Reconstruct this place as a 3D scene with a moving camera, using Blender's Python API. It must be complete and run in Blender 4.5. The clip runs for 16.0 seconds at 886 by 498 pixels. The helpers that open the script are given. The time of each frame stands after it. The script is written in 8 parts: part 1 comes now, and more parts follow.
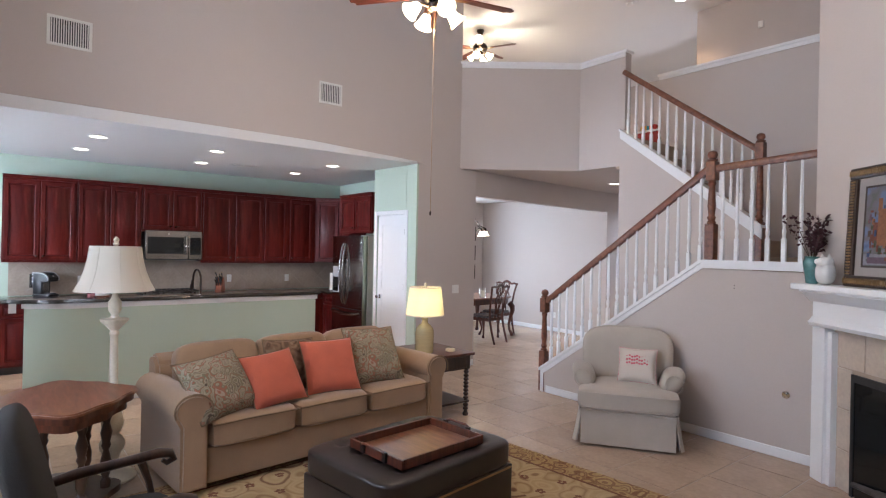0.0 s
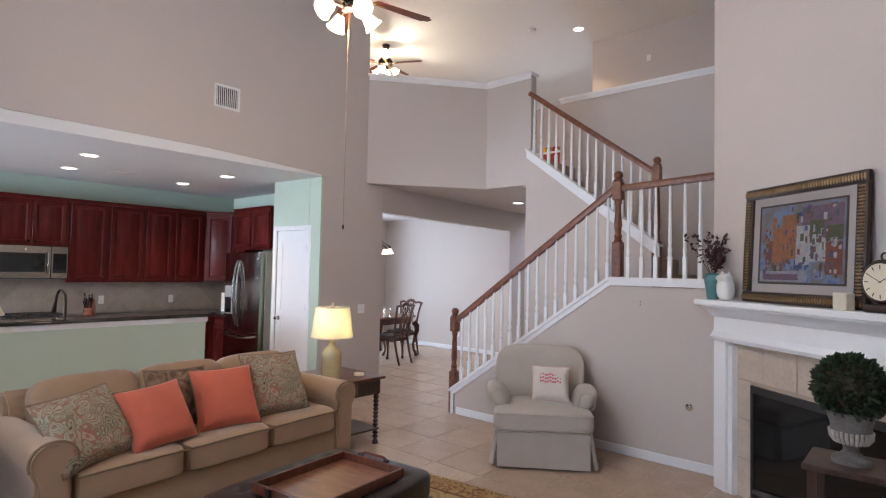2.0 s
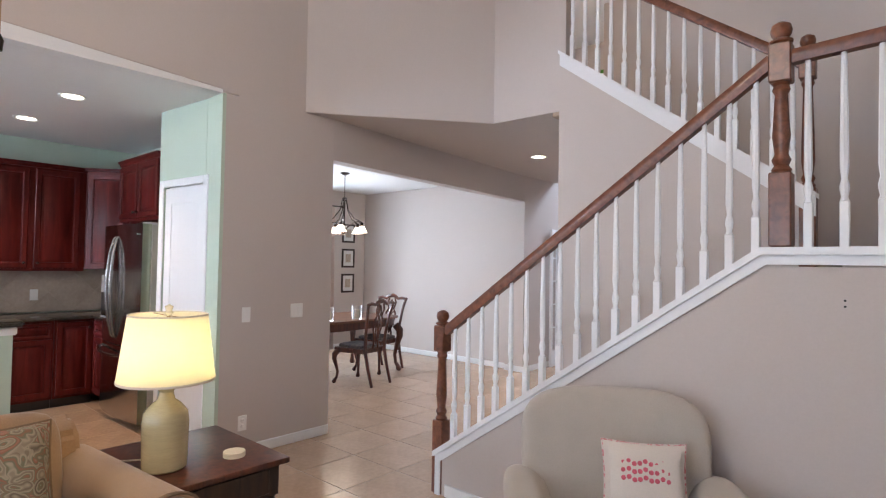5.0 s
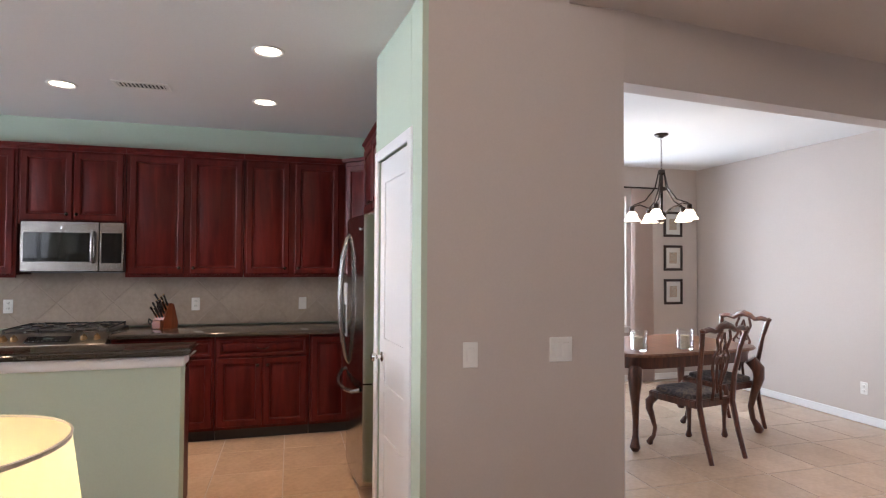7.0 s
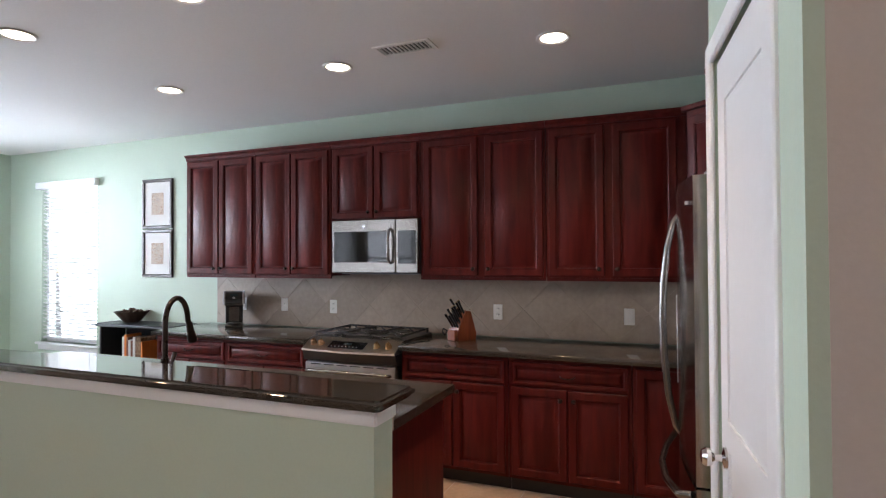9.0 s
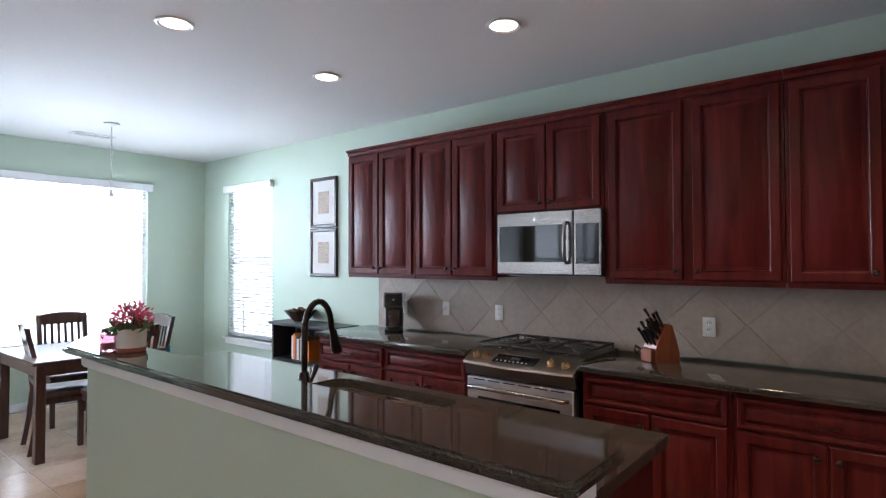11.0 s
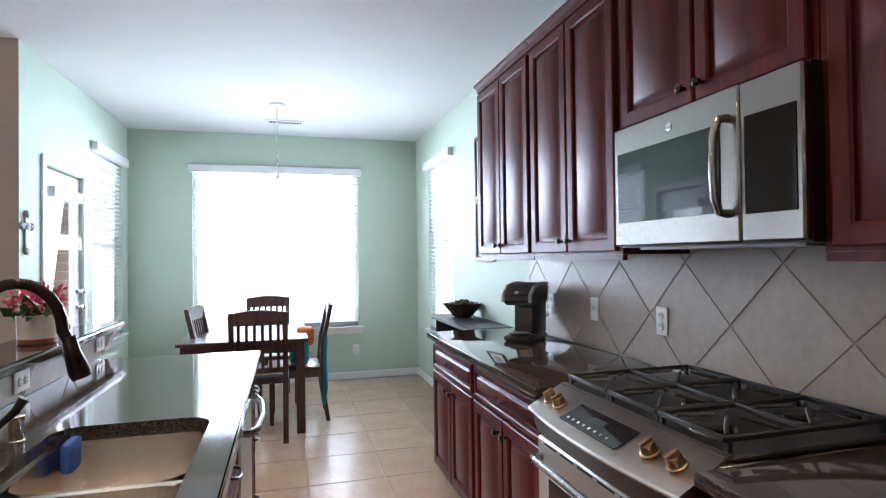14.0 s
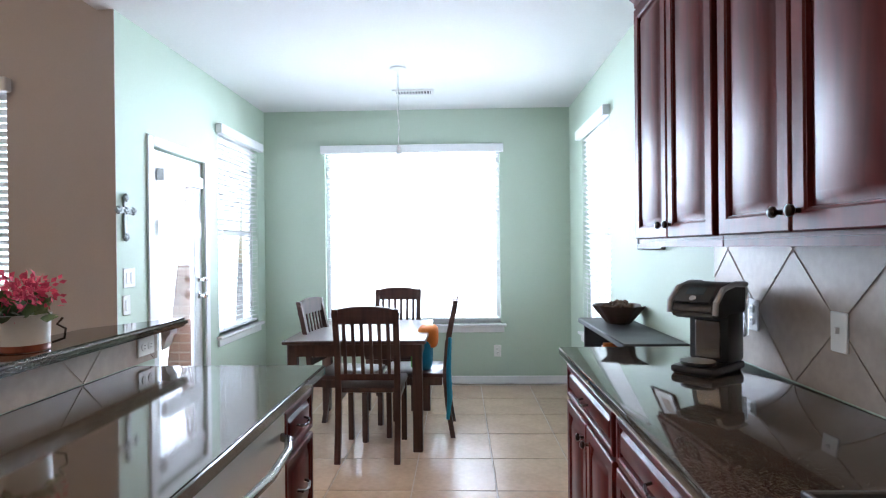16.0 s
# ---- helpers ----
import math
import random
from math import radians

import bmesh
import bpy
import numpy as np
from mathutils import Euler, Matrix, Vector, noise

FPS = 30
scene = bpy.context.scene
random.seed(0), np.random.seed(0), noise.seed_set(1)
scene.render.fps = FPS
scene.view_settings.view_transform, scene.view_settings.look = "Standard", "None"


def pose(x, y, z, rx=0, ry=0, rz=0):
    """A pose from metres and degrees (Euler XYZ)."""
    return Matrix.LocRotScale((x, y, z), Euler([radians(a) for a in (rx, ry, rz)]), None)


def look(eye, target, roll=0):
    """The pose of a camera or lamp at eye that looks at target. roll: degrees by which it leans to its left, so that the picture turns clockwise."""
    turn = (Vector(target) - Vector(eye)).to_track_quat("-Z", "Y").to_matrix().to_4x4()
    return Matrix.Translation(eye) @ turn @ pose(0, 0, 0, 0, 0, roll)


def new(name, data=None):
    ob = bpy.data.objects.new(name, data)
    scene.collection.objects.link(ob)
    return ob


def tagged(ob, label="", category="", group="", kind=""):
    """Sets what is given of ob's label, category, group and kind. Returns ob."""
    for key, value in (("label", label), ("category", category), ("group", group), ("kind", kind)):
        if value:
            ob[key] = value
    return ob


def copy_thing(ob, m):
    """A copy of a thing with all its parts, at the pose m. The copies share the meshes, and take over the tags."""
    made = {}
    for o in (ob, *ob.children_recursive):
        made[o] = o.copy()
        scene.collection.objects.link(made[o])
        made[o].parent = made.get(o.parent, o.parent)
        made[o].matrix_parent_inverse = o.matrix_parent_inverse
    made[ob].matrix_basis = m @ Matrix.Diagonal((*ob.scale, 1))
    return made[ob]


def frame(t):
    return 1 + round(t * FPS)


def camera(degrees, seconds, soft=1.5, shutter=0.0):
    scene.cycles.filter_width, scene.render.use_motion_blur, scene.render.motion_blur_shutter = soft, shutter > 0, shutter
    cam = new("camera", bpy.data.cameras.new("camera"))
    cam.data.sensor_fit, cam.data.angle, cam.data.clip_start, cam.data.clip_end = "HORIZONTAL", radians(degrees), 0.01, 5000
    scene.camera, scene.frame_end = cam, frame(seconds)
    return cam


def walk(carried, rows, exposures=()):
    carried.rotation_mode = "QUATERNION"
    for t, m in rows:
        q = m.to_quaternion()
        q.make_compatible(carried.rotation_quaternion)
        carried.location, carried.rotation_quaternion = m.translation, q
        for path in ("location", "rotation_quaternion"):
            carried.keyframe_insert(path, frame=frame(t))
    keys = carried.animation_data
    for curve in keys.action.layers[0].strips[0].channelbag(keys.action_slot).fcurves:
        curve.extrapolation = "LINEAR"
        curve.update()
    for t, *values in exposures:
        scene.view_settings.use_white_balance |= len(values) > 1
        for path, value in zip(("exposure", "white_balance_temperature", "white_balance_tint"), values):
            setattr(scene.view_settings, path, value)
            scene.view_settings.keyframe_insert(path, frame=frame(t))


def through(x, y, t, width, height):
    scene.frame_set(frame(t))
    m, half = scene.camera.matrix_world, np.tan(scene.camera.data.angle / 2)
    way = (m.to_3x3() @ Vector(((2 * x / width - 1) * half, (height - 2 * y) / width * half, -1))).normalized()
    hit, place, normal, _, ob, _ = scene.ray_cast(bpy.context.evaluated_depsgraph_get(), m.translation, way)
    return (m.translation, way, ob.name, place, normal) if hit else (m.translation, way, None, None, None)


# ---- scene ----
cam = camera(77.2, 16.0, 1.2)
PATH = [
    (0, (0.125, 1.275, 1.622), (-1.447, 2.512, 1.625), 1.2),
    (0.5, (0.088, 1.262, 1.61), (-1.42, 2.576, 1.626), 1.3),
    (1, (0.058, 1.27, 1.645), (-1.398, 2.641, 1.666), 1.2),
    (1.5, (-0.017, 1.27, 1.661), (-1.432, 2.681, 1.736), 1.1),
    (2, (-0.148, 1.339, 1.605), (-1.465, 2.842, 1.684), 1.2),
    (2.5, (-0.399, 1.582, 1.578), (-1.616, 3.167, 1.65), 1.0),
    (3, (-0.675, 1.786, 1.538), (-1.815, 3.428, 1.606), 1.0),
    (3.2, (-0.79, 1.894, 1.514), (-1.891, 3.563, 1.584), 1.1),
    (5.3, (-2.031, 3.724, 1.47), (-3.476, 5.106, 1.52), 0.8),
    (5.5, (-2.191, 3.855, 1.439), (-3.73, 5.131, 1.496), 0.7),
    (6, (-2.593, 4.234, 1.461), (-4.302, 5.27, 1.52), 0.6),
    (6.5, (-2.95, 4.633, 1.477), (-4.764, 5.473, 1.54), 0.5),
    (7, (-3.383, 4.911, 1.49), (-5.311, 5.441, 1.54), 0.3),
    (7.5, (-3.752, 5.076, 1.503), (-5.736, 5.326, 1.535), -0.1),
    (8, (-4.1, 5.17, 1.49), (-6.092, 5.003, 1.535), 0.1),
    (8.5, (-4.506, 5.195, 1.477), (-6.44, 4.688, 1.53), 0.0),
    (9, (-4.829, 5.282, 1.513), (-6.683, 4.532, 1.546), -0.3),
    (9.5, (-4.939, 5.293, 1.466), (-6.685, 4.319, 1.527), 0.0),
    (10, (-5.044, 5.312, 1.501), (-6.691, 4.178, 1.543), 0.1),
    (10.2, (-5.062, 5.209, 1.51), (-6.693, 4.053, 1.55), 0.0),
    (12.5, (-6.505, 4.786, 1.451), (-7.682, 3.169, 1.479), -0.2),
    (13, (-6.836, 4.705, 1.449), (-7.777, 2.94, 1.47), -0.6),
    (13.5, (-7.187, 4.571, 1.397), (-7.888, 2.698, 1.428), -0.6),
    (14, (-7.447, 4.546, 1.374), (-7.993, 2.622, 1.402), -0.7),
    (14.5, (-7.627, 4.538, 1.358), (-7.976, 2.569, 1.376), -0.9),
    (15, (-7.708, 4.412, 1.326), (-7.897, 2.42, 1.331), -0.8),
    (15.5, (-7.786, 4.073, 1.373), (-7.823, 2.073, 1.369), -0.8),
    (16, (-7.847, 3.703, 1.358), (-7.786, 1.704, 1.354), -0.6),
]
EXPOSURES = [(0.0, 0.16, 5900, 12), (3.0, 0.10, 5900, 11), (5.5, 0.24, 6100, 11), (7.0, 0.22, 6400, 13), (7.5, -0.20, 6650, 14), (8.0, -0.24, 6550, 14), (9.0, -0.12, 6300, 12), (10.0, -0.22, 6080, 11), (12.5, -0.11, 5850, 10), (16.0, -0.02, 5850, 9)]
walk(cam, [(t, look(eye, target, roll)) for t, eye, target, roll in PATH], EXPOSURES)

# ---- world and light ----
world = bpy.data.worlds.new("sky")
scene.world = world
world.use_nodes = True
wn = world.node_tree.nodes
sky = wn.new("ShaderNodeTexSky")
sky.sky_type = "NISHITA"
sky.sun_disc = False
sky.sun_elevation, sky.sun_rotation = radians(48), radians(200)
wn["Background"].inputs[1].default_value = 0.12
world.node_tree.links.new(sky.outputs[0], wn["Background"].inputs[0])
sun = new("sun", bpy.data.lights.new("sun", "SUN"))
sun.data.energy, sun.data.angle, sun.data.color = 2.0, radians(0.6), (1.0, 0.95, 0.88)
sun.matrix_world = look((0, 0, 20), (-4.0, -12.0, 0))


def area(name, eye, target, w, h, watts, color=(1, 1, 1)):
    """A rectangular lamp that stands in for the sky in a window's opening."""
    data = bpy.data.lights.new(name, "AREA")
    data.shape, data.size, data.size_y, data.energy, data.color = "RECTANGLE", w, h, watts, color
    ob = new(name, data)
    ob.matrix_world = look(eye, target)
    return ob


def bulb_lamp(name, place, watts, color, radius=0.04):
    data = bpy.data.lights.new(name, "POINT")
    data.energy, data.color, data.shadow_soft_size = watts, color, radius
    ob = new(name, data)
    ob.location = place
    return ob


def can_spot(name, x, y, z, watts):
    """The downward beam of a recessed lamp."""
    data = bpy.data.lights.new(name, "SPOT")
    data.energy, data.color, data.shadow_soft_size = watts, (1.0, 0.65, 0.37), 0.06
    data.spot_size, data.spot_blend = radians(100), 0.8
    ob = new(name, data)
    ob.location = (x, y, z - 0.02)
    return ob


DAY = (0.80, 0.87, 1.0)
WARM = (1.0, 0.80, 0.56)
area("nook_daylight", (-7.37, -2.62, 1.95), (-7.37, 0, 0.35), 1.75, 1.8, 520, DAY)
area("side_daylight", (-9.14, -0.83, 1.5), (-7, -0.83, 1.4), 0.9, 1.8, 36, DAY)
area("patio_daylight", (-5.70, -1.2, 1.5), (-7.5, -1.2, 1.4), 0.85, 1.75, 28, DAY)
area("door_daylight", (-5.72, -0.14, 1.2), (-7.5, -0.14, 1.0), 0.5, 1.5, 14, DAY)
area("living_daylight_low", (-2.85, 0.40, 1.55), (-3.0, 4, 1.3), 2.4, 1.6, 46, DAY)
area("living_daylight_high", (-2.15, 0.40, 4.1), (-2.15, 4, 3.4), 3.8, 1.3, 54, DAY)
area("corner_daylight", (-4.82, 0.40, 1.5), (-4.8, 4, 1.3), 0.8, 1.6, 16, DAY)
area("dining_daylight", (-9.75, 8.1, 1.6), (-7, 8.3, 1.2), 1.8, 1.8, 105, (0.72, 0.85, 1.0))
area("foyer_daylight", (-4.95, 12.75, 3.8), (-5.6, 10.5, 1.6), 1.2, 1.5, 165, (0.72, 0.83, 1.0))

# ---- materials ----
def nodes_of(name):
    m = bpy.data.materials.new(name)
    m.use_nodes = True
    return m, m.node_tree.nodes, m.node_tree.links, m.node_tree.nodes["Principled BSDF"]


def paint(name, color, rough=0.6, vary=0.06, scale=3.0, fine=60.0, bump=0.08, metal=0.0, coat=0.0, sheen=0.0, spec=0.5, stretch=(1, 1, 1), random_by=0.0):
    """A surface with variation at two scales, in metres, and fine relief."""
    m, n, l, p = nodes_of(name)
    co = n.new("ShaderNodeTexCoord")
    mp = n.new("ShaderNodeMapping")
    mp.inputs["Scale"].default_value = stretch
    l.new(co.outputs["Object"], mp.inputs[0])
    big, small = n.new("ShaderNodeTexNoise"), n.new("ShaderNodeTexNoise")
    big.inputs["Scale"].default_value, big.inputs["Detail"].default_value = scale, 4
    small.inputs["Scale"].default_value, small.inputs["Detail"].default_value = fine, 3
    l.new(mp.outputs[0], big.inputs[0])
    l.new(mp.outputs[0], small.inputs[0])
    mix = n.new("ShaderNodeMath")
    mix.operation = "ADD"
    l.new(big.outputs[0], mix.inputs[0])
    l.new(small.outputs[0], mix.inputs[1])
    ramp = n.new("ShaderNodeMapRange")
    ramp.inputs[1].default_value, ramp.inputs[2].default_value = 0.6, 1.4
    ramp.inputs[3].default_value, ramp.inputs[4].default_value = 1 - vary, 1 + vary
    l.new(mix.outputs[0], ramp.inputs[0])
    hsv = n.new("ShaderNodeHueSaturation")
    hsv.inputs["Color"].default_value = (*color, 1)
    if random_by:
        info = n.new("ShaderNodeObjectInfo")
        sp = n.new("ShaderNodeMapRange")
        sp.inputs[3].default_value, sp.inputs[4].default_value = 1 - random_by, 1 + random_by
        l.new(info.outputs["Random"], sp.inputs[0])
        mul = n.new("ShaderNodeMath")
        mul.operation = "MULTIPLY"
        l.new(sp.outputs[0], mul.inputs[0])
        l.new(ramp.outputs[0], mul.inputs[1])
        l.new(mul.outputs[0], hsv.inputs["Value"])
    else:
        l.new(ramp.outputs[0], hsv.inputs["Value"])
    l.new(hsv.outputs[0], p.inputs["Base Color"])
    rr = n.new("ShaderNodeMapRange")
    rr.inputs[3].default_value, rr.inputs[4].default_value = max(0.02, rough * 0.82), min(1, rough * 1.18)
    l.new(big.outputs[0], rr.inputs[0])
    l.new(rr.outputs[0], p.inputs["Roughness"])
    p.inputs["Metallic"].default_value = metal
    p.inputs["Coat Weight"].default_value = coat
    p.inputs["Coat Roughness"].default_value = 0.15
    p.inputs["Sheen Weight"].default_value = sheen
    p.inputs["Specular IOR Level"].default_value = spec
    if bump:
        b = n.new("ShaderNodeBump")
        b.inputs["Strength"].default_value, b.inputs["Distance"].default_value = bump, 0.004
        l.new(small.outputs[0], b.inputs["Height"])
        l.new(b.outputs[0], p.inputs["Normal"])
    return m


def wood(name, dark, light, rough=0.35, coat=0.3, grain=(14, 14, 1.4)):
    """Stained wood, the grain along the local z."""
    m, n, l, p = nodes_of(name)
    co, mp = n.new("ShaderNodeTexCoord"), n.new("ShaderNodeMapping")
    mp.inputs["Scale"].default_value = grain
    l.new(co.outputs["Object"], mp.inputs[0])
    a, b = n.new("ShaderNodeTexNoise"), n.new("ShaderNodeTexNoise")
    a.inputs["Scale"].default_value, a.inputs["Detail"].default_value, a.inputs["Distortion"].default_value = 2.2, 6, 0.6
    b.inputs["Scale"].default_value = 0.25
    l.new(mp.outputs[0], a.inputs[0])
    l.new(co.outputs["Object"], b.inputs[0])
    ramp = n.new("ShaderNodeValToRGB")
    ramp.color_ramp.elements[0].color, ramp.color_ramp.elements[1].color = (*dark, 1), (*light, 1)
    ramp.color_ramp.elements[0].position, ramp.color_ramp.elements[1].position = 0.3, 0.72
    l.new(a.outputs[0], ramp.inputs[0])
    l.new(ramp.outputs[0], p.inputs["Base Color"])
    p.inputs["Roughness"].default_value = rough
    p.inputs["Coat Weight"].default_value, p.inputs["Coat Roughness"].default_value = coat, 0.18
    bp = n.new("ShaderNodeBump")
    bp.inputs["Strength"].default_value, bp.inputs["Distance"].default_value = 0.06, 0.002
    l.new(a.outputs[0], bp.inputs["Height"])
    l.new(bp.outputs[0], p.inputs["Normal"])
    return m


def speckled(name, base, specks, rough=0.08, scale=220.0):
    """Polished stone with grains of several colours."""
    m, n, l, p = nodes_of(name)
    co, v = n.new("ShaderNodeTexCoord"), n.new("ShaderNodeTexVoronoi")
    v.inputs["Scale"].default_value = scale
    l.new(co.outputs["Object"], v.inputs[0])
    ramp = n.new("ShaderNodeValToRGB")
    ramp.color_ramp.interpolation = "CONSTANT"
    ramp.color_ramp.elements[0].color = (*base, 1)
    ramp.color_ramp.elements[1].position, ramp.color_ramp.elements[1].color = 0.62, (*[c * 2.2 for c in base], 1)
    for pos, c in specks:
        e = ramp.color_ramp.elements.new(pos)
        e.color = (*c, 1)
    sep = n.new("ShaderNodeSeparateColor")
    l.new(v.outputs["Color"], sep.inputs[0])
    l.new(sep.outputs[0], ramp.inputs[0])
    l.new(ramp.outputs[0], p.inputs["Base Color"])
    p.inputs["Roughness"].default_value = rough
    p.inputs["IOR"].default_value = 1.75
    return m


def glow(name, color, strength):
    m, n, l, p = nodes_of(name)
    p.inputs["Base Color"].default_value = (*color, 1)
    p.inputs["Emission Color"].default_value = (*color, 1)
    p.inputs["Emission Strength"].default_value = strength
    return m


def glassy(name, color=(1, 1, 1), rough=0.0):
    m, n, l, p = nodes_of(name)
    p.inputs["Base Color"].default_value = (*color, 1)
    p.inputs["Roughness"].default_value = rough
    p.inputs["Transmission Weight"].default_value = 1.0
    p.inputs["IOR"].default_value = 1.45
    return m


def shade_cloth(name, color, through):
    """Thin cloth that lets light through."""
    m, n, l, p = nodes_of(name)
    d, t, mix = n.new("ShaderNodeBsdfDiffuse"), n.new("ShaderNodeBsdfTranslucent"), n.new("ShaderNodeMixShader")
    w = n.new("ShaderNodeTexNoise")
    w.inputs["Scale"].default_value = 180
    bp = n.new("ShaderNodeBump")
    bp.inputs["Strength"].default_value, bp.inputs["Distance"].default_value = 0.2, 0.002
    co = n.new("ShaderNodeTexCoord")
    l.new(co.outputs["Object"], w.inputs[0])
    l.new(w.outputs[0], bp.inputs["Height"])
    l.new(bp.outputs[0], d.inputs["Normal"])
    d.inputs[0].default_value, t.inputs[0].default_value = (*color, 1), (*color, 1)
    mix.inputs[0].default_value = through
    l.new(d.outputs[0], mix.inputs[1])
    l.new(t.outputs[0], mix.inputs[2])
    l.new(mix.outputs[0], n["Material Output"].inputs[0])
    return m


def patterned(name, colors, scale, rough=0.9, warp=1.5, rings=True, bump=0.3):
    """Woven cloth with a curling pattern in several colours."""
    m, n, l, p = nodes_of(name)
    co = n.new("ShaderNodeTexCoord")
    no = n.new("ShaderNodeTexNoise")
    no.inputs["Scale"].default_value = scale * 0.55
    l.new(co.outputs["Object"], no.inputs[0])
    vm = n.new("ShaderNodeVectorMath")
    vm.operation = "MULTIPLY_ADD"
    vm.inputs[1].default_value = (warp / scale,) * 3
    l.new(no.outputs["Color"], vm.inputs[0])
    l.new(co.outputs["Object"], vm.inputs[2])
    v = n.new("ShaderNodeTexVoronoi")
    v.inputs["Scale"].default_value = scale
    l.new(vm.outputs[0], v.inputs[0])
    src = v.outputs["Distance"]
    if rings:
        w = n.new("ShaderNodeMath")
        w.operation = "MULTIPLY"
        w.inputs[1].default_value = 14
        l.new(src, w.inputs[0])
        s = n.new("ShaderNodeMath")
        s.operation = "SINE"
        l.new(w.outputs[0], s.inputs[0])
        r = n.new("ShaderNodeMapRange")
        r.inputs[1].default_value = -1
        l.new(s.outputs[0], r.inputs[0])
        ad = n.new("ShaderNodeMath")
        ad.operation = "MULTIPLY_ADD"
        ad.inputs[1].default_value = 0.62
        sep = n.new("ShaderNodeSeparateColor")
        l.new(v.outputs["Color"], sep.inputs[0])
        sc = n.new("ShaderNodeMath")
        sc.operation = "MULTIPLY"
        sc.inputs[1].default_value = 0.38
        l.new(sep.outputs[0], sc.inputs[0])
        l.new(r.outputs[0], ad.inputs[0])
        l.new(sc.outputs[0], ad.inputs[2])
        src = ad.outputs[0]
    ramp = n.new("ShaderNodeValToRGB")
    ramp.color_ramp.interpolation = "EASE"
    el = ramp.color_ramp.elements
    el[0].color, el[1].color = (*colors[0], 1), (*colors[-1], 1)
    for k, c in enumerate(colors[1:-1], 1):
        e = el.new(k / (len(colors) - 1))
        e.color = (*c, 1)
    l.new(src, ramp.inputs[0])
    l.new(ramp.outputs[0], p.inputs["Base Color"])
    p.inputs["Roughness"].default_value = rough
    f = n.new("ShaderNodeTexNoise")
    f.inputs["Scale"].default_value = 350
    l.new(co.outputs["Object"], f.inputs[0])
    b = n.new("ShaderNodeBump")
    b.inputs["Strength"].default_value, b.inputs["Distance"].default_value = bump, 0.003
    l.new(f.outputs[0], b.inputs["Height"])
    l.new(b.outputs[0], p.inputs["Normal"])
    return m


M_WALL = paint("beige_wall_paint", (0.545, 0.480, 0.440), 0.75, 0.03, 0.8, 90, 0.10)
M_GREEN = paint("sage_green_wall_paint", (0.495, 0.585, 0.478), 0.7, 0.03, 0.8, 90, 0.10)
M_CEIL = paint("white_ceiling_paint", (0.76, 0.76, 0.75), 0.85, 0.03, 1.0, 70, 0.15)
M_TRIM = paint("white_trim_paint", (0.80, 0.80, 0.80), 0.35, 0.02, 2, 40, 0.02)
M_CHERRY = wood("cherry_stained_wood", (0.052, 0.0052, 0.0047), (0.106, 0.0118, 0.0092), 0.40, 0.02, (10, 10, 1.0))
M_CHERRY.node_tree.nodes["Principled BSDF"].inputs["Specular IOR Level"].default_value = 0.15
M_PEWTER = paint("pale_pewter", (0.42, 0.46, 0.46), 0.5, 0.25, 60, 200, 0.5, metal=0.3)
M_RAIL = wood("oak_stained_wood", (0.085, 0.023, 0.009), (0.22, 0.075, 0.034), 0.38, 0.3, (12, 12, 12))
M_MAHOG = wood("mahogany_wood", (0.045, 0.010, 0.005), (0.14, 0.036, 0.016), 0.3, 0.5)
M_WALNUT = wood("dark_walnut_wood", (0.020, 0.009, 0.006), (0.060, 0.026, 0.014), 0.35, 0.3)
M_TABLETOP = wood("polished_brown_tabletop", (0.13, 0.042, 0.018), (0.26, 0.105, 0.05), 0.28, 0.5, (2, 14, 14))
M_ESPRESSO = wood("espresso_brown_wood", (0.038, 0.017, 0.013), (0.088, 0.040, 0.029), 0.33, 0.4)
M_BLACKWOOD = paint("black_painted_wood", (0.018, 0.018, 0.020), 0.4, 0.2, 6, 60, 0.03)
M_GRANITE = speckled("dark_polished_granite", (0.028, 0.024, 0.021), [(0.80, (0.048, 0.038, 0.028)), (0.93, (0.078, 0.070, 0.060))], 0.06, 400)
M_STEEL = paint("brushed_steel", (0.31, 0.29, 0.27), 0.25, 0.025, 2, 300, 0.01, metal=1.0)
M_FRIDGE = paint("satin_fridge_steel", (0.50, 0.475, 0.455), 0.16, 0.03, 2, 300, 0.01, metal=1.0)
M_PANELSTEEL = paint("dark_brushed_steel", (0.46, 0.44, 0.41), 0.30, 0.03, 2, 300, 0.01, metal=1.0)
M_DISHSTEEL = paint("pale_brushed_steel", (0.66, 0.65, 0.64), 0.36, 0.03, 2, 300, 0.01, metal=1.0)
M_SINK = paint("sink_steel", (0.72, 0.66, 0.59), 0.24, 0.03, 3, 120, 0.01, metal=1.0)
M_CHROME = paint("polished_chrome", (0.75, 0.75, 0.75), 0.1, 0.02, 3, 30, 0.0, metal=1.0)
M_BRONZE = paint("oil_rubbed_bronze", (0.045, 0.032, 0.026), 0.28, 0.2, 12, 90, 0.03, metal=0.9)
M_BRASS = paint("aged_brass", (0.40, 0.27, 0.14), 0.35, 0.15, 20, 90, 0.03, metal=1.0)
M_BLACKGLASS = paint("black_glass", (0.006, 0.007, 0.008), 0.05, 0.05, 2, 30, 0.0)
M_BLACK = paint("black_plastic", (0.012, 0.012, 0.013), 0.35, 0.1, 8, 120, 0.04)
M_IRON = paint("cast_iron", (0.018, 0.017, 0.017), 0.6, 0.2, 12, 150, 0.2)
M_GREYPL = paint("grey_plastic", (0.34, 0.34, 0.35), 0.35, 0.03, 5, 80, 0.02)
M_WHITEPL = paint("white_plastic", (0.78, 0.77, 0.74), 0.35, 0.02, 5, 80, 0.02)
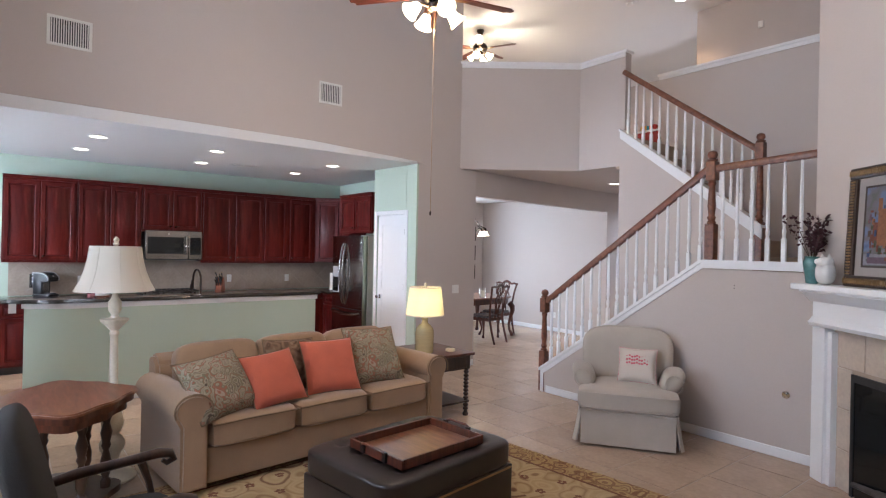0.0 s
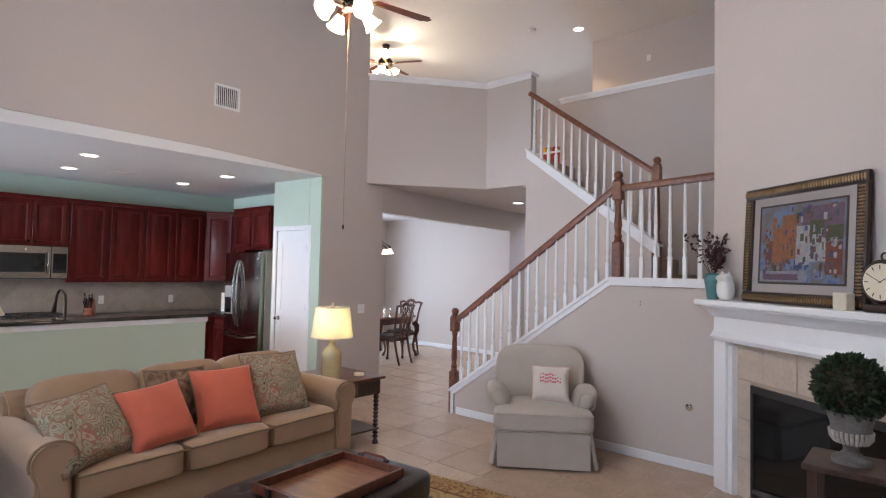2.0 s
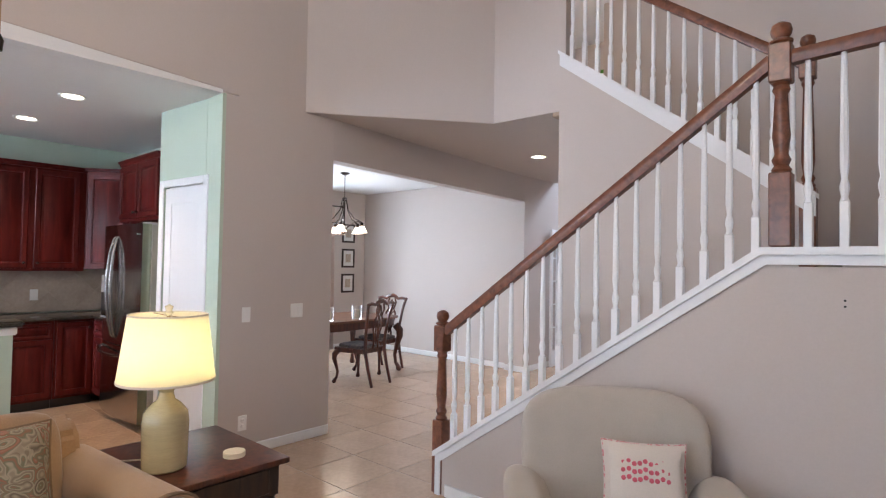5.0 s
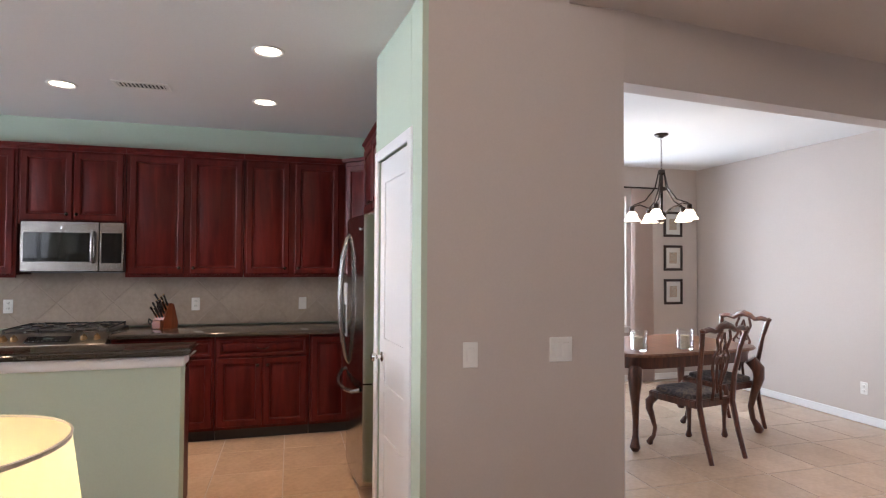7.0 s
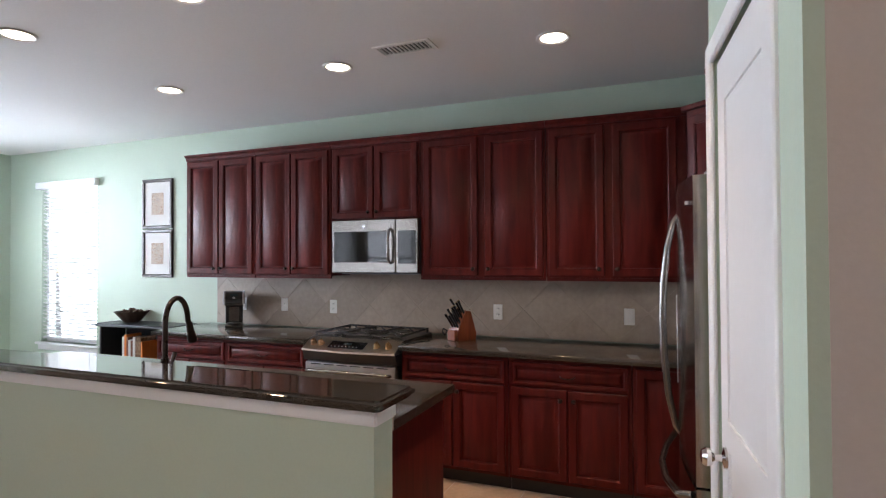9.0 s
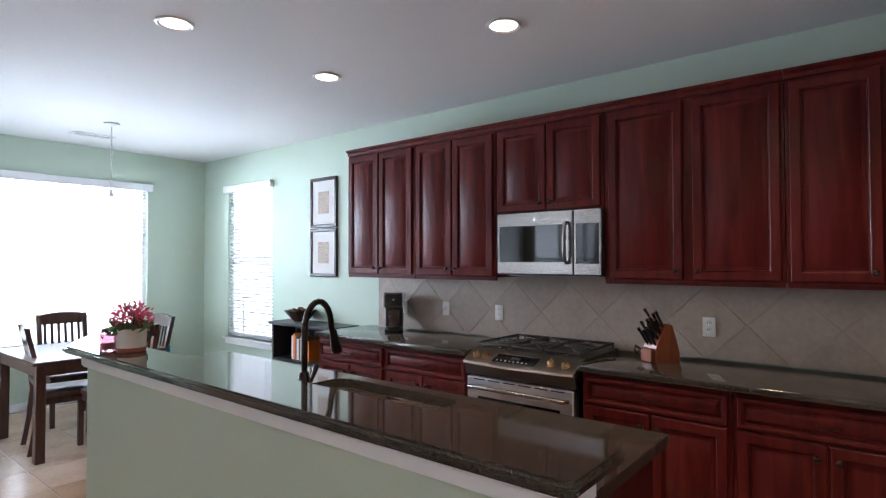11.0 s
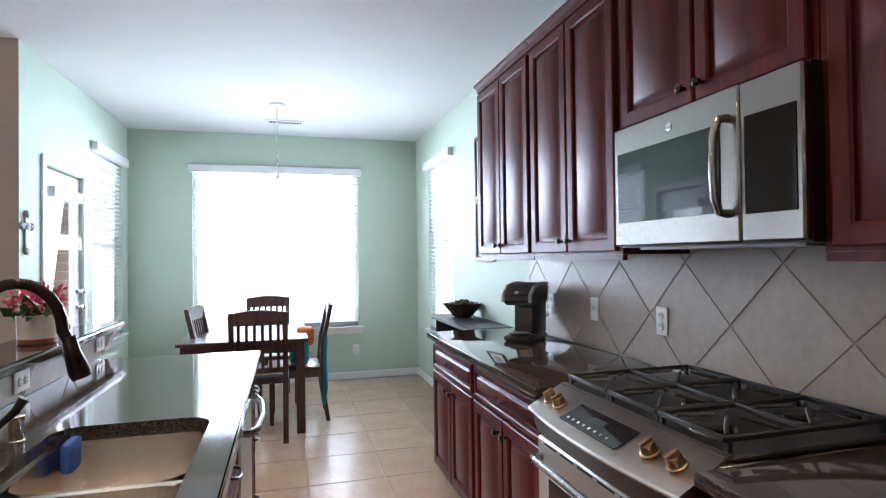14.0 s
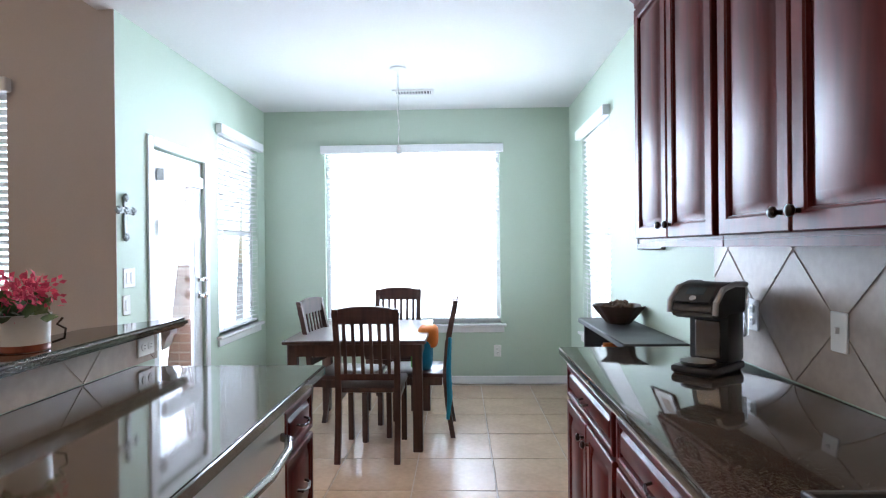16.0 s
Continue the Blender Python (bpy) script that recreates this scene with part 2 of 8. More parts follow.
M_FRIDGESIDE = paint("grey_textured_metal", (0.36, 0.35, 0.32), 0.5, 0.04, 5, 160, 0.12)
M_GROUT = paint("grey_grout", (0.40, 0.325, 0.26), 0.9, 0.1, 4, 80, 0.2)
M_TILE = paint("beige_ceramic_floor_tile", (0.465, 0.335, 0.24), 0.25, 0.15, 4.5, 28, 0.05, random_by=0.07)
M_SPLASH = paint("stone_look_wall_tile", (0.36, 0.29, 0.23), 0.42, 0.15, 7, 30, 0.10, random_by=0.08)
M_HEARTH = paint("tan_fireplace_tile", (0.50, 0.42, 0.34), 0.4, 0.12, 8, 40, 0.06, random_by=0.06)
M_CARPET = paint("beige_carpet", (0.42, 0.33, 0.25), 1.0, 0.12, 10, 260, 0.8)
M_SOFA = paint("tan_microsuede", (0.33, 0.205, 0.115), 0.95, 0.14, 7, 200, 0.35, sheen=0.35)
M_CHAIRFAB = paint("stone_grey_linen", (0.44, 0.39, 0.33), 0.95, 0.09, 7, 240, 0.4, sheen=0.2)
M_PIPING = paint("taupe_piping", (0.20, 0.13, 0.075), 0.95, 0.1, 20, 200, 0.3)
M_CORAL = paint("coral_velvet", (0.52, 0.115, 0.058), 0.9, 0.16, 8, 220, 0.35, sheen=0.2)
M_PAISLEY = patterned("paisley_cloth", [(0.09, 0.065, 0.045), (0.27, 0.22, 0.15), (0.36, 0.30, 0.21), (0.17, 0.165, 0.10), (0.30, 0.12, 0.07), (0.38, 0.33, 0.25)], 15.0, 0.9, 2.4)
M_BROWNPIL = patterned("brown_figured_cloth", [(0.10, 0.055, 0.03), (0.19, 0.11, 0.06), (0.27, 0.18, 0.11)], 12.0)
M_PINKPRINT = patterned("white_and_pink_embroidery", [(0.62, 0.52, 0.47), (0.66, 0.57, 0.52), (0.60, 0.20, 0.22), (0.66, 0.58, 0.53)], 22.0)
M_IVORYCLOTH = paint("ivory_cotton", (0.62, 0.55, 0.48), 0.95, 0.06, 8, 220, 0.3)
M_LEATHER = paint("dark_brown_leather", (0.022, 0.015, 0.013), 0.34, 0.3, 10, 130, 0.25)
M_RUG = patterned("gold_oriental_rug_field", [(0.30, 0.19, 0.09), (0.42, 0.30, 0.15), (0.47, 0.35, 0.19), (0.44, 0.31, 0.16), (0.16, 0.075, 0.035)], 5.0, 1.0, 1.0, True, 0.8)
M_RUGEDGE = patterned("gold_oriental_rug_border", [(0.30, 0.17, 0.07), (0.42, 0.28, 0.12), (0.20, 0.09, 0.04), (0.38, 0.26, 0.12)], 11.0, 1.0, 1.2, True, 0.8)
M_IVORYWOOD = paint("ivory_distressed_paint", (0.62, 0.56, 0.44), 0.55, 0.1, 9, 60, 0.12)
M_SHADEOFF = shade_cloth("cream_shade_cloth", (0.72, 0.66, 0.56), 0.25)
M_SHADEON = shade_cloth("cream_linen_shade", (0.88, 0.80, 0.58), 0.60)
M_CERAMIC = paint("cream_glazed_stoneware", (0.52, 0.42, 0.22), 0.25, 0.09, 9, 40, 0.05, coat=0.5, stretch=(1, 1, 8))
M_CREAMTOP = paint("pale_glaze", (0.70, 0.62, 0.42), 0.25, 0.05, 9, 40, 0.04, coat=0.4)
M_DARKCLOTH = paint("charcoal_tweed", (0.035, 0.032, 0.030), 1.0, 0.25, 10, 260, 0.5)
M_FRAMEDARK = paint("dark_brown_frame", (0.028, 0.014, 0.009), 0.4, 0.2, 10, 80, 0.05)
M_MATGREY = paint("grey_mat_board", (0.33, 0.30, 0.28), 0.9, 0.03, 6, 150, 0.05)
M_MATWHITE = paint("white_mat_board", (0.66, 0.65, 0.62), 0.9, 0.03, 6, 150, 0.05)
M_TEAL = paint("teal_glaze", (0.08, 0.20, 0.20), 0.2, 0.2, 10, 40, 0.03, coat=0.5)
M_WHITEGLAZE = paint("white_glaze", (0.72, 0.71, 0.68), 0.2, 0.03, 10, 40, 0.05, coat=0.4)
M_DRYLEAF = paint("dried_plum_leaves", (0.055, 0.016, 0.022), 0.8, 0.4, 30, 200, 0.2)
M_BOXLEAF = paint("dark_boxwood_leaves", (0.020, 0.038, 0.012), 0.6, 0.4, 30, 200, 0.2)
M_STEM = paint("brown_stem", (0.06, 0.035, 0.022), 0.8, 0.2, 30, 200, 0.2)
M_LEAF = paint("green_leaf", (0.05, 0.11, 0.035), 0.5, 0.3, 30, 150, 0.1)
M_PETAL = paint("pink_petals", (0.58, 0.075, 0.16), 0.7, 0.35, 30, 150, 0.15)
M_URN = paint("weathered_grey_urn", (0.13, 0.12, 0.11), 0.8, 0.35, 14, 80, 0.4)
M_URNPALE = paint("worn_white_urn_band", (0.42, 0.39, 0.34), 0.8, 0.35, 25, 80, 0.4)
# near-black that paints in the shade inside the firebox
M_OPENINGDARK = paint("firebox_shade_black", (0.012, 0.011, 0.011), 0.9, 0.4, 8, 60, 0.5)
M_LOG = paint("ceramic_fire_log", (0.06, 0.05, 0.045), 0.9, 0.4, 14, 80, 0.6)
M_BLADE = wood("reddish_fan_blade_wood", (0.060, 0.014, 0.008), (0.13, 0.034, 0.018), 0.4, 0.2, (3, 20, 20))
M_CAN = glow("lit_can_lamp", (1.0, 0.88, 0.68), 10.0)
M_BULB = glow("lit_frosted_glass", (1.0, 0.80, 0.50), 7.0)
M_CHANDGLASS = glow("lit_alabaster_glass", (1.0, 0.86, 0.68), 3.0)
M_GLASS = glassy("clear_glass")
M_PANE = glassy("window_glass")
M_PINKGLASS = glassy("pink_glass", (0.85, 0.5, 0.6))
M_SMOKE = glassy("smoky_plastic", (0.55, 0.57, 0.6), 0.1)
M_BLIND = shade_cloth("white_blind_slat", (0.85, 0.85, 0.83), 0.35)
M_CURTAIN = shade_cloth("blush_curtain_cloth", (0.66, 0.55, 0.50), 0.4)
M_CANDLE = paint("ivory_wax", (0.74, 0.66, 0.50), 0.5, 0.04, 8, 40, 0.02)
M_KNIFEWOOD = wood("honey_beech_wood", (0.17, 0.042, 0.018), (0.28, 0.080, 0.034), 0.4, 0.2)
M_PAPER = paint("paper_towel", (0.72, 0.70, 0.66), 1.0, 0.03, 20, 180, 0.3)
M_BLUE = paint("blue_sponge_cloth", (0.03, 0.10, 0.42), 0.8, 0.2, 30, 200, 0.4)
M_ORANGE = paint("orange_bag_cloth", (0.70, 0.20, 0.03), 0.8, 0.1, 20, 200, 0.2)
M_AQUA = paint("turquoise_bag_cloth", (0.02, 0.25, 0.42), 0.8, 0.1, 20, 200, 0.2)
M_LIME = paint("lime_bag_cloth", (0.10, 0.32, 0.06), 0.8, 0.1, 20, 200, 0.2)
M_RED = paint("red_painted_wood", (0.40, 0.035, 0.03), 0.5, 0.08, 8, 60, 0.03)
M_YELLOW = paint("yellow_plastic", (0.70, 0.42, 0.04), 0.5, 0.05, 8, 60, 0.02)
M_BOWL = paint("brown_carved_bowl", (0.05, 0.026, 0.016), 0.5, 0.35, 18, 80, 0.3)
M_PINECONE = paint("potpourri_cones", (0.09, 0.045, 0.025), 0.9, 0.4, 40, 160, 0.5)
M_SCREEN = paint("dim_display_glass", (0.05, 0.07, 0.08), 0.1, 0.05, 3, 30, 0.0)
M_BLUESEAT = patterned("blue_brown_seat_tapestry", [(0.07, 0.06, 0.06), (0.13, 0.12, 0.13), (0.22, 0.19, 0.16)], 16.0)
# emission that gives the outdoor backdrop sheets their daylight brightness
M_BACKDROPGLOW = glow("outdoor_backdrop_glow", (0.93, 0.97, 1.0), 1.3)
M_BRICK = paint("red_brown_brick", (0.30, 0.16, 0.11), 0.9, 0.15, 8, 60, 0.3, random_by=0.12)
M_GROUND = paint("pale_patio_concrete", (0.42, 0.40, 0.37), 0.9, 0.1, 2, 40, 0.2)


# ---- building helpers ----
def box(bm, x0, x1, y0, y1, z0, z1, bevel=0.0, seg=1):
    """Adds a box, with rounded edges if bevel is given."""
    r = bmesh.ops.create_cube(bm, size=1.0)
    for v in r["verts"]:
        v.co = Vector(((x0 + x1) / 2 + v.co.x * (x1 - x0), (y0 + y1) / 2 + v.co.y * (y1 - y0), (z0 + z1) / 2 + v.co.z * (z1 - z0)))
    if bevel:
        edges = list({e for v in r["verts"] for e in v.link_edges})
        bmesh.ops.bevel(bm, geom=edges, offset=bevel, segments=seg, affect="EDGES", profile=0.5)
    return bm


def lathe(bm, profile, seg=20, at=(0, 0, 0), cap=True):
    """Adds a turned body from (radius, height) pairs."""
    rings = []
    for r, z in profile:
        rings.append([bm.verts.new((at[0] + r * math.cos(2 * math.pi * k / seg), at[1] + r * math.sin(2 * math.pi * k / seg), at[2] + z)) for k in range(seg)])
    for a, b in zip(rings, rings[1:]):
        for k in range(seg):
            bm.faces.new((a[k], a[(k + 1) % seg], b[(k + 1) % seg], b[k]))
    if cap:
        if profile[0][0] > 1e-4:
            bm.faces.new(rings[0][::-1])
        if profile[-1][0] > 1e-4:
            bm.faces.new(rings[-1])
    return bm


def tube(bm, pts, r, seg=8):
    """Adds a round bar along points; r may be a list."""
    pts = [Vector(p) for p in pts]
    rs = r if isinstance(r, (list, tuple)) else [r] * len(pts)
    rings, side = [], None
    for i, p in enumerate(pts):
        d = (pts[min(i + 1, len(pts) - 1)] - pts[max(i - 1, 0)]).normalized()
        if side is None:
            side = d.cross(Vector((0, 0, 1)) if abs(d.z) < 0.9 else Vector((1, 0, 0))).normalized()
        side = (side - d * side.dot(d)).normalized()
        up = d.cross(side)
        rings.append([bm.verts.new(p + rs[i] * (math.cos(2 * math.pi * k / seg) * side + math.sin(2 * math.pi * k / seg) * up)) for k in range(seg)])
    for a, b in zip(rings, rings[1:]):
        for k in range(seg):
            bm.faces.new((a[k], b[k], b[(k + 1) % seg], a[(k + 1) % seg]))
    bm.faces.new(rings[0])
    bm.faces.new(rings[-1][::-1])
    return bm


def prism(bm, outline, a0, a1, axis="z"):
    """Adds a straight body over a flat outline; axis: the way it is drawn out."""
    def at(u, v, w):
        return (u, v, w) if axis == "z" else (u, w, v) if axis == "y" else (w, u, v)
    lo = [bm.verts.new(at(u, v, a0)) for u, v in outline]
    hi = [bm.verts.new(at(u, v, a1)) for u, v in outline]
    bm.faces.new(lo[::-1])
    bm.faces.new(hi)
    for k in range(len(lo)):
        j = (k + 1) % len(lo)
        bm.faces.new((lo[k], lo[j], hi[j], hi[k]))
    bmesh.ops.recalc_face_normals(bm, faces=bm.faces)
    return bm


def puff(bm, c, s, k=5.0, n=8, bulge=0.0):
    """Adds a stuffed cushion: a rounded block about c, of size s."""
    r = bmesh.ops.create_cube(bm, size=2.0)
    edges = list({e for v in r["verts"] for e in v.link_edges})
    bmesh.ops.subdivide_edges(bm, edges=edges, cuts=n, use_grid_fill=True)
    for v in [w for w in bm.verts if not w.tag]:
        x, y, z = v.co
        f = (abs(x) ** k + abs(y) ** k + abs(z) ** k) ** (1 / k)
        x, y, z = x / f, y / f, z / f
        z *= 1 + bulge * (1 - x * x) * (1 - y * y)
        v.co = Vector((c[0] + x * s[0] / 2, c[1] + y * s[1] / 2, c[2] + z * s[2] / 2))
        v.tag = True
    return bm


def pillow_shape(bm, w, h, t, n=14):
    """Adds a square scatter cushion, standing in the local xz plane."""
    def vert(i, j, side):
        u, v = 2 * i / n - 1, 2 * j / n - 1
        pinch = 1 - 0.07 * (1 - u * u) * abs(v) ** 3, 1 - 0.07 * (1 - v * v) * abs(u) ** 3
        d = max(0.0, (1 - u ** 4) * (1 - v ** 4)) ** 0.5
        wob = 0.06 * noise.noise(Vector((u * 2.1 + w * 9, v * 2.3, h * 7 + side)))
        return (u * w / 2 * pinch[1], side * t / 2 * (d + wob * d), h / 2 + v * h / 2 * pinch[0])
    grids = {}
    for side in (-1, 1):
        for i in range(n + 1):
            for j in range(n + 1):
                edge = i in (0, n) or j in (0, n)
                key = (i, j, 0 if edge else side)
                if key not in grids:
                    grids[key] = bm.verts.new(vert(i, j, side))
        for i in range(n):
            for j in range(n):
                q = [grids[(a, b, 0 if a in (0, n) or b in (0, n) else side)] for a, b in ((i, j), (i + 1, j), (i + 1, j + 1), (i, j + 1))]
                bm.faces.new(q if side < 0 else q[::-1])
    return bm


def leaves(bm, places, size, rng):
    """Adds small bent leaves at (place, outward way) pairs."""
    for p, d in places:
        d = (Vector(d) + Vector((rng.uniform(-1, 1), rng.uniform(-1, 1), rng.uniform(-1, 1))) * 0.7).normalized()
        s = d.cross(Vector((rng.uniform(-1, 1), rng.uniform(-1, 1), rng.uniform(-1, 1)))).normalized()
        L = size * rng.uniform(0.7, 1.25)
        n = d.cross(s)
        a = bm.verts.new(p)
        b = bm.verts.new(Vector(p) + d * L * 0.5 + s * L * 0.32 + n * L * 0.1)
        c = bm.verts.new(Vector(p) + d * L)
        e = bm.verts.new(Vector(p) + d * L * 0.5 - s * L * 0.32 + n * L * 0.1)
        bm.faces.new((a, b, c))
        bm.faces.new((a, c, e))
    return bm


def mesh_of(name, bm, material, sharp=38):
    me = bpy.data.meshes.new(name)
    bm.to_mesh(me)
    bm.free()
    me.materials.append(material)
    me.polygons.foreach_set("use_smooth", [True] * len(me.polygons))
    me.set_sharp_from_angle(angle=radians(sharp))
    return me


def part(name, bm, material, parent=None, label="", at=None):
    """Links a bmesh as one mesh object under a thing or a part."""
    ob = new(name, mesh_of(name, bm, material))
    ob.parent = parent
    if at is not None:
        ob.matrix_basis = at
    return tagged(ob, label) if label else ob


def thing(name, label, category, at=None, group=""):
    """An empty at a thing's base, to carry its parts."""
    ob = new(name)
    ob.empty_display_size = 0.1
    if at is not None:
        ob.matrix_basis = at
    return tagged(ob, label, category, group)


def solid(name, bm, material, label, category, at=None, group="", kind=""):
    """A thing that is one mesh."""
    ob = new(name, mesh_of(name, bm, material))
    if at is not None:
        ob.matrix_basis = at
    return tagged(ob, label, category, group, kind)


def structure(name, bm, material, label, category=""):
    return solid(name, bm, material, label, category or name.split("_")[0], kind="structure")


def B(*a, **k):
    return box(bmesh.new(), *a, **k)


def wall(name, axis, a0, a1, b0, b1, z0, z1, holes, material, label):
    """A wall along y (axis 'x': a0..a1 is its thickness in x) or along x, with rectangular holes (b from, b to, z from, z to) through it."""
    bm = bmesh.new()
    cuts = sorted({b0, b1, *[h[0] for h in holes], *[h[1] for h in holes]})
    for s, e in zip(cuts, cuts[1:]):
        gaps = sorted((h[2], h[3]) for h in holes if h[0] <= s and h[1] >= e)
        z = z0
        for lo, hi in gaps + [(z1, z1)]:
            if lo - z > 1e-4:
                if axis == "x":
                    box(bm, a0, a1, s, e, z, lo)
                else:
                    box(bm, s, e, a0, a1, z, lo)
            z = hi
    bmesh.ops.remove_doubles(bm, verts=bm.verts, dist=1e-5)
    return structure(name, bm, material, label, "wall")

# ---- structure ----
XF = -6.12  # foyer side of the wall past the dining room
XW, XH, XE = -8.94, -5.78, -5.885      # kitchen west wall, living side of the header wall, nook east wall
YS, YL, YP, YN = -1.83, 0.587, 5.47, 6.01  # nook south wall, living south wall, pantry wall, kitchen north wall
CEIL, TOP, LOFT = 2.74, 5.55, 3.15

structure("ground", B(-60, 50, -60, 60, -0.30, -0.16), M_GROUND, "pale concrete ground outside the house", "ground")
structure("floor", B(-9.9, 2.4, -2.1, 13.0, -0.14, -0.0025), M_GROUT, "floor bed with grey grout between ceramic tiles", "floor")

wall("wall_west", "x", XW - 0.16, XW, YS - 0.16, YN + 0.1, 0, CEIL, [(-1.27, -0.37, 0.60, 2.36)], M_GREEN, "sage green kitchen wall with one window")
wall("wall_south_nook", "y", YS - 0.16, YS, XW, XE, 0, CEIL, [(-8.25, -6.50, 0.60, 2.36)], M_GREEN, "sage green breakfast nook wall with wide window")
wall("wall_east_nook", "x", XE, XE + 0.085, YS - 0.16, YL, 0, CEIL, [(-1.63, -0.75, 0.66, 2.36), (-0.50, 0.215, 0.0, 2.03)], M_GREEN, "sage green nook wall with glazed door and window")
wall("wall_south_living", "y", YL - 0.15, YL, XE + 0.085, 2.2, 0, TOP, [(-5.25, -4.40, 0.70, 2.33), (-4.1, -0.2, 0.70, 2.33), (-4.1, -0.2, 3.4, 4.8)], M_WALL, "tall beige living room wall with windows")
structure("trim_wall_corner", B(XE, XE + 0.087, YL, YL + 0.004, 0, CEIL), M_WALL, "beige painted wall return at the corner", "wall")
structure("wall_header", prism(bmesh.new(), [(YL, 2.855), (4.0, 2.84), (YP, 2.77), (YP + 0.02, 2.748), (6.195, 2.748), (6.195, TOP), (YL, TOP)], XH - 0.11, XH, "x"), M_WALL, "tall beige wall above the kitchen opening", "wall")
structure("trim_ceiling_edge", prism(bmesh.new(), [(YL, CEIL), (YP, CEIL), (YP, 2.768), (4.0, 2.838), (YL, 2.853)], XH - 0.11, XH - 0.004, "x"), M_CEIL, "white rounded edge of the kitchen ceiling", "ceiling")
def on_pantry(bm):
    """Carries a body into the pantry wall, whose face is y 0."""
    bmesh.ops.transform(bm, matrix=PANTRY, verts=bm.verts)
    return bm


PANTRY = pose(-6.705, 5.411, 0, 0, 0, 5.0)
structure("wall_pantry", on_pantry(B(-0.03, 0.055, 0, 0.12, 0, CEIL)), M_GREEN, "sage green wall beside the pantry door", "wall")
structure("wall_pantry_side", B(-6.80, -6.735, 5.50, YN, 0, CEIL), M_GREEN, "sage green pantry side wall", "wall")
structure("wall_pantry_corner", B(-6.018, XH - 0.002, YP, YP + 0.12, 0, CEIL), M_GREEN, "sage green wall end beside the pantry door", "wall")
structure("wall_pantry_top", on_pantry(B(0.055, 0.683, 0, 0.12, 2.10, CEIL)), M_GREEN, "sage green wall over the pantry door", "wall")
structure("wall_corner_skin", B(XH - 0.0015, XH, YP + 0.028, YP + 0.13, 0, CEIL + 0.004), M_WALL, "beige wall face at the kitchen corner", "wall")
structure("wall_north_kitchen", B(XW, -6.735, YN, YN + 0.1, 0, CEIL), M_GREEN, "sage green kitchen wall behind the refrigerator", "wall")
wall("wall_hall", "x", XH - 0.11, XH, YP + 0.13, 6.495, 0, 2.748, [], M_WALL, "beige wall between kitchen and dining opening")
structure("wall_dining_opening", prism(bmesh.new(), [(XH, 6.495), (XH - 0.13, 6.495), (XF - 0.13, 10.07), (XF, 10.07)], 2.39, CEIL + 0.01), M_WALL, "beige wall over the wide dining room opening", "wall")
structure("wall_dining_end", B(-6.43, XF, 10.07, 10.24, 0, CEIL + 0.01), M_WALL, "beige wall end beside the dining opening", "wall")
wall("wall_foyer_west", "x", XF - 0.11, XF, 10.24, 12.9, 0, LOFT, [(11.05, 12.25, 0, 2.05)], M_WALL, "beige foyer wall with glazed double doors")
structure("wall_dining_south", B(-9.75, XH - 0.11, 6.12, 6.22, 0, CEIL), M_WALL, "beige dining room wall", "wall")
wall("wall_dining_west", "x", -9.75, -9.6, 6.22, 10.12, 0, CEIL, [(7.2, 9.05, 0.7, 2.35)], M_WALL, "pale dining room wall with window")
structure("wall_dining_north", B(-9.75, -6.432, 10.14, 10.24, 0, CEIL), M_WALL, "pale grey dining room wall", "wall")
structure("wall_study", B(-8.6, -8.5, 10.24, 13.0, 0, CEIL), M_WALL, "beige study wall beyond the glazed doors", "wall")
wall("wall_foyer_north", "y", 12.9, 13.0, -8.5, 2.2, 0, TOP, [(-5.6, -4.3, 3.0, 4.6)], M_WALL, "tall beige foyer wall with high window")
structure("wall_foyer_east", B(-4.04, -3.94, 8.70, 12.9, 0, LOFT - 0.4), M_WALL, "beige hall wall beside the stairs", "wall")
structure("wall_east_living", B(2.2, 2.35, YL - 0.15, 13.0, 0, TOP), M_WALL, "beige living room side wall", "wall")
structure("wall_west_loft", B(-9.75, -9.6, 6.1, 13.0, LOFT, TOP), M_WALL, "beige loft wall", "wall")
structure("wall_south_loft", B(-9.6, XH - 0.11, 6.07, 6.17, CEIL + 0.1, TOP), M_WALL, "beige loft wall", "wall")
structure("wall_loft_room", B(-4.42, 2.2, 9.98, 10.1, LOFT, TOP), M_WALL, "beige loft wall washed by warm light", "wall")
structure("wall_loft_room_side", B(-4.42, -4.32, 10.1, 12.9, LOFT, TOP), M_WALL, "beige loft wall return", "wall")
structure("wall_loft_north", B(-9.6, -4.42, 12.78, 12.9, LOFT, TOP), M_WALL, "beige wall at the back of the loft", "wall")

structure("ceiling_kitchen", B(XW, XH - 0.112, YS, YN, CEIL, CEIL + 0.1), M_CEIL, "white textured kitchen ceiling", "ceiling")
structure("ceiling_nook_edge", B(XH - 0.112, XE + 0.085, YS, YL, CEIL, CEIL + 0.1), M_CEIL, "white nook ceiling edge over the wall", "ceiling")
structure("ceiling_dining", prism(bmesh.new(), [(-9.6, 6.22), (XH - 0.135, 6.22), (XH - 0.135, 6.495), (XF - 0.135, 10.07), (XF - 0.135, 10.14), (-9.6, 10.14)], CEIL, CEIL + 0.1), M_CEIL, "white dining room ceiling", "ceiling")
structure("ceiling_top", B(-9.75, 2.35, 0.44, 13.0, TOP, TOP + 0.12), M_CEIL, "white high ceiling over living room and loft", "ceiling")
structure("ceiling_study", B(-8.5, XF - 0.115, 10.24, 12.9, CEIL, CEIL + 0.1), M_CEIL, "white study ceiling", "ceiling")
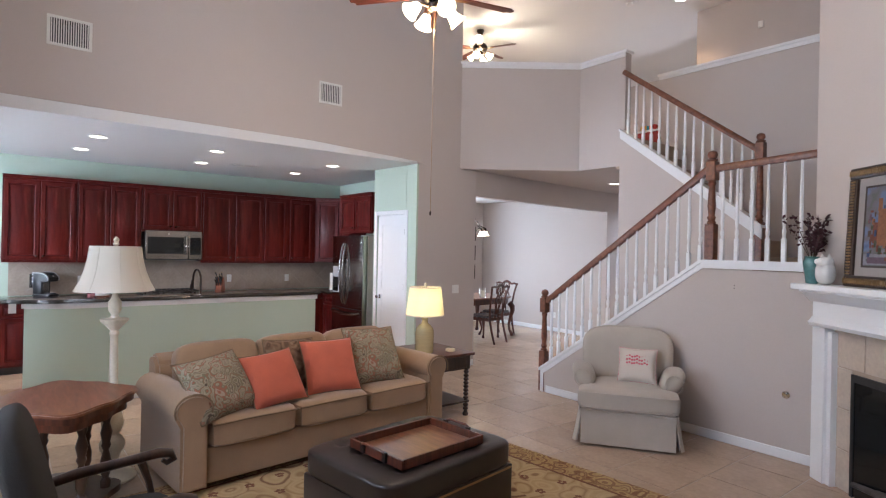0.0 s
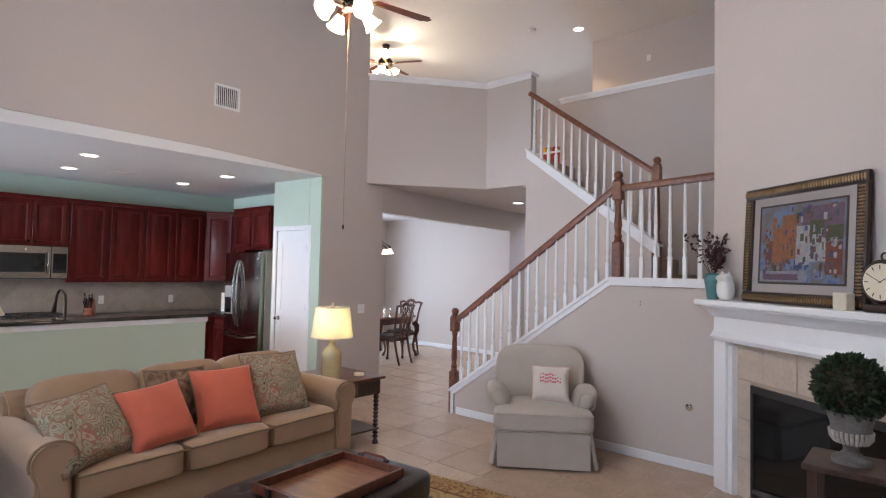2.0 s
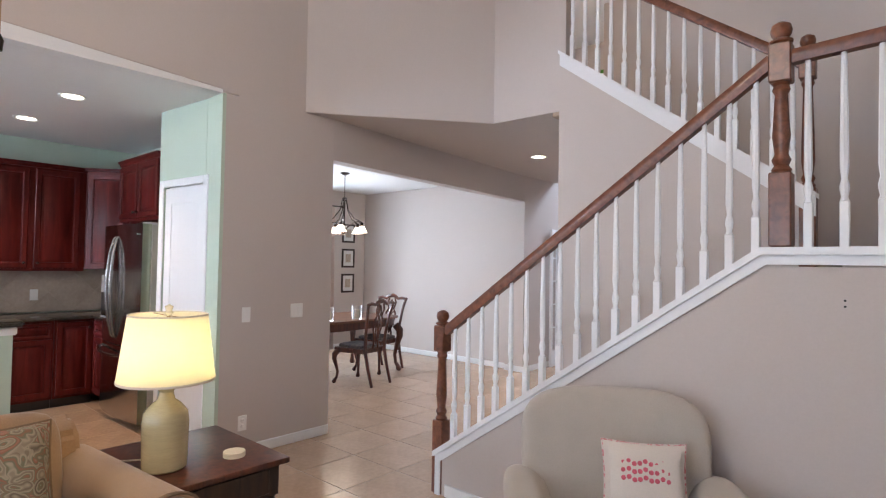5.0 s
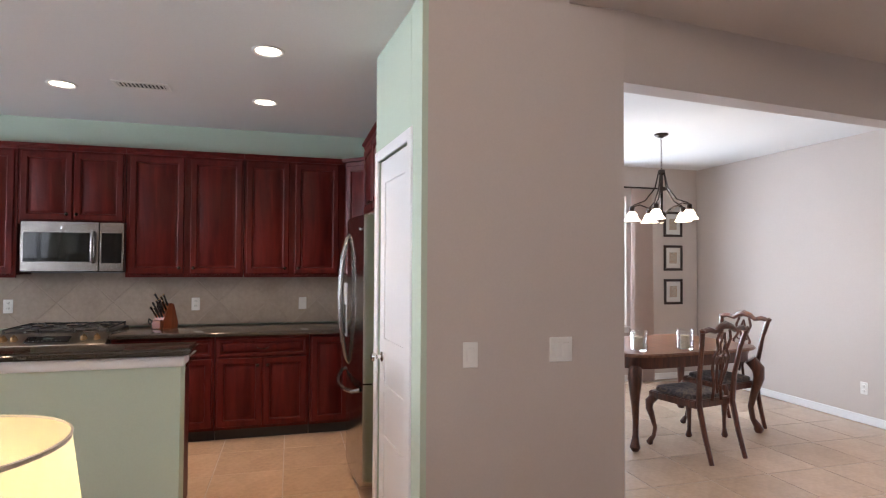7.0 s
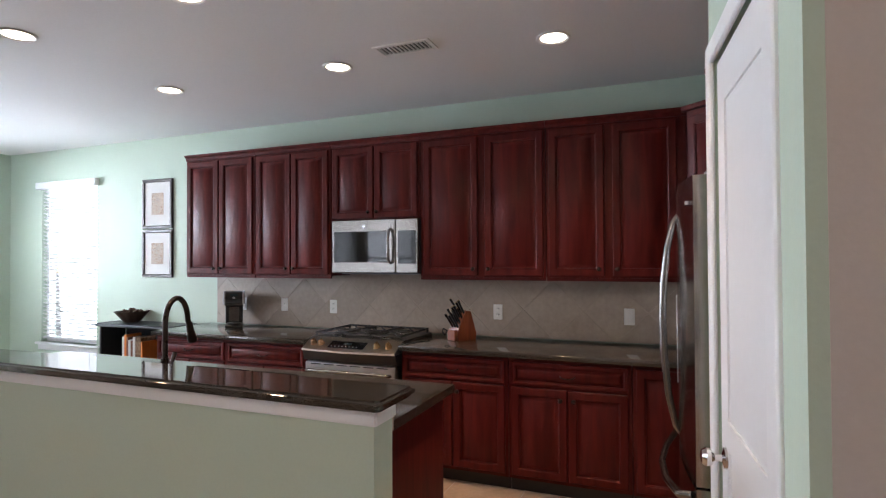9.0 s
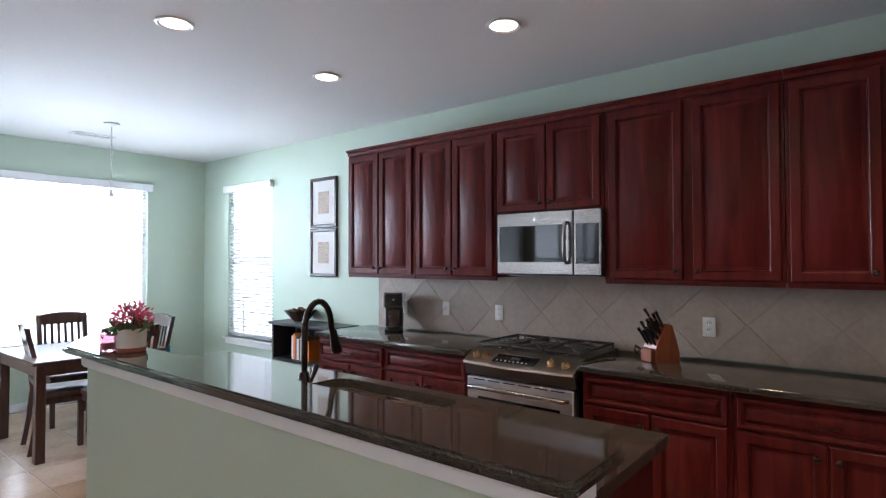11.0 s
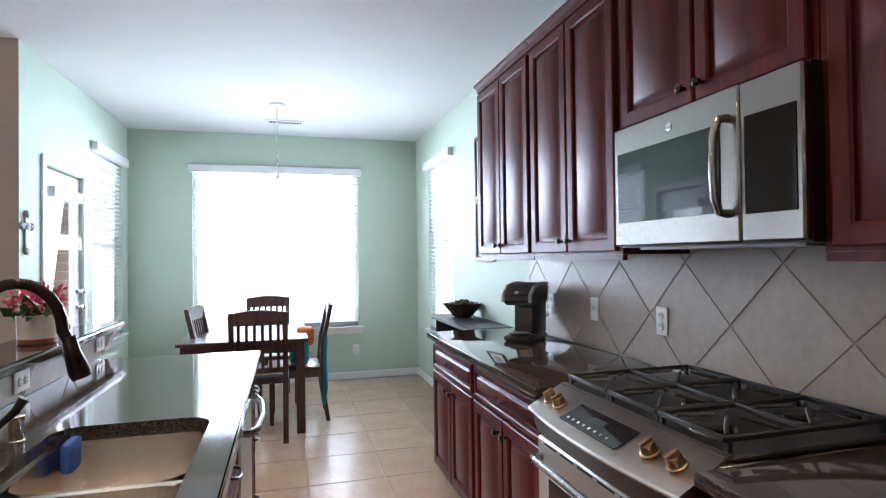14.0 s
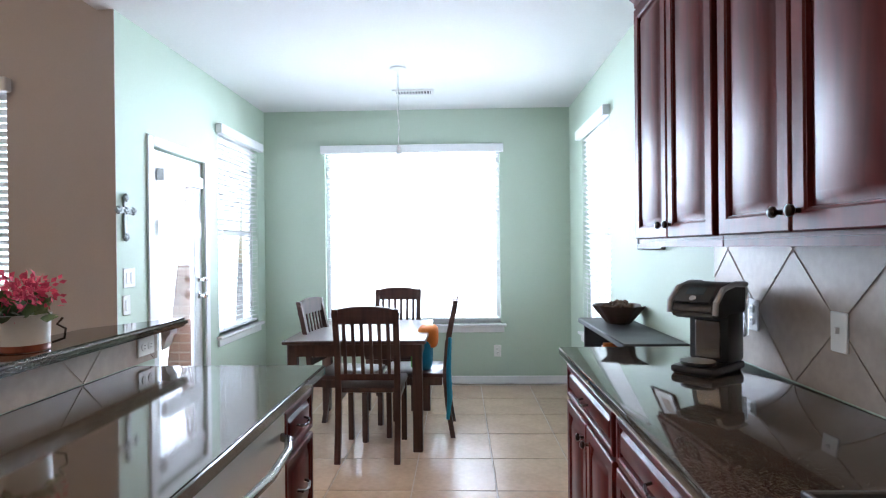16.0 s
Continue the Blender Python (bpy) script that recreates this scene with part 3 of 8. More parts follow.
structure("ceiling_hall", prism(bmesh.new(), [(XH, 6.205), (-4.757, 7.477), (-4.044, 7.477), (-4.044, 10.9), (XF + 0.002, 10.9), (XF + 0.002, 10.07), (XH, 6.5)], CEIL + 0.01, CEIL + 0.108), M_WALL, "beige painted hall ceiling under the loft", "ceiling")
structure("floor_loft", prism(bmesh.new(), [(-9.6, 6.17), (XH - 0.11, 6.17), (XH, 6.21), (-4.76, 7.48), (-4.05, 7.48), (-4.05, 8.81), (2.2, 8.81), (2.2, 12.9), (-4.05, 12.9), (-4.05, 10.9), (XF - 0.12, 10.9), (XF - 0.12, 12.9), (-9.6, 12.9)], CEIL + 0.11, LOFT), M_CARPET, "carpeted loft floor", "floor")


def half_wall(name, p, q, z0, z1, t, label):
    """A low wall from p to q, its face on that line and its thickness behind (to the left of the way)."""
    d = (Vector(q) - Vector(p)).normalized()
    nrm = Vector((-d.y, d.x)) * t
    bm = prism(bmesh.new(), [tuple(p), tuple(q), (q[0] + nrm.x, q[1] + nrm.y), (p[0] + nrm.x, p[1] + nrm.y)], z0, z1)
    w = structure(name, bm, M_WALL, label, "wall")
    e = Vector((-d.y, d.x)) * 0.025
    a, b = Vector(p) - e - d * 0.02, Vector(q) - e + d * 0.02
    c, f = b + nrm + 2 * e, a + nrm + 2 * e
    cap = prism(bmesh.new(), [tuple(a), tuple(b), tuple(c), tuple(f)], z1, z1 + 0.035)
    part("cap", cap, M_TRIM, w, "white wooden wall cap")
    bm = bmesh.new()
    a2, b2 = Vector(p) - e * 0.55, Vector(q) - e * 0.55
    prism(bm, [tuple(a2), tuple(b2), (b2.x + e.x * 0.5, b2.y + e.y * 0.5), (a2.x + e.x * 0.5, a2.y + e.y * 0.5)], z1 - 0.05, z1 - 0.001)
    part("cap_moulding", bm, M_TRIM, w)
    return w


half_wall("wall_balcony_slant", (XH, 6.195), (-4.754, 7.47), CEIL + 0.012, 4.20, 0.12, "beige slanted balcony wall")
half_wall("wall_balcony", (-4.754, 7.47), (-4.04, 7.47), CEIL + 0.012, 4.20, 0.12, "beige balcony wall above the hall")
half_wall("wall_stair_back", (-4.30, 8.70), (2.0, 8.70), 0.0, 4.20, 0.12, "beige stair wall with a white cap")

# fireplace wall, set across the corner
FD = Vector((0.79, -0.613)).normalized()
FN = Vector((FD.y, -FD.x))  # out into the room
FA = Vector((-1.44, 6.11))
FROT = math.degrees(math.atan2(FD.y, FD.x))


def on_hearth(x, y, z=0.0, turn=0.0):
    """A pose in the fireplace wall's own axes: x along it, y behind its face, z up."""
    return pose(FA.x, FA.y, 0, 0, 0, FROT) @ pose(x, y, z, 0, 0, turn)


def hearth_structure(name, bm, material, label, category="wall"):
    ob = structure(name, bm, material, label, category)
    ob.matrix_basis = on_hearth(0, 0)
    return ob


bm = bmesh.new()
box(bm, 0.0, 0.42, 0, 0.5, 0, 0.86)
box(bm, 1.52, 4.6, 0, 0.5, 0, 0.86)
box(bm, 0.0, 4.6, 0, 0.5, 0.86, TOP)
hearth_structure("wall_fireplace", bm, M_WALL, "tall beige wall set across the corner over the fireplace")
structure("wall_landing_side", B(-1.30, -1.16, 6.35, 8.70, 0, TOP), M_WALL, "beige wall beside the stair landing", "wall")

# ---- stairs ----
STY = 6.215
LAND = 1.43
bm = bmesh.new()
prism(bm, [(-4.24, 0.0), (-4.24, 0.20), (-2.37, 1.50), (-1.35, 1.50), (-1.35, 0.0)], STY, STY + 0.11, "y")
structure("wall_stair_side", bm, M_WALL, "grey beige wall under the stairs", "wall")
stairs = thing("staircase", "carpeted staircase with a landing and white stringers", "stairs", pose(0, 0, 0))
for k in range(8):
    x0 = -4.20 + k * 0.232
    part("step", B(x0, x0 + 0.262, STY + 0.11, 7.36, 0 if k == 0 else 0.1785 * k - 0.05, 0.1785 * (k + 1), bevel=0.012), M_CARPET, stairs)
part("landing", B(-2.34, -1.30, STY + 0.11, 8.70, 1.25, LAND), M_CARPET, stairs)
for k in range(9):
    x1 = -2.34 - k * 0.225
    part("step", B(x1 - 0.255, x1, 7.48, 8.70, LAND - 0.05 + 0.19 * k, LAND + 0.19 * (k + 1), bevel=0.012), M_CARPET, stairs)
bm = bmesh.new()
prism(bm, [(-4.25, 0.0), (-4.25, 0.245), (-2.372, 1.55), (-1.37, 1.55), (-1.37, 1.508), (-2.357, 1.508), (-4.208, 0.218), (-4.208, 0.0)], STY - 0.016, STY - 0.001, "y")
part("skirt_board", bm, M_TRIM, stairs, "white painted skirt board")
bm = bmesh.new()
prism(bm, [(-4.26, 0.245), (-4.26, 0.275), (-2.378, 1.582), (-1.37, 1.582), (-1.37, 1.55), (-2.372, 1.55), (-4.25, 0.245)], STY - 0.034, STY + 0.125, "y")
part("base_rail", bm, M_TRIM, stairs, "white rail cap below the balusters")
# second flight, stringer wall under it
bm = bmesh.new()
prism(bm, [(-4.04, 0.0), (-4.04, 3.10), (-2.36, 1.86), (-2.36, 0.0)], 7.375, 7.475, "y")
structure("wall_stair_upper_side", bm, M_WALL, "beige wall under the upper flight", "wall")
bm = bmesh.new()
prism(bm, [(-4.03, 3.08), (-4.03, 3.17), (-2.33, 1.915), (-2.33, 1.80)], 7.355, 7.374, "y")
part("skirt_board", bm, M_TRIM, stairs, "white painted skirt board")
bm = bmesh.new()
prism(bm, [(-4.035, 3.17), (-4.035, 3.20), (-2.33, 1.945), (-2.33, 1.915)], 7.335, 7.49, "y")
part("base_rail", bm, M_TRIM, stairs, "white rail cap below the balusters")


def newel(parent, x, y, z0, block, z1, label="turned reddish brown newel post"):
    """A turned newel post with square blocks, from z0 to z1."""
    h = z1 - z0
    bm = bmesh.new()
    box(bm, x - 0.043, x + 0.043, y - 0.043, y + 0.043, z0, z0 + block, bevel=0.006)
    t = z0 + block
    top = z1 - 0.27
    L = top - t
    lathe(bm, [(0.036, t), (0.040, t + 0.012), (0.028, t + 0.03), (0.038, t + 0.055), (0.026, t + 0.08), (0.036, t + 0.16), (0.033, t + L * 0.5), (0.025, top - 0.05), (0.035, top - 0.03), (0.030, top - 0.012), (0.036, top)], 16, (x, y, 0))
    box(bm, x - 0.043, x + 0.043, y - 0.043, y + 0.043, top, z1 - 0.10, bevel=0.006)
    c = z1 - 0.10
    lathe(bm, [(0.036, c), (0.046, c + 0.008), (0.046, c + 0.016), (0.028, c + 0.026), (0.040, c + 0.045), (0.043, c + 0.060), (0.036, c + 0.085), (0.015, c + 0.098), (0.0, c + 0.10)], 16, (x, y, 0))
    return part("newel_post", bm, M_RAIL, parent, label)


def baluster_mesh(h):
    bm = bmesh.new()
    box(bm, -0.017, 0.017, -0.017, 0.017, 0, 0.19, bevel=0.003)
    lathe(bm, [(0.0165, 0.19), (0.012, 0.205), (0.0175, 0.235), (0.018, 0.25), (0.011, 0.28), (0.0165, 0.33), (0.0145, 0.55), (0.0105, h)], 8)
    return mesh_of("baluster", bm, M_TRIM)


def rail_bar(parent, p, q):
    """A moulded handrail from p to q."""
    p, q = Vector(p), Vector(q)
    L = (q - p).length
    bm = bmesh.new()
    prism(bm, [(-0.024, -0.03), (0.024, -0.03), (0.031, -0.006), (0.031, 0.012), (0.018, 0.03), (-0.018, 0.03), (-0.031, 0.012), (-0.031, -0.006)], 0, L, "y")
    ob = part("handrail", bm, M_RAIL, parent, "reddish brown moulded handrail")
    d = (q - p).normalized()
    side = d.cross(Vector((0, 0, 1))).normalized()
    up = side.cross(d)
    m = Matrix((side, d, up)).transposed().to_4x4()
    m.translation = p
    ob.matrix_basis = m
    return ob


def railing(name, label, posts, bars, rows):
    r = thing(name, label, "stair railing", pose(0, 0, 0))
    for p in posts:
        newel(r, *p)
    for p, q in bars:
        rail_bar(r, p, q)
    for n, a, b, za, zb, ha, hb in rows:
        for k in range(n):
            f = (k + 0.5) / n
            x, z, h = a[0] + (b[0] - a[0]) * f, za + (zb - za) * f, ha + (hb - ha) * f
            key = round(h, 2)
            if key not in BAL:
                BAL[key] = baluster_mesh(key)
            o = new("baluster", BAL[key])
            o.parent, o.location = r, (x, a[1] + (b[1] - a[1]) * f, z)
    return r


BAL = {}
YR = STY + 0.035
railing("stair_railing", "lower stair railing with white balusters and brown rail", [(-4.245, YR, 0.0, 0.47, 1.185), (-2.306, YR, 1.585, 0.32, 2.565)],
        [((-4.21, YR, 1.05), (-2.34, YR, 2.40)), ((-2.28, YR, 2.40), (-1.42, YR, 2.44))],
        [(17, (-4.19, YR), (-2.35, YR), 0.30, 1.565, 0.745, 0.815), (7, (-2.27, YR), (-1.40, YR), 1.58, 1.58, 0.795, 0.83)])
YU = 7.41
railing("stair_railing", "upper stair railing with white balusters and brown rail", [(-2.375, YU, 1.43, 0.55, 2.905)],
        [((-2.38, YU, 2.72), (-4.02, YU, 3.93))],
        [(15, (-2.40, YU), (-4.0, YU), 1.985, 3.165, 0.73, 0.755)])

# ---- doors and windows ----
def panel_leaf(bm, w, h, t, panels):
    """A door leaf: x 0..w, y 0..t (front at 0), z 0..h, with raised panels (x0, x1, z0, z1) on the front."""
    box(bm, 0, w, 0.006, t, 0, h)
    xs = sorted({0, w, *[p[0] for p in panels], *[p[1] for p in panels]})
    for s, e in zip(xs, xs[1:]):
        gaps = sorted((p[2], p[3]) for p in panels if p[0] <= s + 1e-6 and p[1] >= e - 1e-6)
        z = 0
        for lo, hi in gaps + [(h, h)]:
            if lo - z > 1e-4:
                box(bm, s, e, 0, 0.0058, z, lo)
            z = hi
    for x0, x1, z0, z1 in panels:
        g = 0.012
        f = min(0.03, (x1 - x0) * 0.18)
        lo = [(x0 + g, z0 + g), (x1 - g, z0 + g), (x1 - g, z1 - g), (x0 + g, z1 - g)]
        hi = [(x0 + g + f, z0 + g + f), (x1 - g - f, z0 + g + f), (x1 - g - f, z1 - g - f), (x0 + g + f, z1 - g - f)]
        a = [bm.verts.new((u, 0.0059, v)) for u, v in lo]
        b = [bm.verts.new((u, 0.0005, v)) for u, v in hi]
        bm.faces.new(b)
        for k in range(4):
            bm.faces.new((a[k], a[(k + 1) % 4], b[(k + 1) % 4], b[k]))
    bmesh.ops.recalc_face_normals(bm, faces=bm.faces)
    return bm


def casing(parent, w, h, cw=0.065, name="casing"):
    """Door trim round an opening 0..w, height h, proud of y=0 towards -y."""
    for x0, x1, z0, z1 in ((-cw, 0, 0, h + cw), (w, w + cw, 0, h + cw), (0, w, h, h + cw)):
        bm = B(x0, x1, -0.016, 0.0, z0, z1, bevel=0.005)
        part(name, bm, M_TRIM, parent)


def knob(parent, x, y, z, material, r=0.026):
    bm = bmesh.new()
    lathe(bm, [(r * 1.15, 0), (r * 1.1, 0.006), (r * 0.4, 0.012), (r * 0.4, 0.03), (r * 0.9, 0.04), (r, 0.052), (r * 0.75, 0.064), (0, 0.068)], 16)
    bmesh.ops.rotate(bm, verts=bm.verts, matrix=Matrix.Rotation(radians(90), 3, "X"))
    bmesh.ops.translate(bm, verts=bm.verts, vec=(x, y, z))
    return part("knob", bm, material, parent, "polished metal knob")


pd = tagged(thing("door_1", "closed white two-panel pantry door in white trim", "door", PANTRY @ pose(0.062, 0, 0)), kind="structure")
casing(pd, 0.612, 2.085, 0.062)
bm = panel_leaf(bmesh.new(), 0.596, 2.07, 0.035, [(0.095, 0.50, 1.05, 1.94), (0.095, 0.50, 0.79, 0.97), (0.095, 0.50, 0.50, 0.75), (0.095, 0.50, 0.16, 0.46)])
leaf = part("leaf", bm, M_TRIM, pd, "", pose(0.008, 0.006, 0.008))
knob(leaf, 0.06, 0.0, 0.94, M_CHROME)
for z in (0.25, 1.06, 1.80):
    bm = B(0.586, 0.600, -0.008, 0.004, z, z + 0.09, bevel=0.003)
    part("hinge", bm, M_CHROME, leaf)
part("jamb_fill", B(-0.006, 0.62, 0.045, 0.11, 0, 2.098), M_TRIM, pd)


def blind_window(name, label, w, h, at, slats=0.05, raised=0.0, valance=True, mid=True, sill=True, tilt=28, panes=1):
    """A window in an opening 0..w x 0..h; the room is towards -y; the wall goes from y 0 to 0.16."""
    o = tagged(thing(name, label, "window", at), kind="structure")
    f = 0.045
    for x0, x1, z0, z1 in ((0, f, 0, h), (w - f, w, 0, h), (f, w - f, 0, f), (f, w - f, h - f, h)):
        part("window_frame", B(x0, x1, 0.06, 0.10, z0, z1, bevel=0.003), M_TRIM, o)
    if mid:
        part("meeting_rail", B(f, w - f, 0.065, 0.095, h * 0.5 - 0.02, h * 0.5 + 0.02, bevel=0.003), M_TRIM, o)
    for k in range(1, panes):
        part("mullion", B(w * k / panes - 0.04, w * k / panes + 0.04, 0.055, 0.10, f, h - f), M_TRIM, o)
    g = part("pane", B(f, w - f, 0.078, 0.082, f, h - f), M_PANE, o)
    g.visible_shadow = False
    if sill:
        part("window_sill", B(-0.05, w + 0.05, -0.045, 0.06, -0.025, 0.0, bevel=0.006), M_TRIM, o, "white painted sill")
        part("sill_apron", B(-0.03, w + 0.03, -0.018, -0.001, -0.085, -0.026, bevel=0.004), M_TRIM, o)
    if valance:
        part("valance", B(-0.035, w + 0.035, -0.055, -0.002, h - 0.055, h + 0.025, bevel=0.006), M_TRIM, o, "white blind valance")
    if slats:
        n = int((h - 0.10 - raised) / 0.042)
        c, s = math.cos(radians(tilt)) * 0.024, math.sin(radians(tilt)) * 0.024
        bm = bmesh.new()
        prism(bm, [(0.032 - c, s), (0.032 - c, s + 0.003), (0.032 + c, -s + 0.003), (0.032 + c, -s)], 0.012, w - 0.012, "x")
        me = mesh_of("slat", bm, M_BLIND)
        for k in range(n):
            q = new("slat", me)
            q.parent, q.location = o, (0, 0, h - 0.075 - 0.042 * k)
        part("bottom_rail", B(0.012, w - 0.012, 0.012, 0.055, h - 0.075 - 0.042 * n - 0.012, h - 0.075 - 0.042 * n + 0.012, bevel=0.004), M_TRIM, o)
        for x in (0.12, w - 0.12):
            part("cord", B(x - 0.0015, x + 0.0015, 0.006, 0.009, h - 0.075 - 0.042 * n, h - 0.05), M_TRIM, o)
    return o


blind_window("window_1", "wide bright window with lowered white blinds", 1.75, 1.76, pose(-6.50, YS, 0.60, 0, 0, 180), mid=False, tilt=6)
blind_window("window_2", "narrow bright window with white blinds and valance", 0.90, 1.76, pose(XW, -1.27, 0.60, 0, 0, 90))
blind_window("window_3", "bright window with tilted white blinds beside the door", 0.88, 1.70, pose(XE, -0.75, 0.66, 0, 0, -90), tilt=8)
blind_window("window_4", "living room window with lowered white blinds", 0.85, 1.63, pose(-4.40, YL, 0.70, 0, 0, 180), mid=False)
blind_window("window_5", "wide living room window with white frame", 3.9, 1.63, pose(-0.2, YL, 0.70, 0, 0, 180), slats=0, valance=False, panes=4)
blind_window("window_6", "high living room window with white frame", 3.9, 1.40, pose(-0.2, YL, 3.4, 0, 0, 180), slats=0, valance=False, mid=False, panes=4)
blind_window("window_7", "dining room window with white frame", 1.85, 1.65, pose(-9.6, 7.2, 0.70, 0, 0, 90), slats=0, valance=False, panes=2)
blind_window("window_8", "high foyer window", 1.3, 1.6, pose(-5.6, 12.9, 3.0), slats=0, valance=False, mid=False, sill=False)

# glazed patio door
gd = tagged(thing("door_2", "white glazed patio door with a partly raised blind", "door", pose(XE, 0.215, 0, 0, 0, -90)), kind="structure")
casing(gd, 0.715, 2.03)
for x0, x1, z0, z1 in ((0, 0.11, 0.01, 2.02), (0.605, 0.715, 0.01, 2.02), (0.11, 0.605, 0.01, 0.25), (0.11, 0.605, 1.90, 2.02)):
    part("stile", B(x0, x1, 0.02, 0.06, z0, z1, bevel=0.004), M_TRIM, gd)
g = part("pane", B(0.11, 0.605, 0.038, 0.042, 0.25, 1.90), M_PANE, gd)
g.visible_shadow = False
part("blind_valance", B(0.08, 0.635, -0.035, 0.018, 1.82, 1.90, bevel=0.005), M_TRIM, gd, "white blind headrail")
bm = bmesh.new()
for k in range(10):
    box(bm, 0.10, 0.615, -0.028, 0.012, 1.46 + 0.011 * k, 1.466 + 0.011 * k)
part("gathered_slats", bm, M_TRIM, gd, "white slats gathered in a stack")
for z, r in ((1.02, 0.026), (1.14, 0.024)):
    knob(gd, 0.66, 0.02, z, M_CHROME, r)

# plain glowing sheets added outside, so that the windows look overexposed
structure("backdrop_south", B(-12, -4.0, -6.1, -6.0, -0.5, 7), M_BACKDROPGLOW, "plain glowing backdrop sheet for the overexposed outdoors", "backdrop")
structure("backdrop_west", B(-13.1, -13.0, -6, 11, -0.5, 7), M_BACKDROPGLOW, "plain glowing backdrop sheet for the overexposed outdoors", "backdrop")
structure("backdrop_east", B(-2.2, -2.1, -6.0, 0.2, -0.5, 7), M_BACKDROPGLOW, "plain glowing backdrop sheet for the overexposed outdoors", "backdrop")

# brick pier outside the patio door
pier = structure("wall_brick_pier", B(-5.785, -5.525, -0.745, -0.545, -0.16, 2.6), M_GROUT, "red brown brick pier outside the patio door", "wall")
brick_me = mesh_of("brick", B(-0.064, 0.064, -0.104, 0.104, -0.031, 0.031, bevel=0.003), M_BRICK)
for k in range(36):
    for j in range(2):
        o = new("brick", brick_me)
        o.parent, o.location = pier, (-5.722 + 0.134 * j, -0.645, -0.12 + 0.0725 * k)

# baseboards
def baseboard(name, x0, x1, y0, y1):
    structure(name, B(x0, x1, y0, y1, 0.0, 0.082, bevel=0.006), M_TRIM, "white painted baseboard", "baseboard")


baseboard("baseboard_nook_south", XW + 0.014, XE - 0.014, YS, YS + 0.014)
baseboard("baseboard_nook_west", XW, XW + 0.014, YS, 1.24)
baseboard("baseboard_nook_east_a", XE - 0.014, XE, YS + 0.014, -0.57)
baseboard("baseboard_nook_east_b", XE - 0.014, XE, 0.285, YL + 0.004)
baseboard("baseboard_living_south", XE, 2.2, YL + 0.005, YL + 0.018)
baseboard("baseboard_hall", XH, XH + 0.014, YP, 6.495)
baseboard("baseboard_hall_end", XH - 0.11, XH + 0.014, 6.481, 6.494)
baseboard("baseboard_hall_far", XF, XF + 0.014, 10.07, 10.97)
baseboard("baseboard_dining_north", -9.6, -6.43, 10.126, 10.14)
baseboard("baseboard_dining_end", -6.43, XF + 0.014, 10.056, 10.069)
baseboard("baseboard_dining_west", -9.6, -9.586, 6.22, 10.124)
baseboard("baseboard_stair", -4.17, -1.39, STY - 0.015, STY - 0.001)
baseboard("baseboard_pantry_a", -5.90, -5.784, YP - 0.014, YP)

# ---- kitchen ----
def raised_front(bm, w, h, s):
    """A cabinet front with a framed, raised field: x 0..w, z 0..h, face at y 0, back at y 0.02."""
    r = min(0.030, w * 0.12, h * 0.12)
    loops = []
    for inset, y in ((0, 0.02), (0, 0.004), (0.004, 0.0), (s - 0.010, 0.0), (s - 0.005, 0.004), (s - 0.002, 0.004), (s, 0.014), (s + 0.007, 0.014), (s + r, 0.003), (s + r + 0.003, 0.001)):
        loops.append([bm.verts.new((x, y, z)) for x, z in ((inset, inset), (w - inset, inset), (w - inset, h - inset), (inset, h - inset))])
    bm.faces.new(loops[0])
    for a, b in zip(loops, loops[1:]):
        for k in range(4):
            j = (k + 1) % 4
            bm.faces.new((a[k], a[j], b[j], b[k]))
    bm.faces.new(loops[-1])
    bmesh.ops.recalc_face_normals(bm, faces=bm.faces)
    return bm


def cab_door(parent, x0, x1, z0, z1, knob_at=None, pull=False):
    """A raised-panel door or drawer front at the cabinet's face y=0, proud of it."""
    w, h = x1 - x0, z1 - z0
    s = 0.055 if h > 0.3 else 0.028
    bm = raised_front(bmesh.new(), w, h, s)
    bmesh.ops.translate(bm, verts=bm.verts, vec=(x0, -0.021, z0))
    d = part("drawer" if pull else "door", bm, M_CHERRY, parent)
    if knob_at is not None:
        kx, kz = knob_at
        b = bmesh.new()
        lathe(b, [(0.007, 0), (0.006, 0.012), (0.014, 0.018), (0.015, 0.026), (0.009, 0.031), (0, 0.032)], 10)
        bmesh.ops.rotate(b, verts=b.verts, matrix=Matrix.Rotation(radians(90), 3, "X"))
        bmesh.ops.translate(b, verts=b.verts, vec=(kx, -0.021, kz))
        part("knob", b, M_BRONZE, d, "dark bronze knob")
    if pull:
        cx, cz = (x0 + x1) / 2, (z0 + z1) / 2
        b = tube(bmesh.new(), [(cx - 0.045, -0.021, cz), (cx - 0.04, -0.040, cz - 0.004), (cx - 0.015, -0.046, cz - 0.010), (cx + 0.015, -0.046, cz - 0.010), (cx + 0.04, -0.040, cz - 0.004), (cx + 0.045, -0.021, cz)], 0.0045, 6)
        part("pull", b, M_BRONZE, d, "dark bronze drawer pull")
    return d


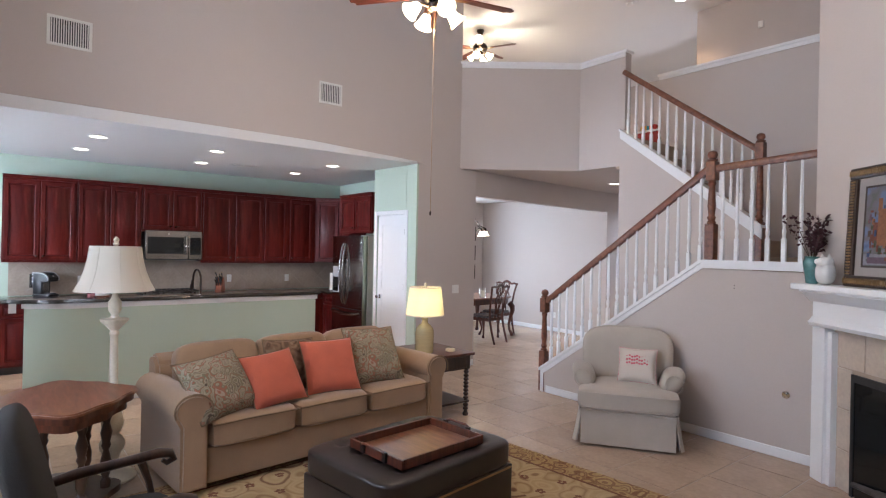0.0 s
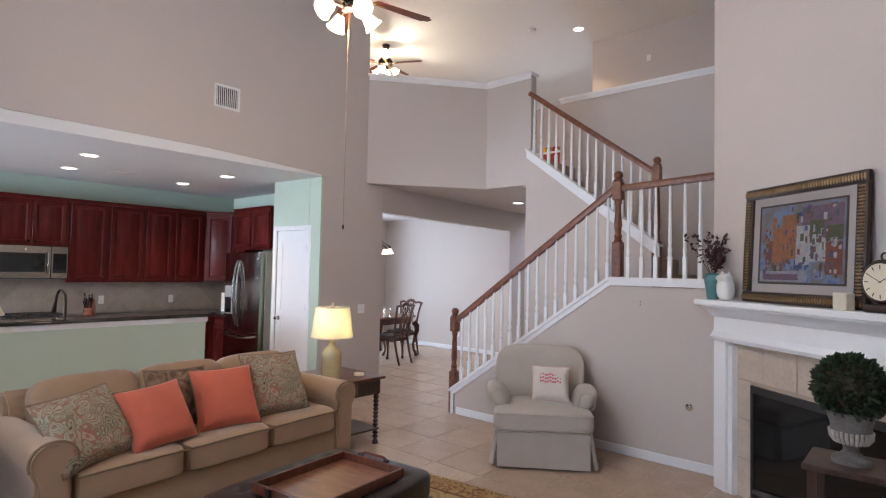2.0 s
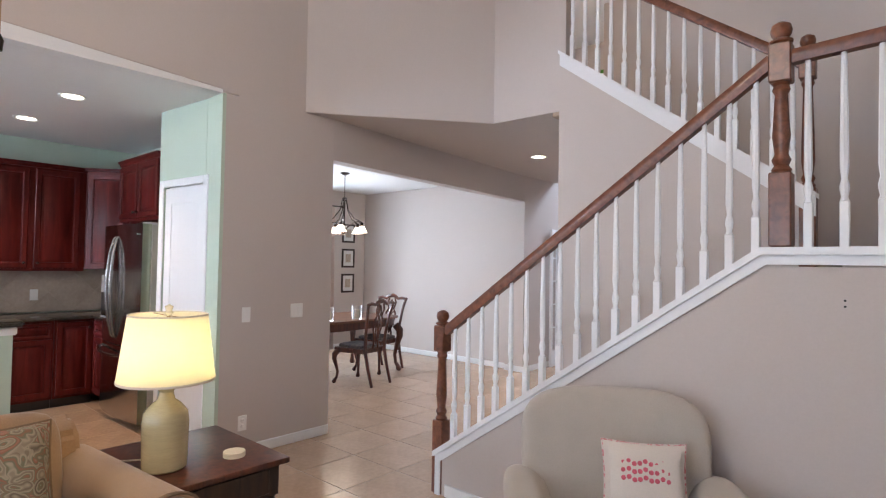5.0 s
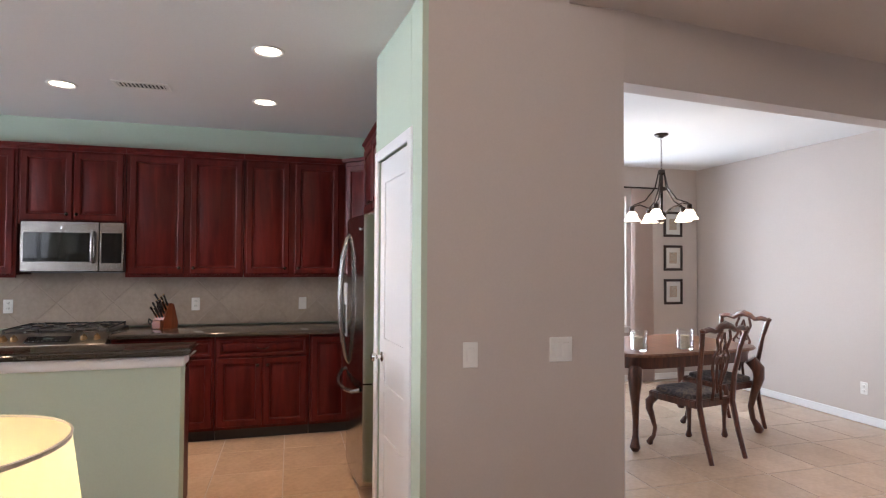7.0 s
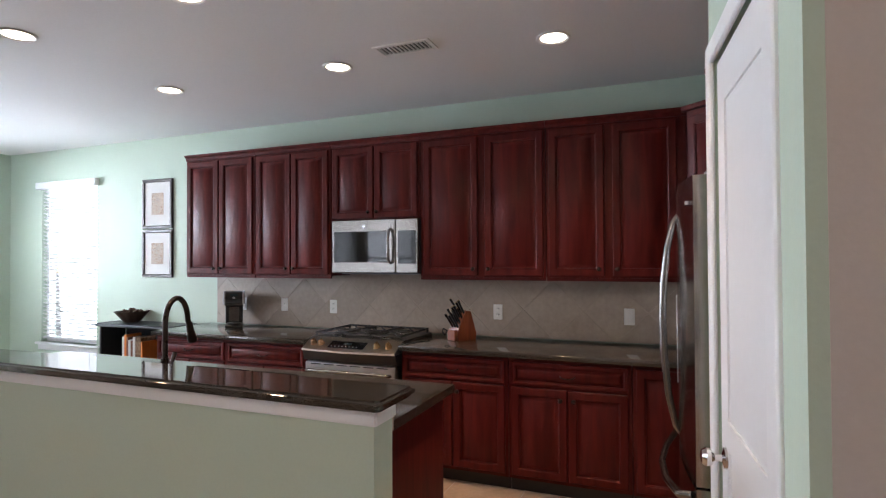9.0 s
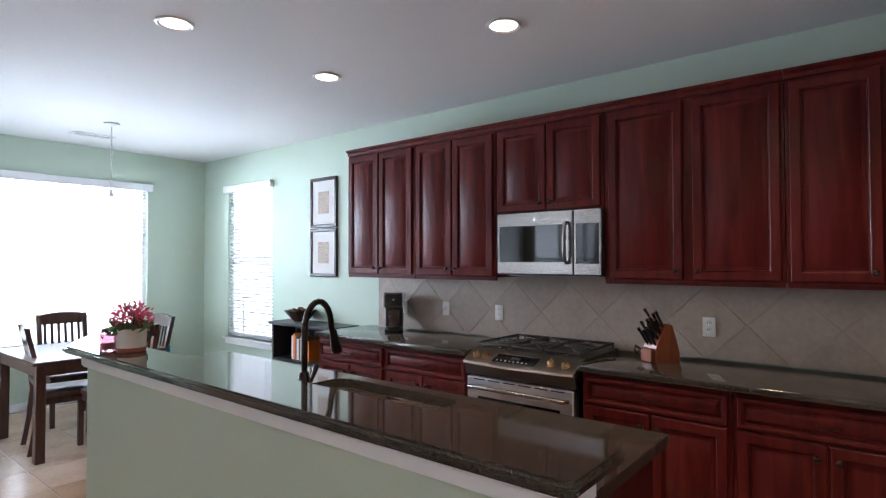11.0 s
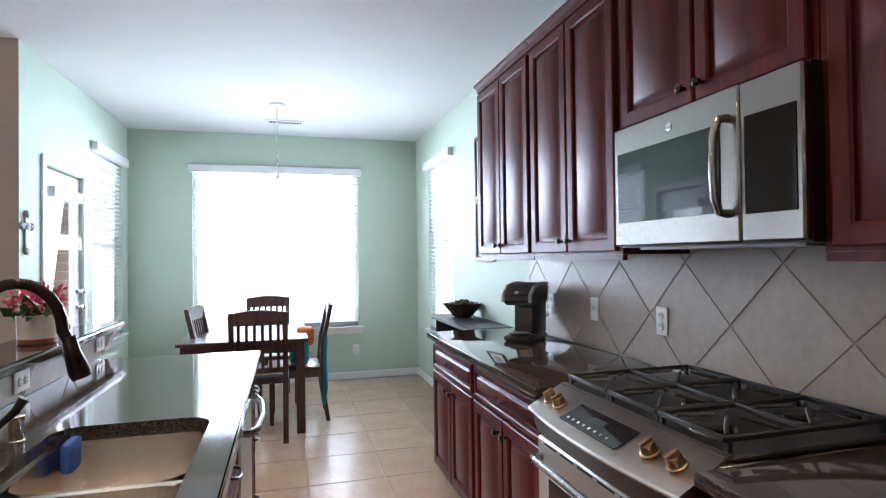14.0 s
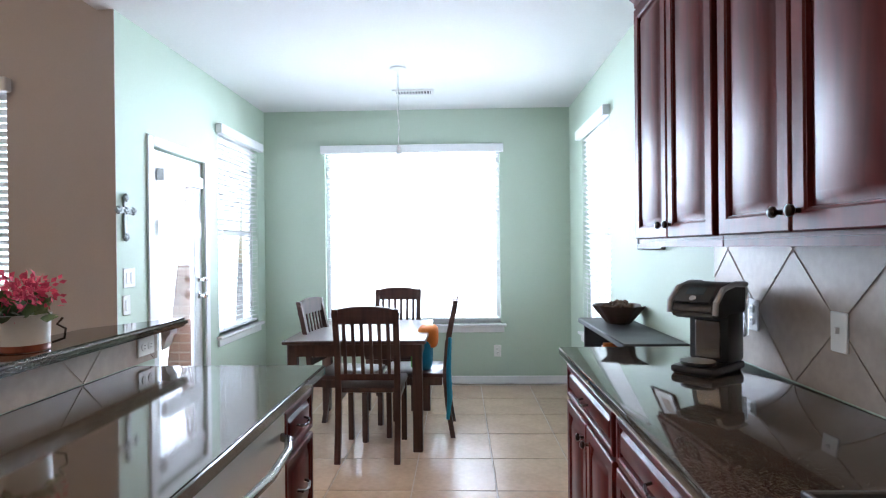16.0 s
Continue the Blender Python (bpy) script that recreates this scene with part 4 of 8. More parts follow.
def upper_cabinet(w, z0, z1, doors, at, depth=0.30):
    c = thing("wall_cabinet", "cherry-stained wall cabinet with raised-panel doors and crown", "cabinet", at, "wall cabinets")
    part("body", B(0, w, 0, depth, z0, z1), M_CHERRY, c)
    for x0, x1, side in doors:
        cab_door(c, x0, x1, z0 + 0.012, z1 - 0.035, (x0 + 0.03 if side == "l" else x1 - 0.03, z0 + 0.06))
    crown = [(0.0, z1 - 0.02), (-0.012, z1 - 0.018), (-0.016, z1 + 0.004), (-0.034, z1 + 0.018), (-0.036, z1 + 0.030), (depth, z1 + 0.030), (depth, z1 - 0.001), (0, z1 - 0.001)]
    part("crown", prism(bmesh.new(), crown, -0.001, w + 0.001, "x"), M_CHERRY, c, "dark crown moulding")
    part("light_rail", B(0.002, w - 0.002, 0.0, 0.02, z0 - 0.022, z0 - 0.0005), M_CHERRY, c)
    return c


UB, UT = 1.375, 2.424
WF = -8.64
for y0, y1, zb, ds in ((1.225, 2.005, UB, [(0.015, 0.378, "r"), (0.39, 0.755, "l")]), (2.01, 2.765, UB, [(0.012, 0.367, "r"), (0.378, 0.735, "l")]),
                       (2.77, 3.555, 1.815, [(0.02, 0.39, "r"), (0.403, 0.768, "l")]), (3.56, 4.505, UB, [(0.03, 0.455, "r"), (0.51, 0.93, "l")]), (4.51, 5.40, UB, [(0.02, 0.385, "r"), (0.44, 0.83, "l")])):
    upper_cabinet(y1 - y0, zb, UT, ds, pose(WF, y0, 0, 0, 0, 90))
# corner cabinet across the corner, and the ones beside and over the refrigerator
cc = thing("wall_cabinet", "cherry-stained corner wall cabinet set at an angle", "cabinet", pose(0, 0, 0), "wall cabinets")
part("body", prism(bmesh.new(), [(XW + 0.005, 5.405), (WF, 5.405), (-8.335, 5.71), (-8.335, YN - 0.005), (XW + 0.005, YN - 0.005)], UB, UT), M_CHERRY, cc)
inner = part("door_frame", B(0, 0.43, -0.003, 0.0, UB, UT), M_CHERRY, cc, "", pose(WF + 0.001, 5.404, 0, 0, 0, 45))
w = 0.375
bm = raised_front(bmesh.new(), w, UT - UB - 0.05, 0.055)
bmesh.ops.translate(bm, verts=bm.verts, vec=(0.028, -0.024, UB + 0.012))
part("door", bm, M_CHERRY, cc, "", pose(WF + 0.001, 5.404, 0, 0, 0, 45))
part("crown", prism(bmesh.new(), [(XW + 0.005, 5.405), (WF + 0.035, 5.37), (-8.30, 5.70), (-8.30, YN - 0.005), (XW + 0.005, YN - 0.005)], UT, UT + 0.030), M_CHERRY, cc)
upper_cabinet(0.37, UB, UT, [(0.015, 0.355, "l")], pose(-8.33, 5.71, 0), 0.29)
upper_cabinet(0.97, 1.87, UT, [(0.02, 0.475, "r"), (0.49, 0.95, "l")], pose(-7.92, 5.50, 0), 0.50)


def base_cabinet(w, fronts, at, depth=0.58, group="base cabinets"):
    c = thing("base_cabinet", "cherry-stained base cabinet with drawer over panel doors", "cabinet", at, group)
    part("body", B(0, w, 0, depth, 0.095, 0.868), M_CHERRY, c)
    part("toe_kick", B(0, w, 0.06, depth, 0.0, 0.095), M_BLACKWOOD, c, "dark toe kick")
    for f in fronts:
        if f[0] == "drawer":
            cab_door(c, f[1], f[2], f[3], f[4], None, True)
        else:
            cab_door(c, f[1], f[2], f[3], f[4], (f[1] + 0.035 if f[5] == "l" else f[2] - 0.035, f[4] - 0.06))
    return c


def standard(w):
    m = w / 2
    return [("drawer", 0.02, w - 0.02, 0.70, 0.845), ("door", 0.02, m - 0.006, 0.12, 0.685, "r"), ("door", m + 0.006, w - 0.02, 0.12, 0.685, "l")]


BF = -8.335
base_cabinet(0.765, standard(0.765), pose(BF, 1.215, 0, 0, 0, 90))
base_cabinet(0.765, standard(0.765), pose(BF, 1.982, 0, 0, 0, 90))
base_cabinet(0.765, standard(0.765), pose(BF, 3.55, 0, 0, 0, 90))
base_cabinet(0.755, standard(0.755), pose(BF, 4.32, 0, 0, 0, 90))
base_cabinet(0.35, [("door", 0.02, 0.33, 0.12, 0.845, "r")], pose(BF, 5.08, 0, 0, 0, 90))
base_cabinet(0.40, [("drawer", 0.02, 0.38, 0.70, 0.845), ("door", 0.02, 0.38, 0.12, 0.685, "r")], pose(-8.33, 5.435, 0), 0.56)


def slab(name, outline, z0, z1, label, bevel=0.012):
    bm = prism(bmesh.new(), outline, z0, z1)
    edges = [e for e in bm.edges if abs(e.verts[0].co.z - e.verts[1].co.z) < 1e-6]
    bmesh.ops.bevel(bm, geom=edges, offset=bevel, segments=2, affect="EDGES", profile=0.5)
    return solid(name, bm, M_GRANITE, label, "countertop")


slab("countertop", [(XW + 0.004, 1.20), (-8.285, 1.20), (-8.285, 2.752), (XW + 0.004, 2.752)], 0.87, 0.91, "dark polished granite countertop beside the range")
slab("countertop", [(XW + 0.004, 3.54), (-8.285, 3.54), (-8.285, 5.385), (-7.935, 5.385), (-7.935, YN - 0.004), (XW + 0.004, YN - 0.004)], 0.87, 0.91, "dark polished granite corner countertop")

# --- backsplash of tiles set on the diagonal
def clip(poly, f):
    out = []
    for k in range(len(poly)):
        a, b = poly[k], poly[(k + 1) % len(poly)]
        fa, fb = f(a), f(b)
        if fa >= 0:
            out.append(a)
        if (fa >= 0) != (fb >= 0):
            t = fa / (fa - fb)
            out.append((a[0] + (b[0] - a[0]) * t, a[1] + (b[1] - a[1]) * t))
    return out


def diagonal_tiles(parent, u0, u1, v0, v1, hu, hv, half, place, gap=0.0035, name="wall_tile"):
    """Square tiles on their corners, about a corner at (hu, hv), cut at the edges of u0..u1 x v0..v1; place(u, v, d) gives the world."""
    for i in range(int((u0 - hu) / half) - 2, int((u1 - hu) / half) + 3):
        for j in range(int((v0 - hv) / half) - 2, int((v1 - hv) / half) + 3):
            if (i + j) % 2 == 0:
                continue
            c, r = (hu + i * half, hv + j * half), half - gap * 1.3
            p = [(c[0] - r, c[1]), (c[0], c[1] - r), (c[0] + r, c[1]), (c[0], c[1] + r)]
            for f in (lambda q: q[0] - u0, lambda q: u1 - q[0], lambda q: q[1] - v0, lambda q: v1 - q[1]):
                p = clip(p, f) if len(p) > 2 else p
            if len(p) < 3:
                continue
            bm = bmesh.new()
            lo = [bm.verts.new(place(u, v, 0.0)) for u, v in p]
            cu, cv = sum(q[0] for q in p) / len(p), sum(q[1] for q in p) / len(p)
            hi = [bm.verts.new(place(u + (cu - u) * 0.012, v + (cv - v) * 0.012, 0.005)) for u, v in p]
            bm.faces.new(hi)
            for k in range(len(p)):
                m = (k + 1) % len(p)
                bm.faces.new((lo[k], lo[m], hi[m], hi[k]))
            bmesh.ops.recalc_face_normals(bm, faces=bm.faces)
            part(name, bm, M_SPLASH, parent)


bs = structure("trim_backsplash", B(XW, XW + 0.006, 1.30, YN - 0.006, 0.912, UB + 0.02), M_GROUT, "stone-look tile backsplash set on the diagonal", "backsplash")
diagonal_tiles(bs, 1.30, YN - 0.012, 0.912, UB + 0.02, 3.182, 1.343, 0.2195, lambda u, v, d: (XW + 0.004 + d, u, v))
bn = structure("trim_backsplash_north", B(XW + 0.012, -7.94, YN - 0.006, YN, 0.912, UB + 0.02), M_GROUT, "stone-look tile backsplash", "backsplash")
diagonal_tiles(bn, XW + 0.012, -7.94, 0.912, UB + 0.02, -8.72, 1.343, 0.2155, lambda u, v, d: (u, YN - 0.004 - d, v))


def wall_plate(kind, at, label, gangs=1):
    """An outlet or switch plate; front towards -y, centred."""
    o = thing("wall_outlet" if kind == "outlet" else "light_switch", label, "outlet" if kind == "outlet" else "switch", at)
    w = 0.072 + 0.046 * (gangs - 1)
    part("plate", B(-w / 2, w / 2, -0.006, 0.0, -0.058, 0.058, bevel=0.003), M_WHITEPL, o)
    for g in range(gangs):
        cx = (g - (gangs - 1) / 2) * 0.046
        if kind == "outlet":
            for z in (-0.022, 0.022):
                b = lathe(bmesh.new(), [(0.0165, 0), (0.0165, 0.003), (0.015, 0.004)], 14)
                bmesh.ops.rotate(b, verts=b.verts, matrix=Matrix.Rotation(radians(90), 3, "X"))
                bmesh.ops.translate(b, verts=b.verts, vec=(cx, -0.006, z))
                s = part("socket", b, M_WHITEPL, o)
                for dx in (-0.006, 0.006):
                    part("slot", B(cx + dx - 0.0012, cx + dx + 0.0012, -0.0108, -0.0098, z - 0.002, z + 0.007), M_BLACK, s)
        elif kind == "toggle":
            part("toggle", B(cx - 0.006, cx + 0.006, -0.018, -0.006, -0.004, 0.014, bevel=0.002), M_WHITEPL, o)
        else:
            part("rocker", B(cx - 0.016, cx + 0.016, -0.010, -0.006, -0.033, 0.033, bevel=0.002), M_WHITEPL, o)
    return o


for y, z, k in ((1.62, 1.10, "outlet"), (2.085, 1.105, "toggle"), (2.60, 1.10, "outlet"), (4.075, 1.10, "outlet"), (5.03, 1.095, "rocker")):
    wall_plate(k, pose(XW + 0.0095, y, z, 0, 0, 90), "white wall plate on the tile backsplash")
wall_plate("outlet", pose(-8.21, YS + 0.001, 0.33, 0, 0, 180), "white outlet low on the green wall")
wall_plate("rocker", pose(XE - 0.0005, 0.475, 1.20, 0, 0, -90), "white double light switch on the green wall", 2)
wall_plate("rocker", pose(XE - 0.0005, 0.505, 1.04, 0, 0, -90), "white light switch on the green wall")
wall_plate("rocker", pose(XH + 0.0005, 5.70, 1.075, 0, 0, 90), "white light switch on the beige wall")
wall_plate("rocker", pose(XH + 0.0005, 6.15, 1.085, 0, 0, 90), "white triple light switch on the beige wall", 2)
wall_plate("outlet", pose(XH + 0.0005, 5.69, 0.25, 0, 0, 90), "white outlet low on the beige wall")
wall_plate("outlet", pose(-7.40, 10.1395, 0.33), "white outlet low on the dining room wall")

# --- range
rg = thing("gas_range", "stainless steel gas range with cast iron grates", "stove", pose(-8.30, 2.768, 0, 0, 0, 90))
RW = 0.756
part("body", B(0, RW, 0.03, 0.62, 0.05, 0.885), M_BLACK, rg, "black range sides")
part("bottom_drawer", B(0.008, RW - 0.008, -0.005, 0.03, 0.06, 0.23, bevel=0.005), M_STEEL, rg)
dr = part("oven_door", B(0.006, RW - 0.006, -0.018, 0.03, 0.24, 0.755, bevel=0.007), M_DISHSTEEL, rg, "stainless oven door")
part("window", B(0.09, RW - 0.09, -0.0205, -0.0175, 0.33, 0.635, bevel=0.001), M_BLACKGLASS, dr, "dark oven glass")
b = tube(bmesh.new(), [(0.04, -0.018, 0.69), (0.05, -0.055, 0.695), (0.10, -0.066, 0.70), (RW / 2, -0.072, 0.703), (RW - 0.10, -0.066, 0.70), (RW - 0.05, -0.055, 0.695), (RW - 0.04, -0.018, 0.69)], 0.014, 10)
part("handle", b, M_STEEL, dr, "stainless bar handle")
for k in range(6):
    part("vent_slot", B(0.06 + k * 0.11, 0.145 + k * 0.11, -0.0195, -0.0178, 0.737, 0.744), M_BLACK, dr)
def bow(x):
    """How far the range's front curves out at x."""
    return 0.034 * (1 - ((x - RW / 2) / (RW / 2 + 0.008)) ** 2)


def bowed(profile, x0=-0.006, x1=RW + 0.006, n=18):
    """A body along x whose profile points (y, z, share of the bow) follow the curved front."""
    b, rings = bmesh.new(), []
    for k in range(n + 1):
        x = x0 + (x1 - x0) * k / n
        rings.append([b.verts.new((x, y - f * bow(x), z)) for y, z, f in profile])
    m = len(profile)
    for u, v in zip(rings, rings[1:]):
        for k in range(m):
            b.faces.new((u[k], u[(k + 1) % m], v[(k + 1) % m], v[k]))
    b.faces.new(rings[0])
    b.faces.new(rings[-1])
    bmesh.ops.recalc_face_normals(b, faces=b.faces)
    return b


part("apron", bowed([(-0.032, 0.838, 0.9), (-0.012, 0.765, 0.5), (0.10, 0.765, 0), (0.10, 0.838, 0)]), M_BLACK, rg, "black curved apron under the controls")
cp = part("control_panel", bowed([(-0.042, 0.839, 1), (-0.046, 0.846, 1), (-0.043, 0.853, 1), (0.086, 0.924, 0), (0.10, 0.924, 0), (0.10, 0.839, 0)]), M_PANELSTEEL, rg, "sloping stainless control panel")


def panel_matrix(x, f=0.45, lift=0.0):
    """A pose on the sloping panel at x, a share f of the way up."""
    a, c = Vector((x, -0.043 - bow(x), 0.853)), Vector((x, 0.086, 0.924))
    up = (c - a).normalized()
    nr = Vector((1, 0, 0)).cross(up)
    m = Matrix((Vector((1, 0, 0)), up, nr)).transposed().to_4x4()
    m.translation = a + (c - a) * f + nr * lift
    return m


dp = part("display", B(-0.15, 0.15, -0.045, 0.045, -0.001, 0.0015, bevel=0.001), M_BLACKGLASS, cp, "black glass display", panel_matrix(0.36, 0.47, 0.0012))
part("clock_digits", B(-0.035, 0.03, 0.0, 0.022, 0.0016, 0.002), M_SCREEN, dp)
for i in range(8):
    part("key", lathe(bmesh.new(), [(0.0055, 0), (0.0055, 0.0008)], 8, (-0.12 + 0.03 * i, -0.025, 0.0016)), M_GREYPL, dp)
for x in (0.065, 0.135, 0.60, 0.69):
    b = lathe(bmesh.new(), [(0.026, 0), (0.026, 0.006), (0.021, 0.008), (0.020, 0.026), (0.017, 0.030), (0, 0.030)], 18)
    box(b, -0.0055, 0.0055, -0.019, 0.019, 0.028, 0.038, bevel=0.002)
    part("knob", b, M_BRASS, cp, "worn metallic burner knob", panel_matrix(x, 0.46))
part("cooktop", B(-0.008, RW + 0.008, 0.075, 0.615, 0.905, 0.922, bevel=0.006), M_BLACK, rg, "black enamel cooktop")
part("cooktop_edge", B(-0.012, RW + 0.012, 0.06, 0.63, 0.895, 0.906, bevel=0.003), M_STEEL, rg)
for x, y, r in ((0.17, 0.20, 0.045), (0.59, 0.20, 0.05), (0.17, 0.48, 0.038), (0.59, 0.48, 0.04), (0.38, 0.34, 0.045)):
    bu = part("burner", lathe(bmesh.new(), [(r * 1.2, 0.922), (r * 1.15, 0.928), (r * 0.8, 0.932), (r * 0.8, 0.938)], 18, (x, y, 0)), M_STEEL, rg)
    part("burner_cap", lathe(bmesh.new(), [(r, 0.9385), (r * 1.02, 0.942), (r * 0.9, 0.947), (0, 0.948)], 18, (x, y, 0)), M_IRON, bu)
for x0, x1 in ((0.015, 0.255), (0.262, 0.494), (0.501, 0.741)):
    b = bmesh.new()
    z0, z1 = 0.945, 0.959
    for xa, xb, ya, yb in ((x0, x0 + 0.012, 0.095, 0.60), (x1 - 0.012, x1, 0.095, 0.60), (x0, x1, 0.095, 0.107), (x0, x1, 0.588, 0.60), (x0, x1, 0.342, 0.354)):
        box(b, xa, xb, ya, yb, z0, z1, bevel=0.003)
    cx = (x0 + x1) / 2
    for cy in (0.215, 0.47):
        for a in range(4):
            dx, dy = math.cos(a * math.pi / 2 + math.pi / 4), math.sin(a * math.pi / 2 + math.pi / 4)
            tube(b, [(cx + dx * 0.03, cy + dy * 0.03, 0.966), (cx + dx * 0.075, cy + dy * 0.075, 0.958), (cx + dx * 0.12, cy + dy * 0.115, 0.951)], 0.006, 6)
    for xa in (x0 + 0.006, x1 - 0.006):
        for ya in (0.11, 0.585):
            box(b, xa - 0.006, xa + 0.006, ya - 0.006, ya + 0.006, 0.922, 0.947)
    part("grate", b, M_IRON, rg, "black cast iron grate")
for x in (0.03, RW - 0.03):
    part("foot", B(x - 0.02, x + 0.02, 0.08, 0.55, 0, 0.05), M_BLACK, rg)

# --- microwave
mw = thing("microwave", "stainless over-the-range microwave with dark glass door", "microwave", pose(-8.578, 2.812, 1.398, 0, 0, 90))
part("body", B(0, 0.752, 0.025, 0.335, 0.0, 0.418), M_BLACK, mw, "black microwave case")
md = part("door", B(0.0, 0.565, 0.0, 0.025, 0.004, 0.416, bevel=0.006), M_STEEL, mw, "stainless door")
part("window", B(0.025, 0.50, -0.003, 0.0005, 0.085, 0.325, bevel=0.001), M_BLACKGLASS, md, "dark glass window")
b = tube(bmesh.new(), [(0.525, 0.0, 0.08), (0.525, -0.028, 0.085), (0.525, -0.042, 0.12), (0.525, -0.046, 0.20), (0.525, -0.042, 0.29), (0.525, -0.028, 0.33), (0.525, 0.0, 0.335)], 0.012, 10)
part("handle", b, M_STEEL, md, "curved stainless handle")
part("badge", lathe(bmesh.new(), [(0.013, 0), (0.013, 0.002), (0.009, 0.003)], 16), M_CHROME, md, "", pose(0.295, 0.0, 0.365, 90))
mc = part("control_side", B(0.567, 0.752, 0.0, 0.025, 0.004, 0.416, bevel=0.006), M_STEEL, mw)
part("keypad", B(0.585, 0.735, -0.003, 0.0005, 0.075, 0.325, bevel=0.001), M_BLACKGLASS, mc, "black touch keypad")
part("underside_vent", B(0.06, 0.70, 0.06, 0.33, -0.008, -0.0005), M_GREYPL, mw)

# --- refrigerator
fr = thing("refrigerator", "stainless french-door refrigerator with curved handles", "refrigerator", pose(-7.905, 5.385, 0))
FW = 0.955
part("body", B(0.0, FW, 0.06, 0.60, 0.02, 1.79, bevel=0.004), M_FRIDGESIDE, fr, "grey textured cabinet sides")
part("hinge_cover", B(FW - 0.14, FW - 0.01, 0.02, 0.16, 1.791, 1.815, bevel=0.006), M_GREYPL, fr)


def fridge_front(name, x0, x1, z0, z1):
    n = 10
    pts = []
    for k in range(n + 1):
        f = k / n
        x = x0 + (x1 - x0) * f
        pts.append((x, -0.018 - 0.048 * (1 - ((x - FW / 2) / (FW / 2)) ** 2)))
    b = prism(bmesh.new(), pts + [(x1, 0.055), (x0, 0.055)], z0, z1)
    return part(name, b, M_FRIDGE, fr)


dl = fridge_front("door", 0.004, FW / 2 - 0.003, 0.715, 1.80)
dR = fridge_front("door", FW / 2 + 0.003, FW - 0.004, 0.715, 1.80)
fd = fridge_front("freezer_drawer", 0.004, FW - 0.004, 0.06, 0.705)
for x, s, d in ((FW / 2 - 0.036, -1, dl), (FW / 2 + 0.036, 1, dR)):
    b = tube(bmesh.new(), [(x, -0.063, 0.77), (x + s * 0.002, -0.080, 0.80), (x + s * 0.006, -0.105, 0.92), (x + s * 0.010, -0.121, 1.08), (x + s * 0.012, -0.126, 1.24), (x + s * 0.010, -0.121, 1.40), (x + s * 0.006, -0.105, 1.55), (x + s * 0.002, -0.080, 1.66), (x, -0.063, 1.69)], [0.008, 0.012, 0.0145, 0.0155, 0.016, 0.0155, 0.0145, 0.012, 0.008], 10)
    part("handle", b, M_STEEL, d, "long bowed stainless handle")
b = tube(bmesh.new(), [(0.07, -0.03, 0.66), (0.09, -0.075, 0.65), (0.27, -0.118, 0.635), (FW / 2, -0.135, 0.63), (FW - 0.27, -0.118, 0.635), (FW - 0.09, -0.075, 0.65), (FW - 0.07, -0.03, 0.66)], 0.014, 10)
part("handle", b, M_STEEL, fd, "long bowed stainless handle")
di = part("dispenser", B(0.10, 0.30, -0.066, -0.02, 0.93, 1.33, bevel=0.006), M_GREYPL, dl, "ice and water dispenser")
part("dispenser_bay", B(0.115, 0.285, -0.068, -0.0655, 0.95, 1.17, bevel=0.001), M_BLACKGLASS, di)
part("badge", B(FW - 0.10, FW - 0.06, -0.0440, -0.0300, 1.70, 1.715), M_CHROME, dR)

# --- island with raised bar
IY0, IY1 = 1.585, 4.33
IF = -7.275
bar = structure("wall_island", prism(bmesh.new(), [(-6.565, 1.42), (-6.435, 1.77), (-6.435, 4.385), (-6.565, 4.385)], 0, 1.0), M_GREEN, "sage green half wall of the kitchen island", "wall")
bmt = prism(bmesh.new(), [(-6.5635, 1.39), (-6.415, 1.745), (-6.415, 4.405), (-6.5635, 4.405)], 0.965, 1.022)
bmesh.ops.bevel(bmt, geom=list(bmt.edges), offset=0.008, segments=2, affect="EDGES")
structure("trim_bar", bmt, M_TRIM, "white moulding under the raised bar", "trim")
baseboard("baseboard_island", -6.434, -6.42, 1.77, 4.385)
baseboard("baseboard_island_end", -6.565, -6.42, 4.386, 4.40)
b = prism(bmesh.new(), [(-6.635, 1.27), (-6.60, 1.25), (-6.375, 1.60), (-6.375, 4.42), (-6.395, 4.44), (-6.635, 4.44)], 1.023, 1.06)
bmesh.ops.bevel(b, geom=[e for e in b.edges if abs(e.verts[0].co.z - e.verts[1].co.z) < 1e-6], offset=0.012, segments=3, affect="EDGES")
solid("bar_top", b, M_GRANITE, "dark polished granite raised bar top", "countertop")
part("corbel", prism(bmesh.new(), [(-6.56, 1.02), (-6.60, 1.02), (-6.60, 1.0), (-6.585, 0.985), (-6.575, 0.95), (-6.56, 0.93)], 1.30, 1.36, "y"), M_TRIM, bar)
ISU, ISV = 1.882, 0.915
isp = structure("trim_island_backsplash", B(-6.574, -6.566, 1.42, 4.385, 0.912, 1.0215), M_GROUT, "narrow stone-look tile backsplash below the bar", "backsplash")
diagonal_tiles(isp, 1.42, 4.385, 0.912, 1.0215, ISU, ISV, 0.2155, lambda u, v, d: (-6.572 - d, u, v))

# counter with a cut-out for the sink
SX0, SX1, SY0, SY1 = -7.235, -6.835, 2.76, 3.53


def rounded(x0, x1, y0, y1, r, n=5):
    out = []
    for cx, cy, a in ((x1 - r, y1 - r, 0), (x0 + r, y1 - r, 90), (x0 + r, y0 + r, 180), (x1 - r, y0 + r, 270)):
        for k in range(n + 1):
            t = radians(a + 90 * k / n)
            out.append((cx + r * math.cos(t), cy + r * math.sin(t)))
    return out


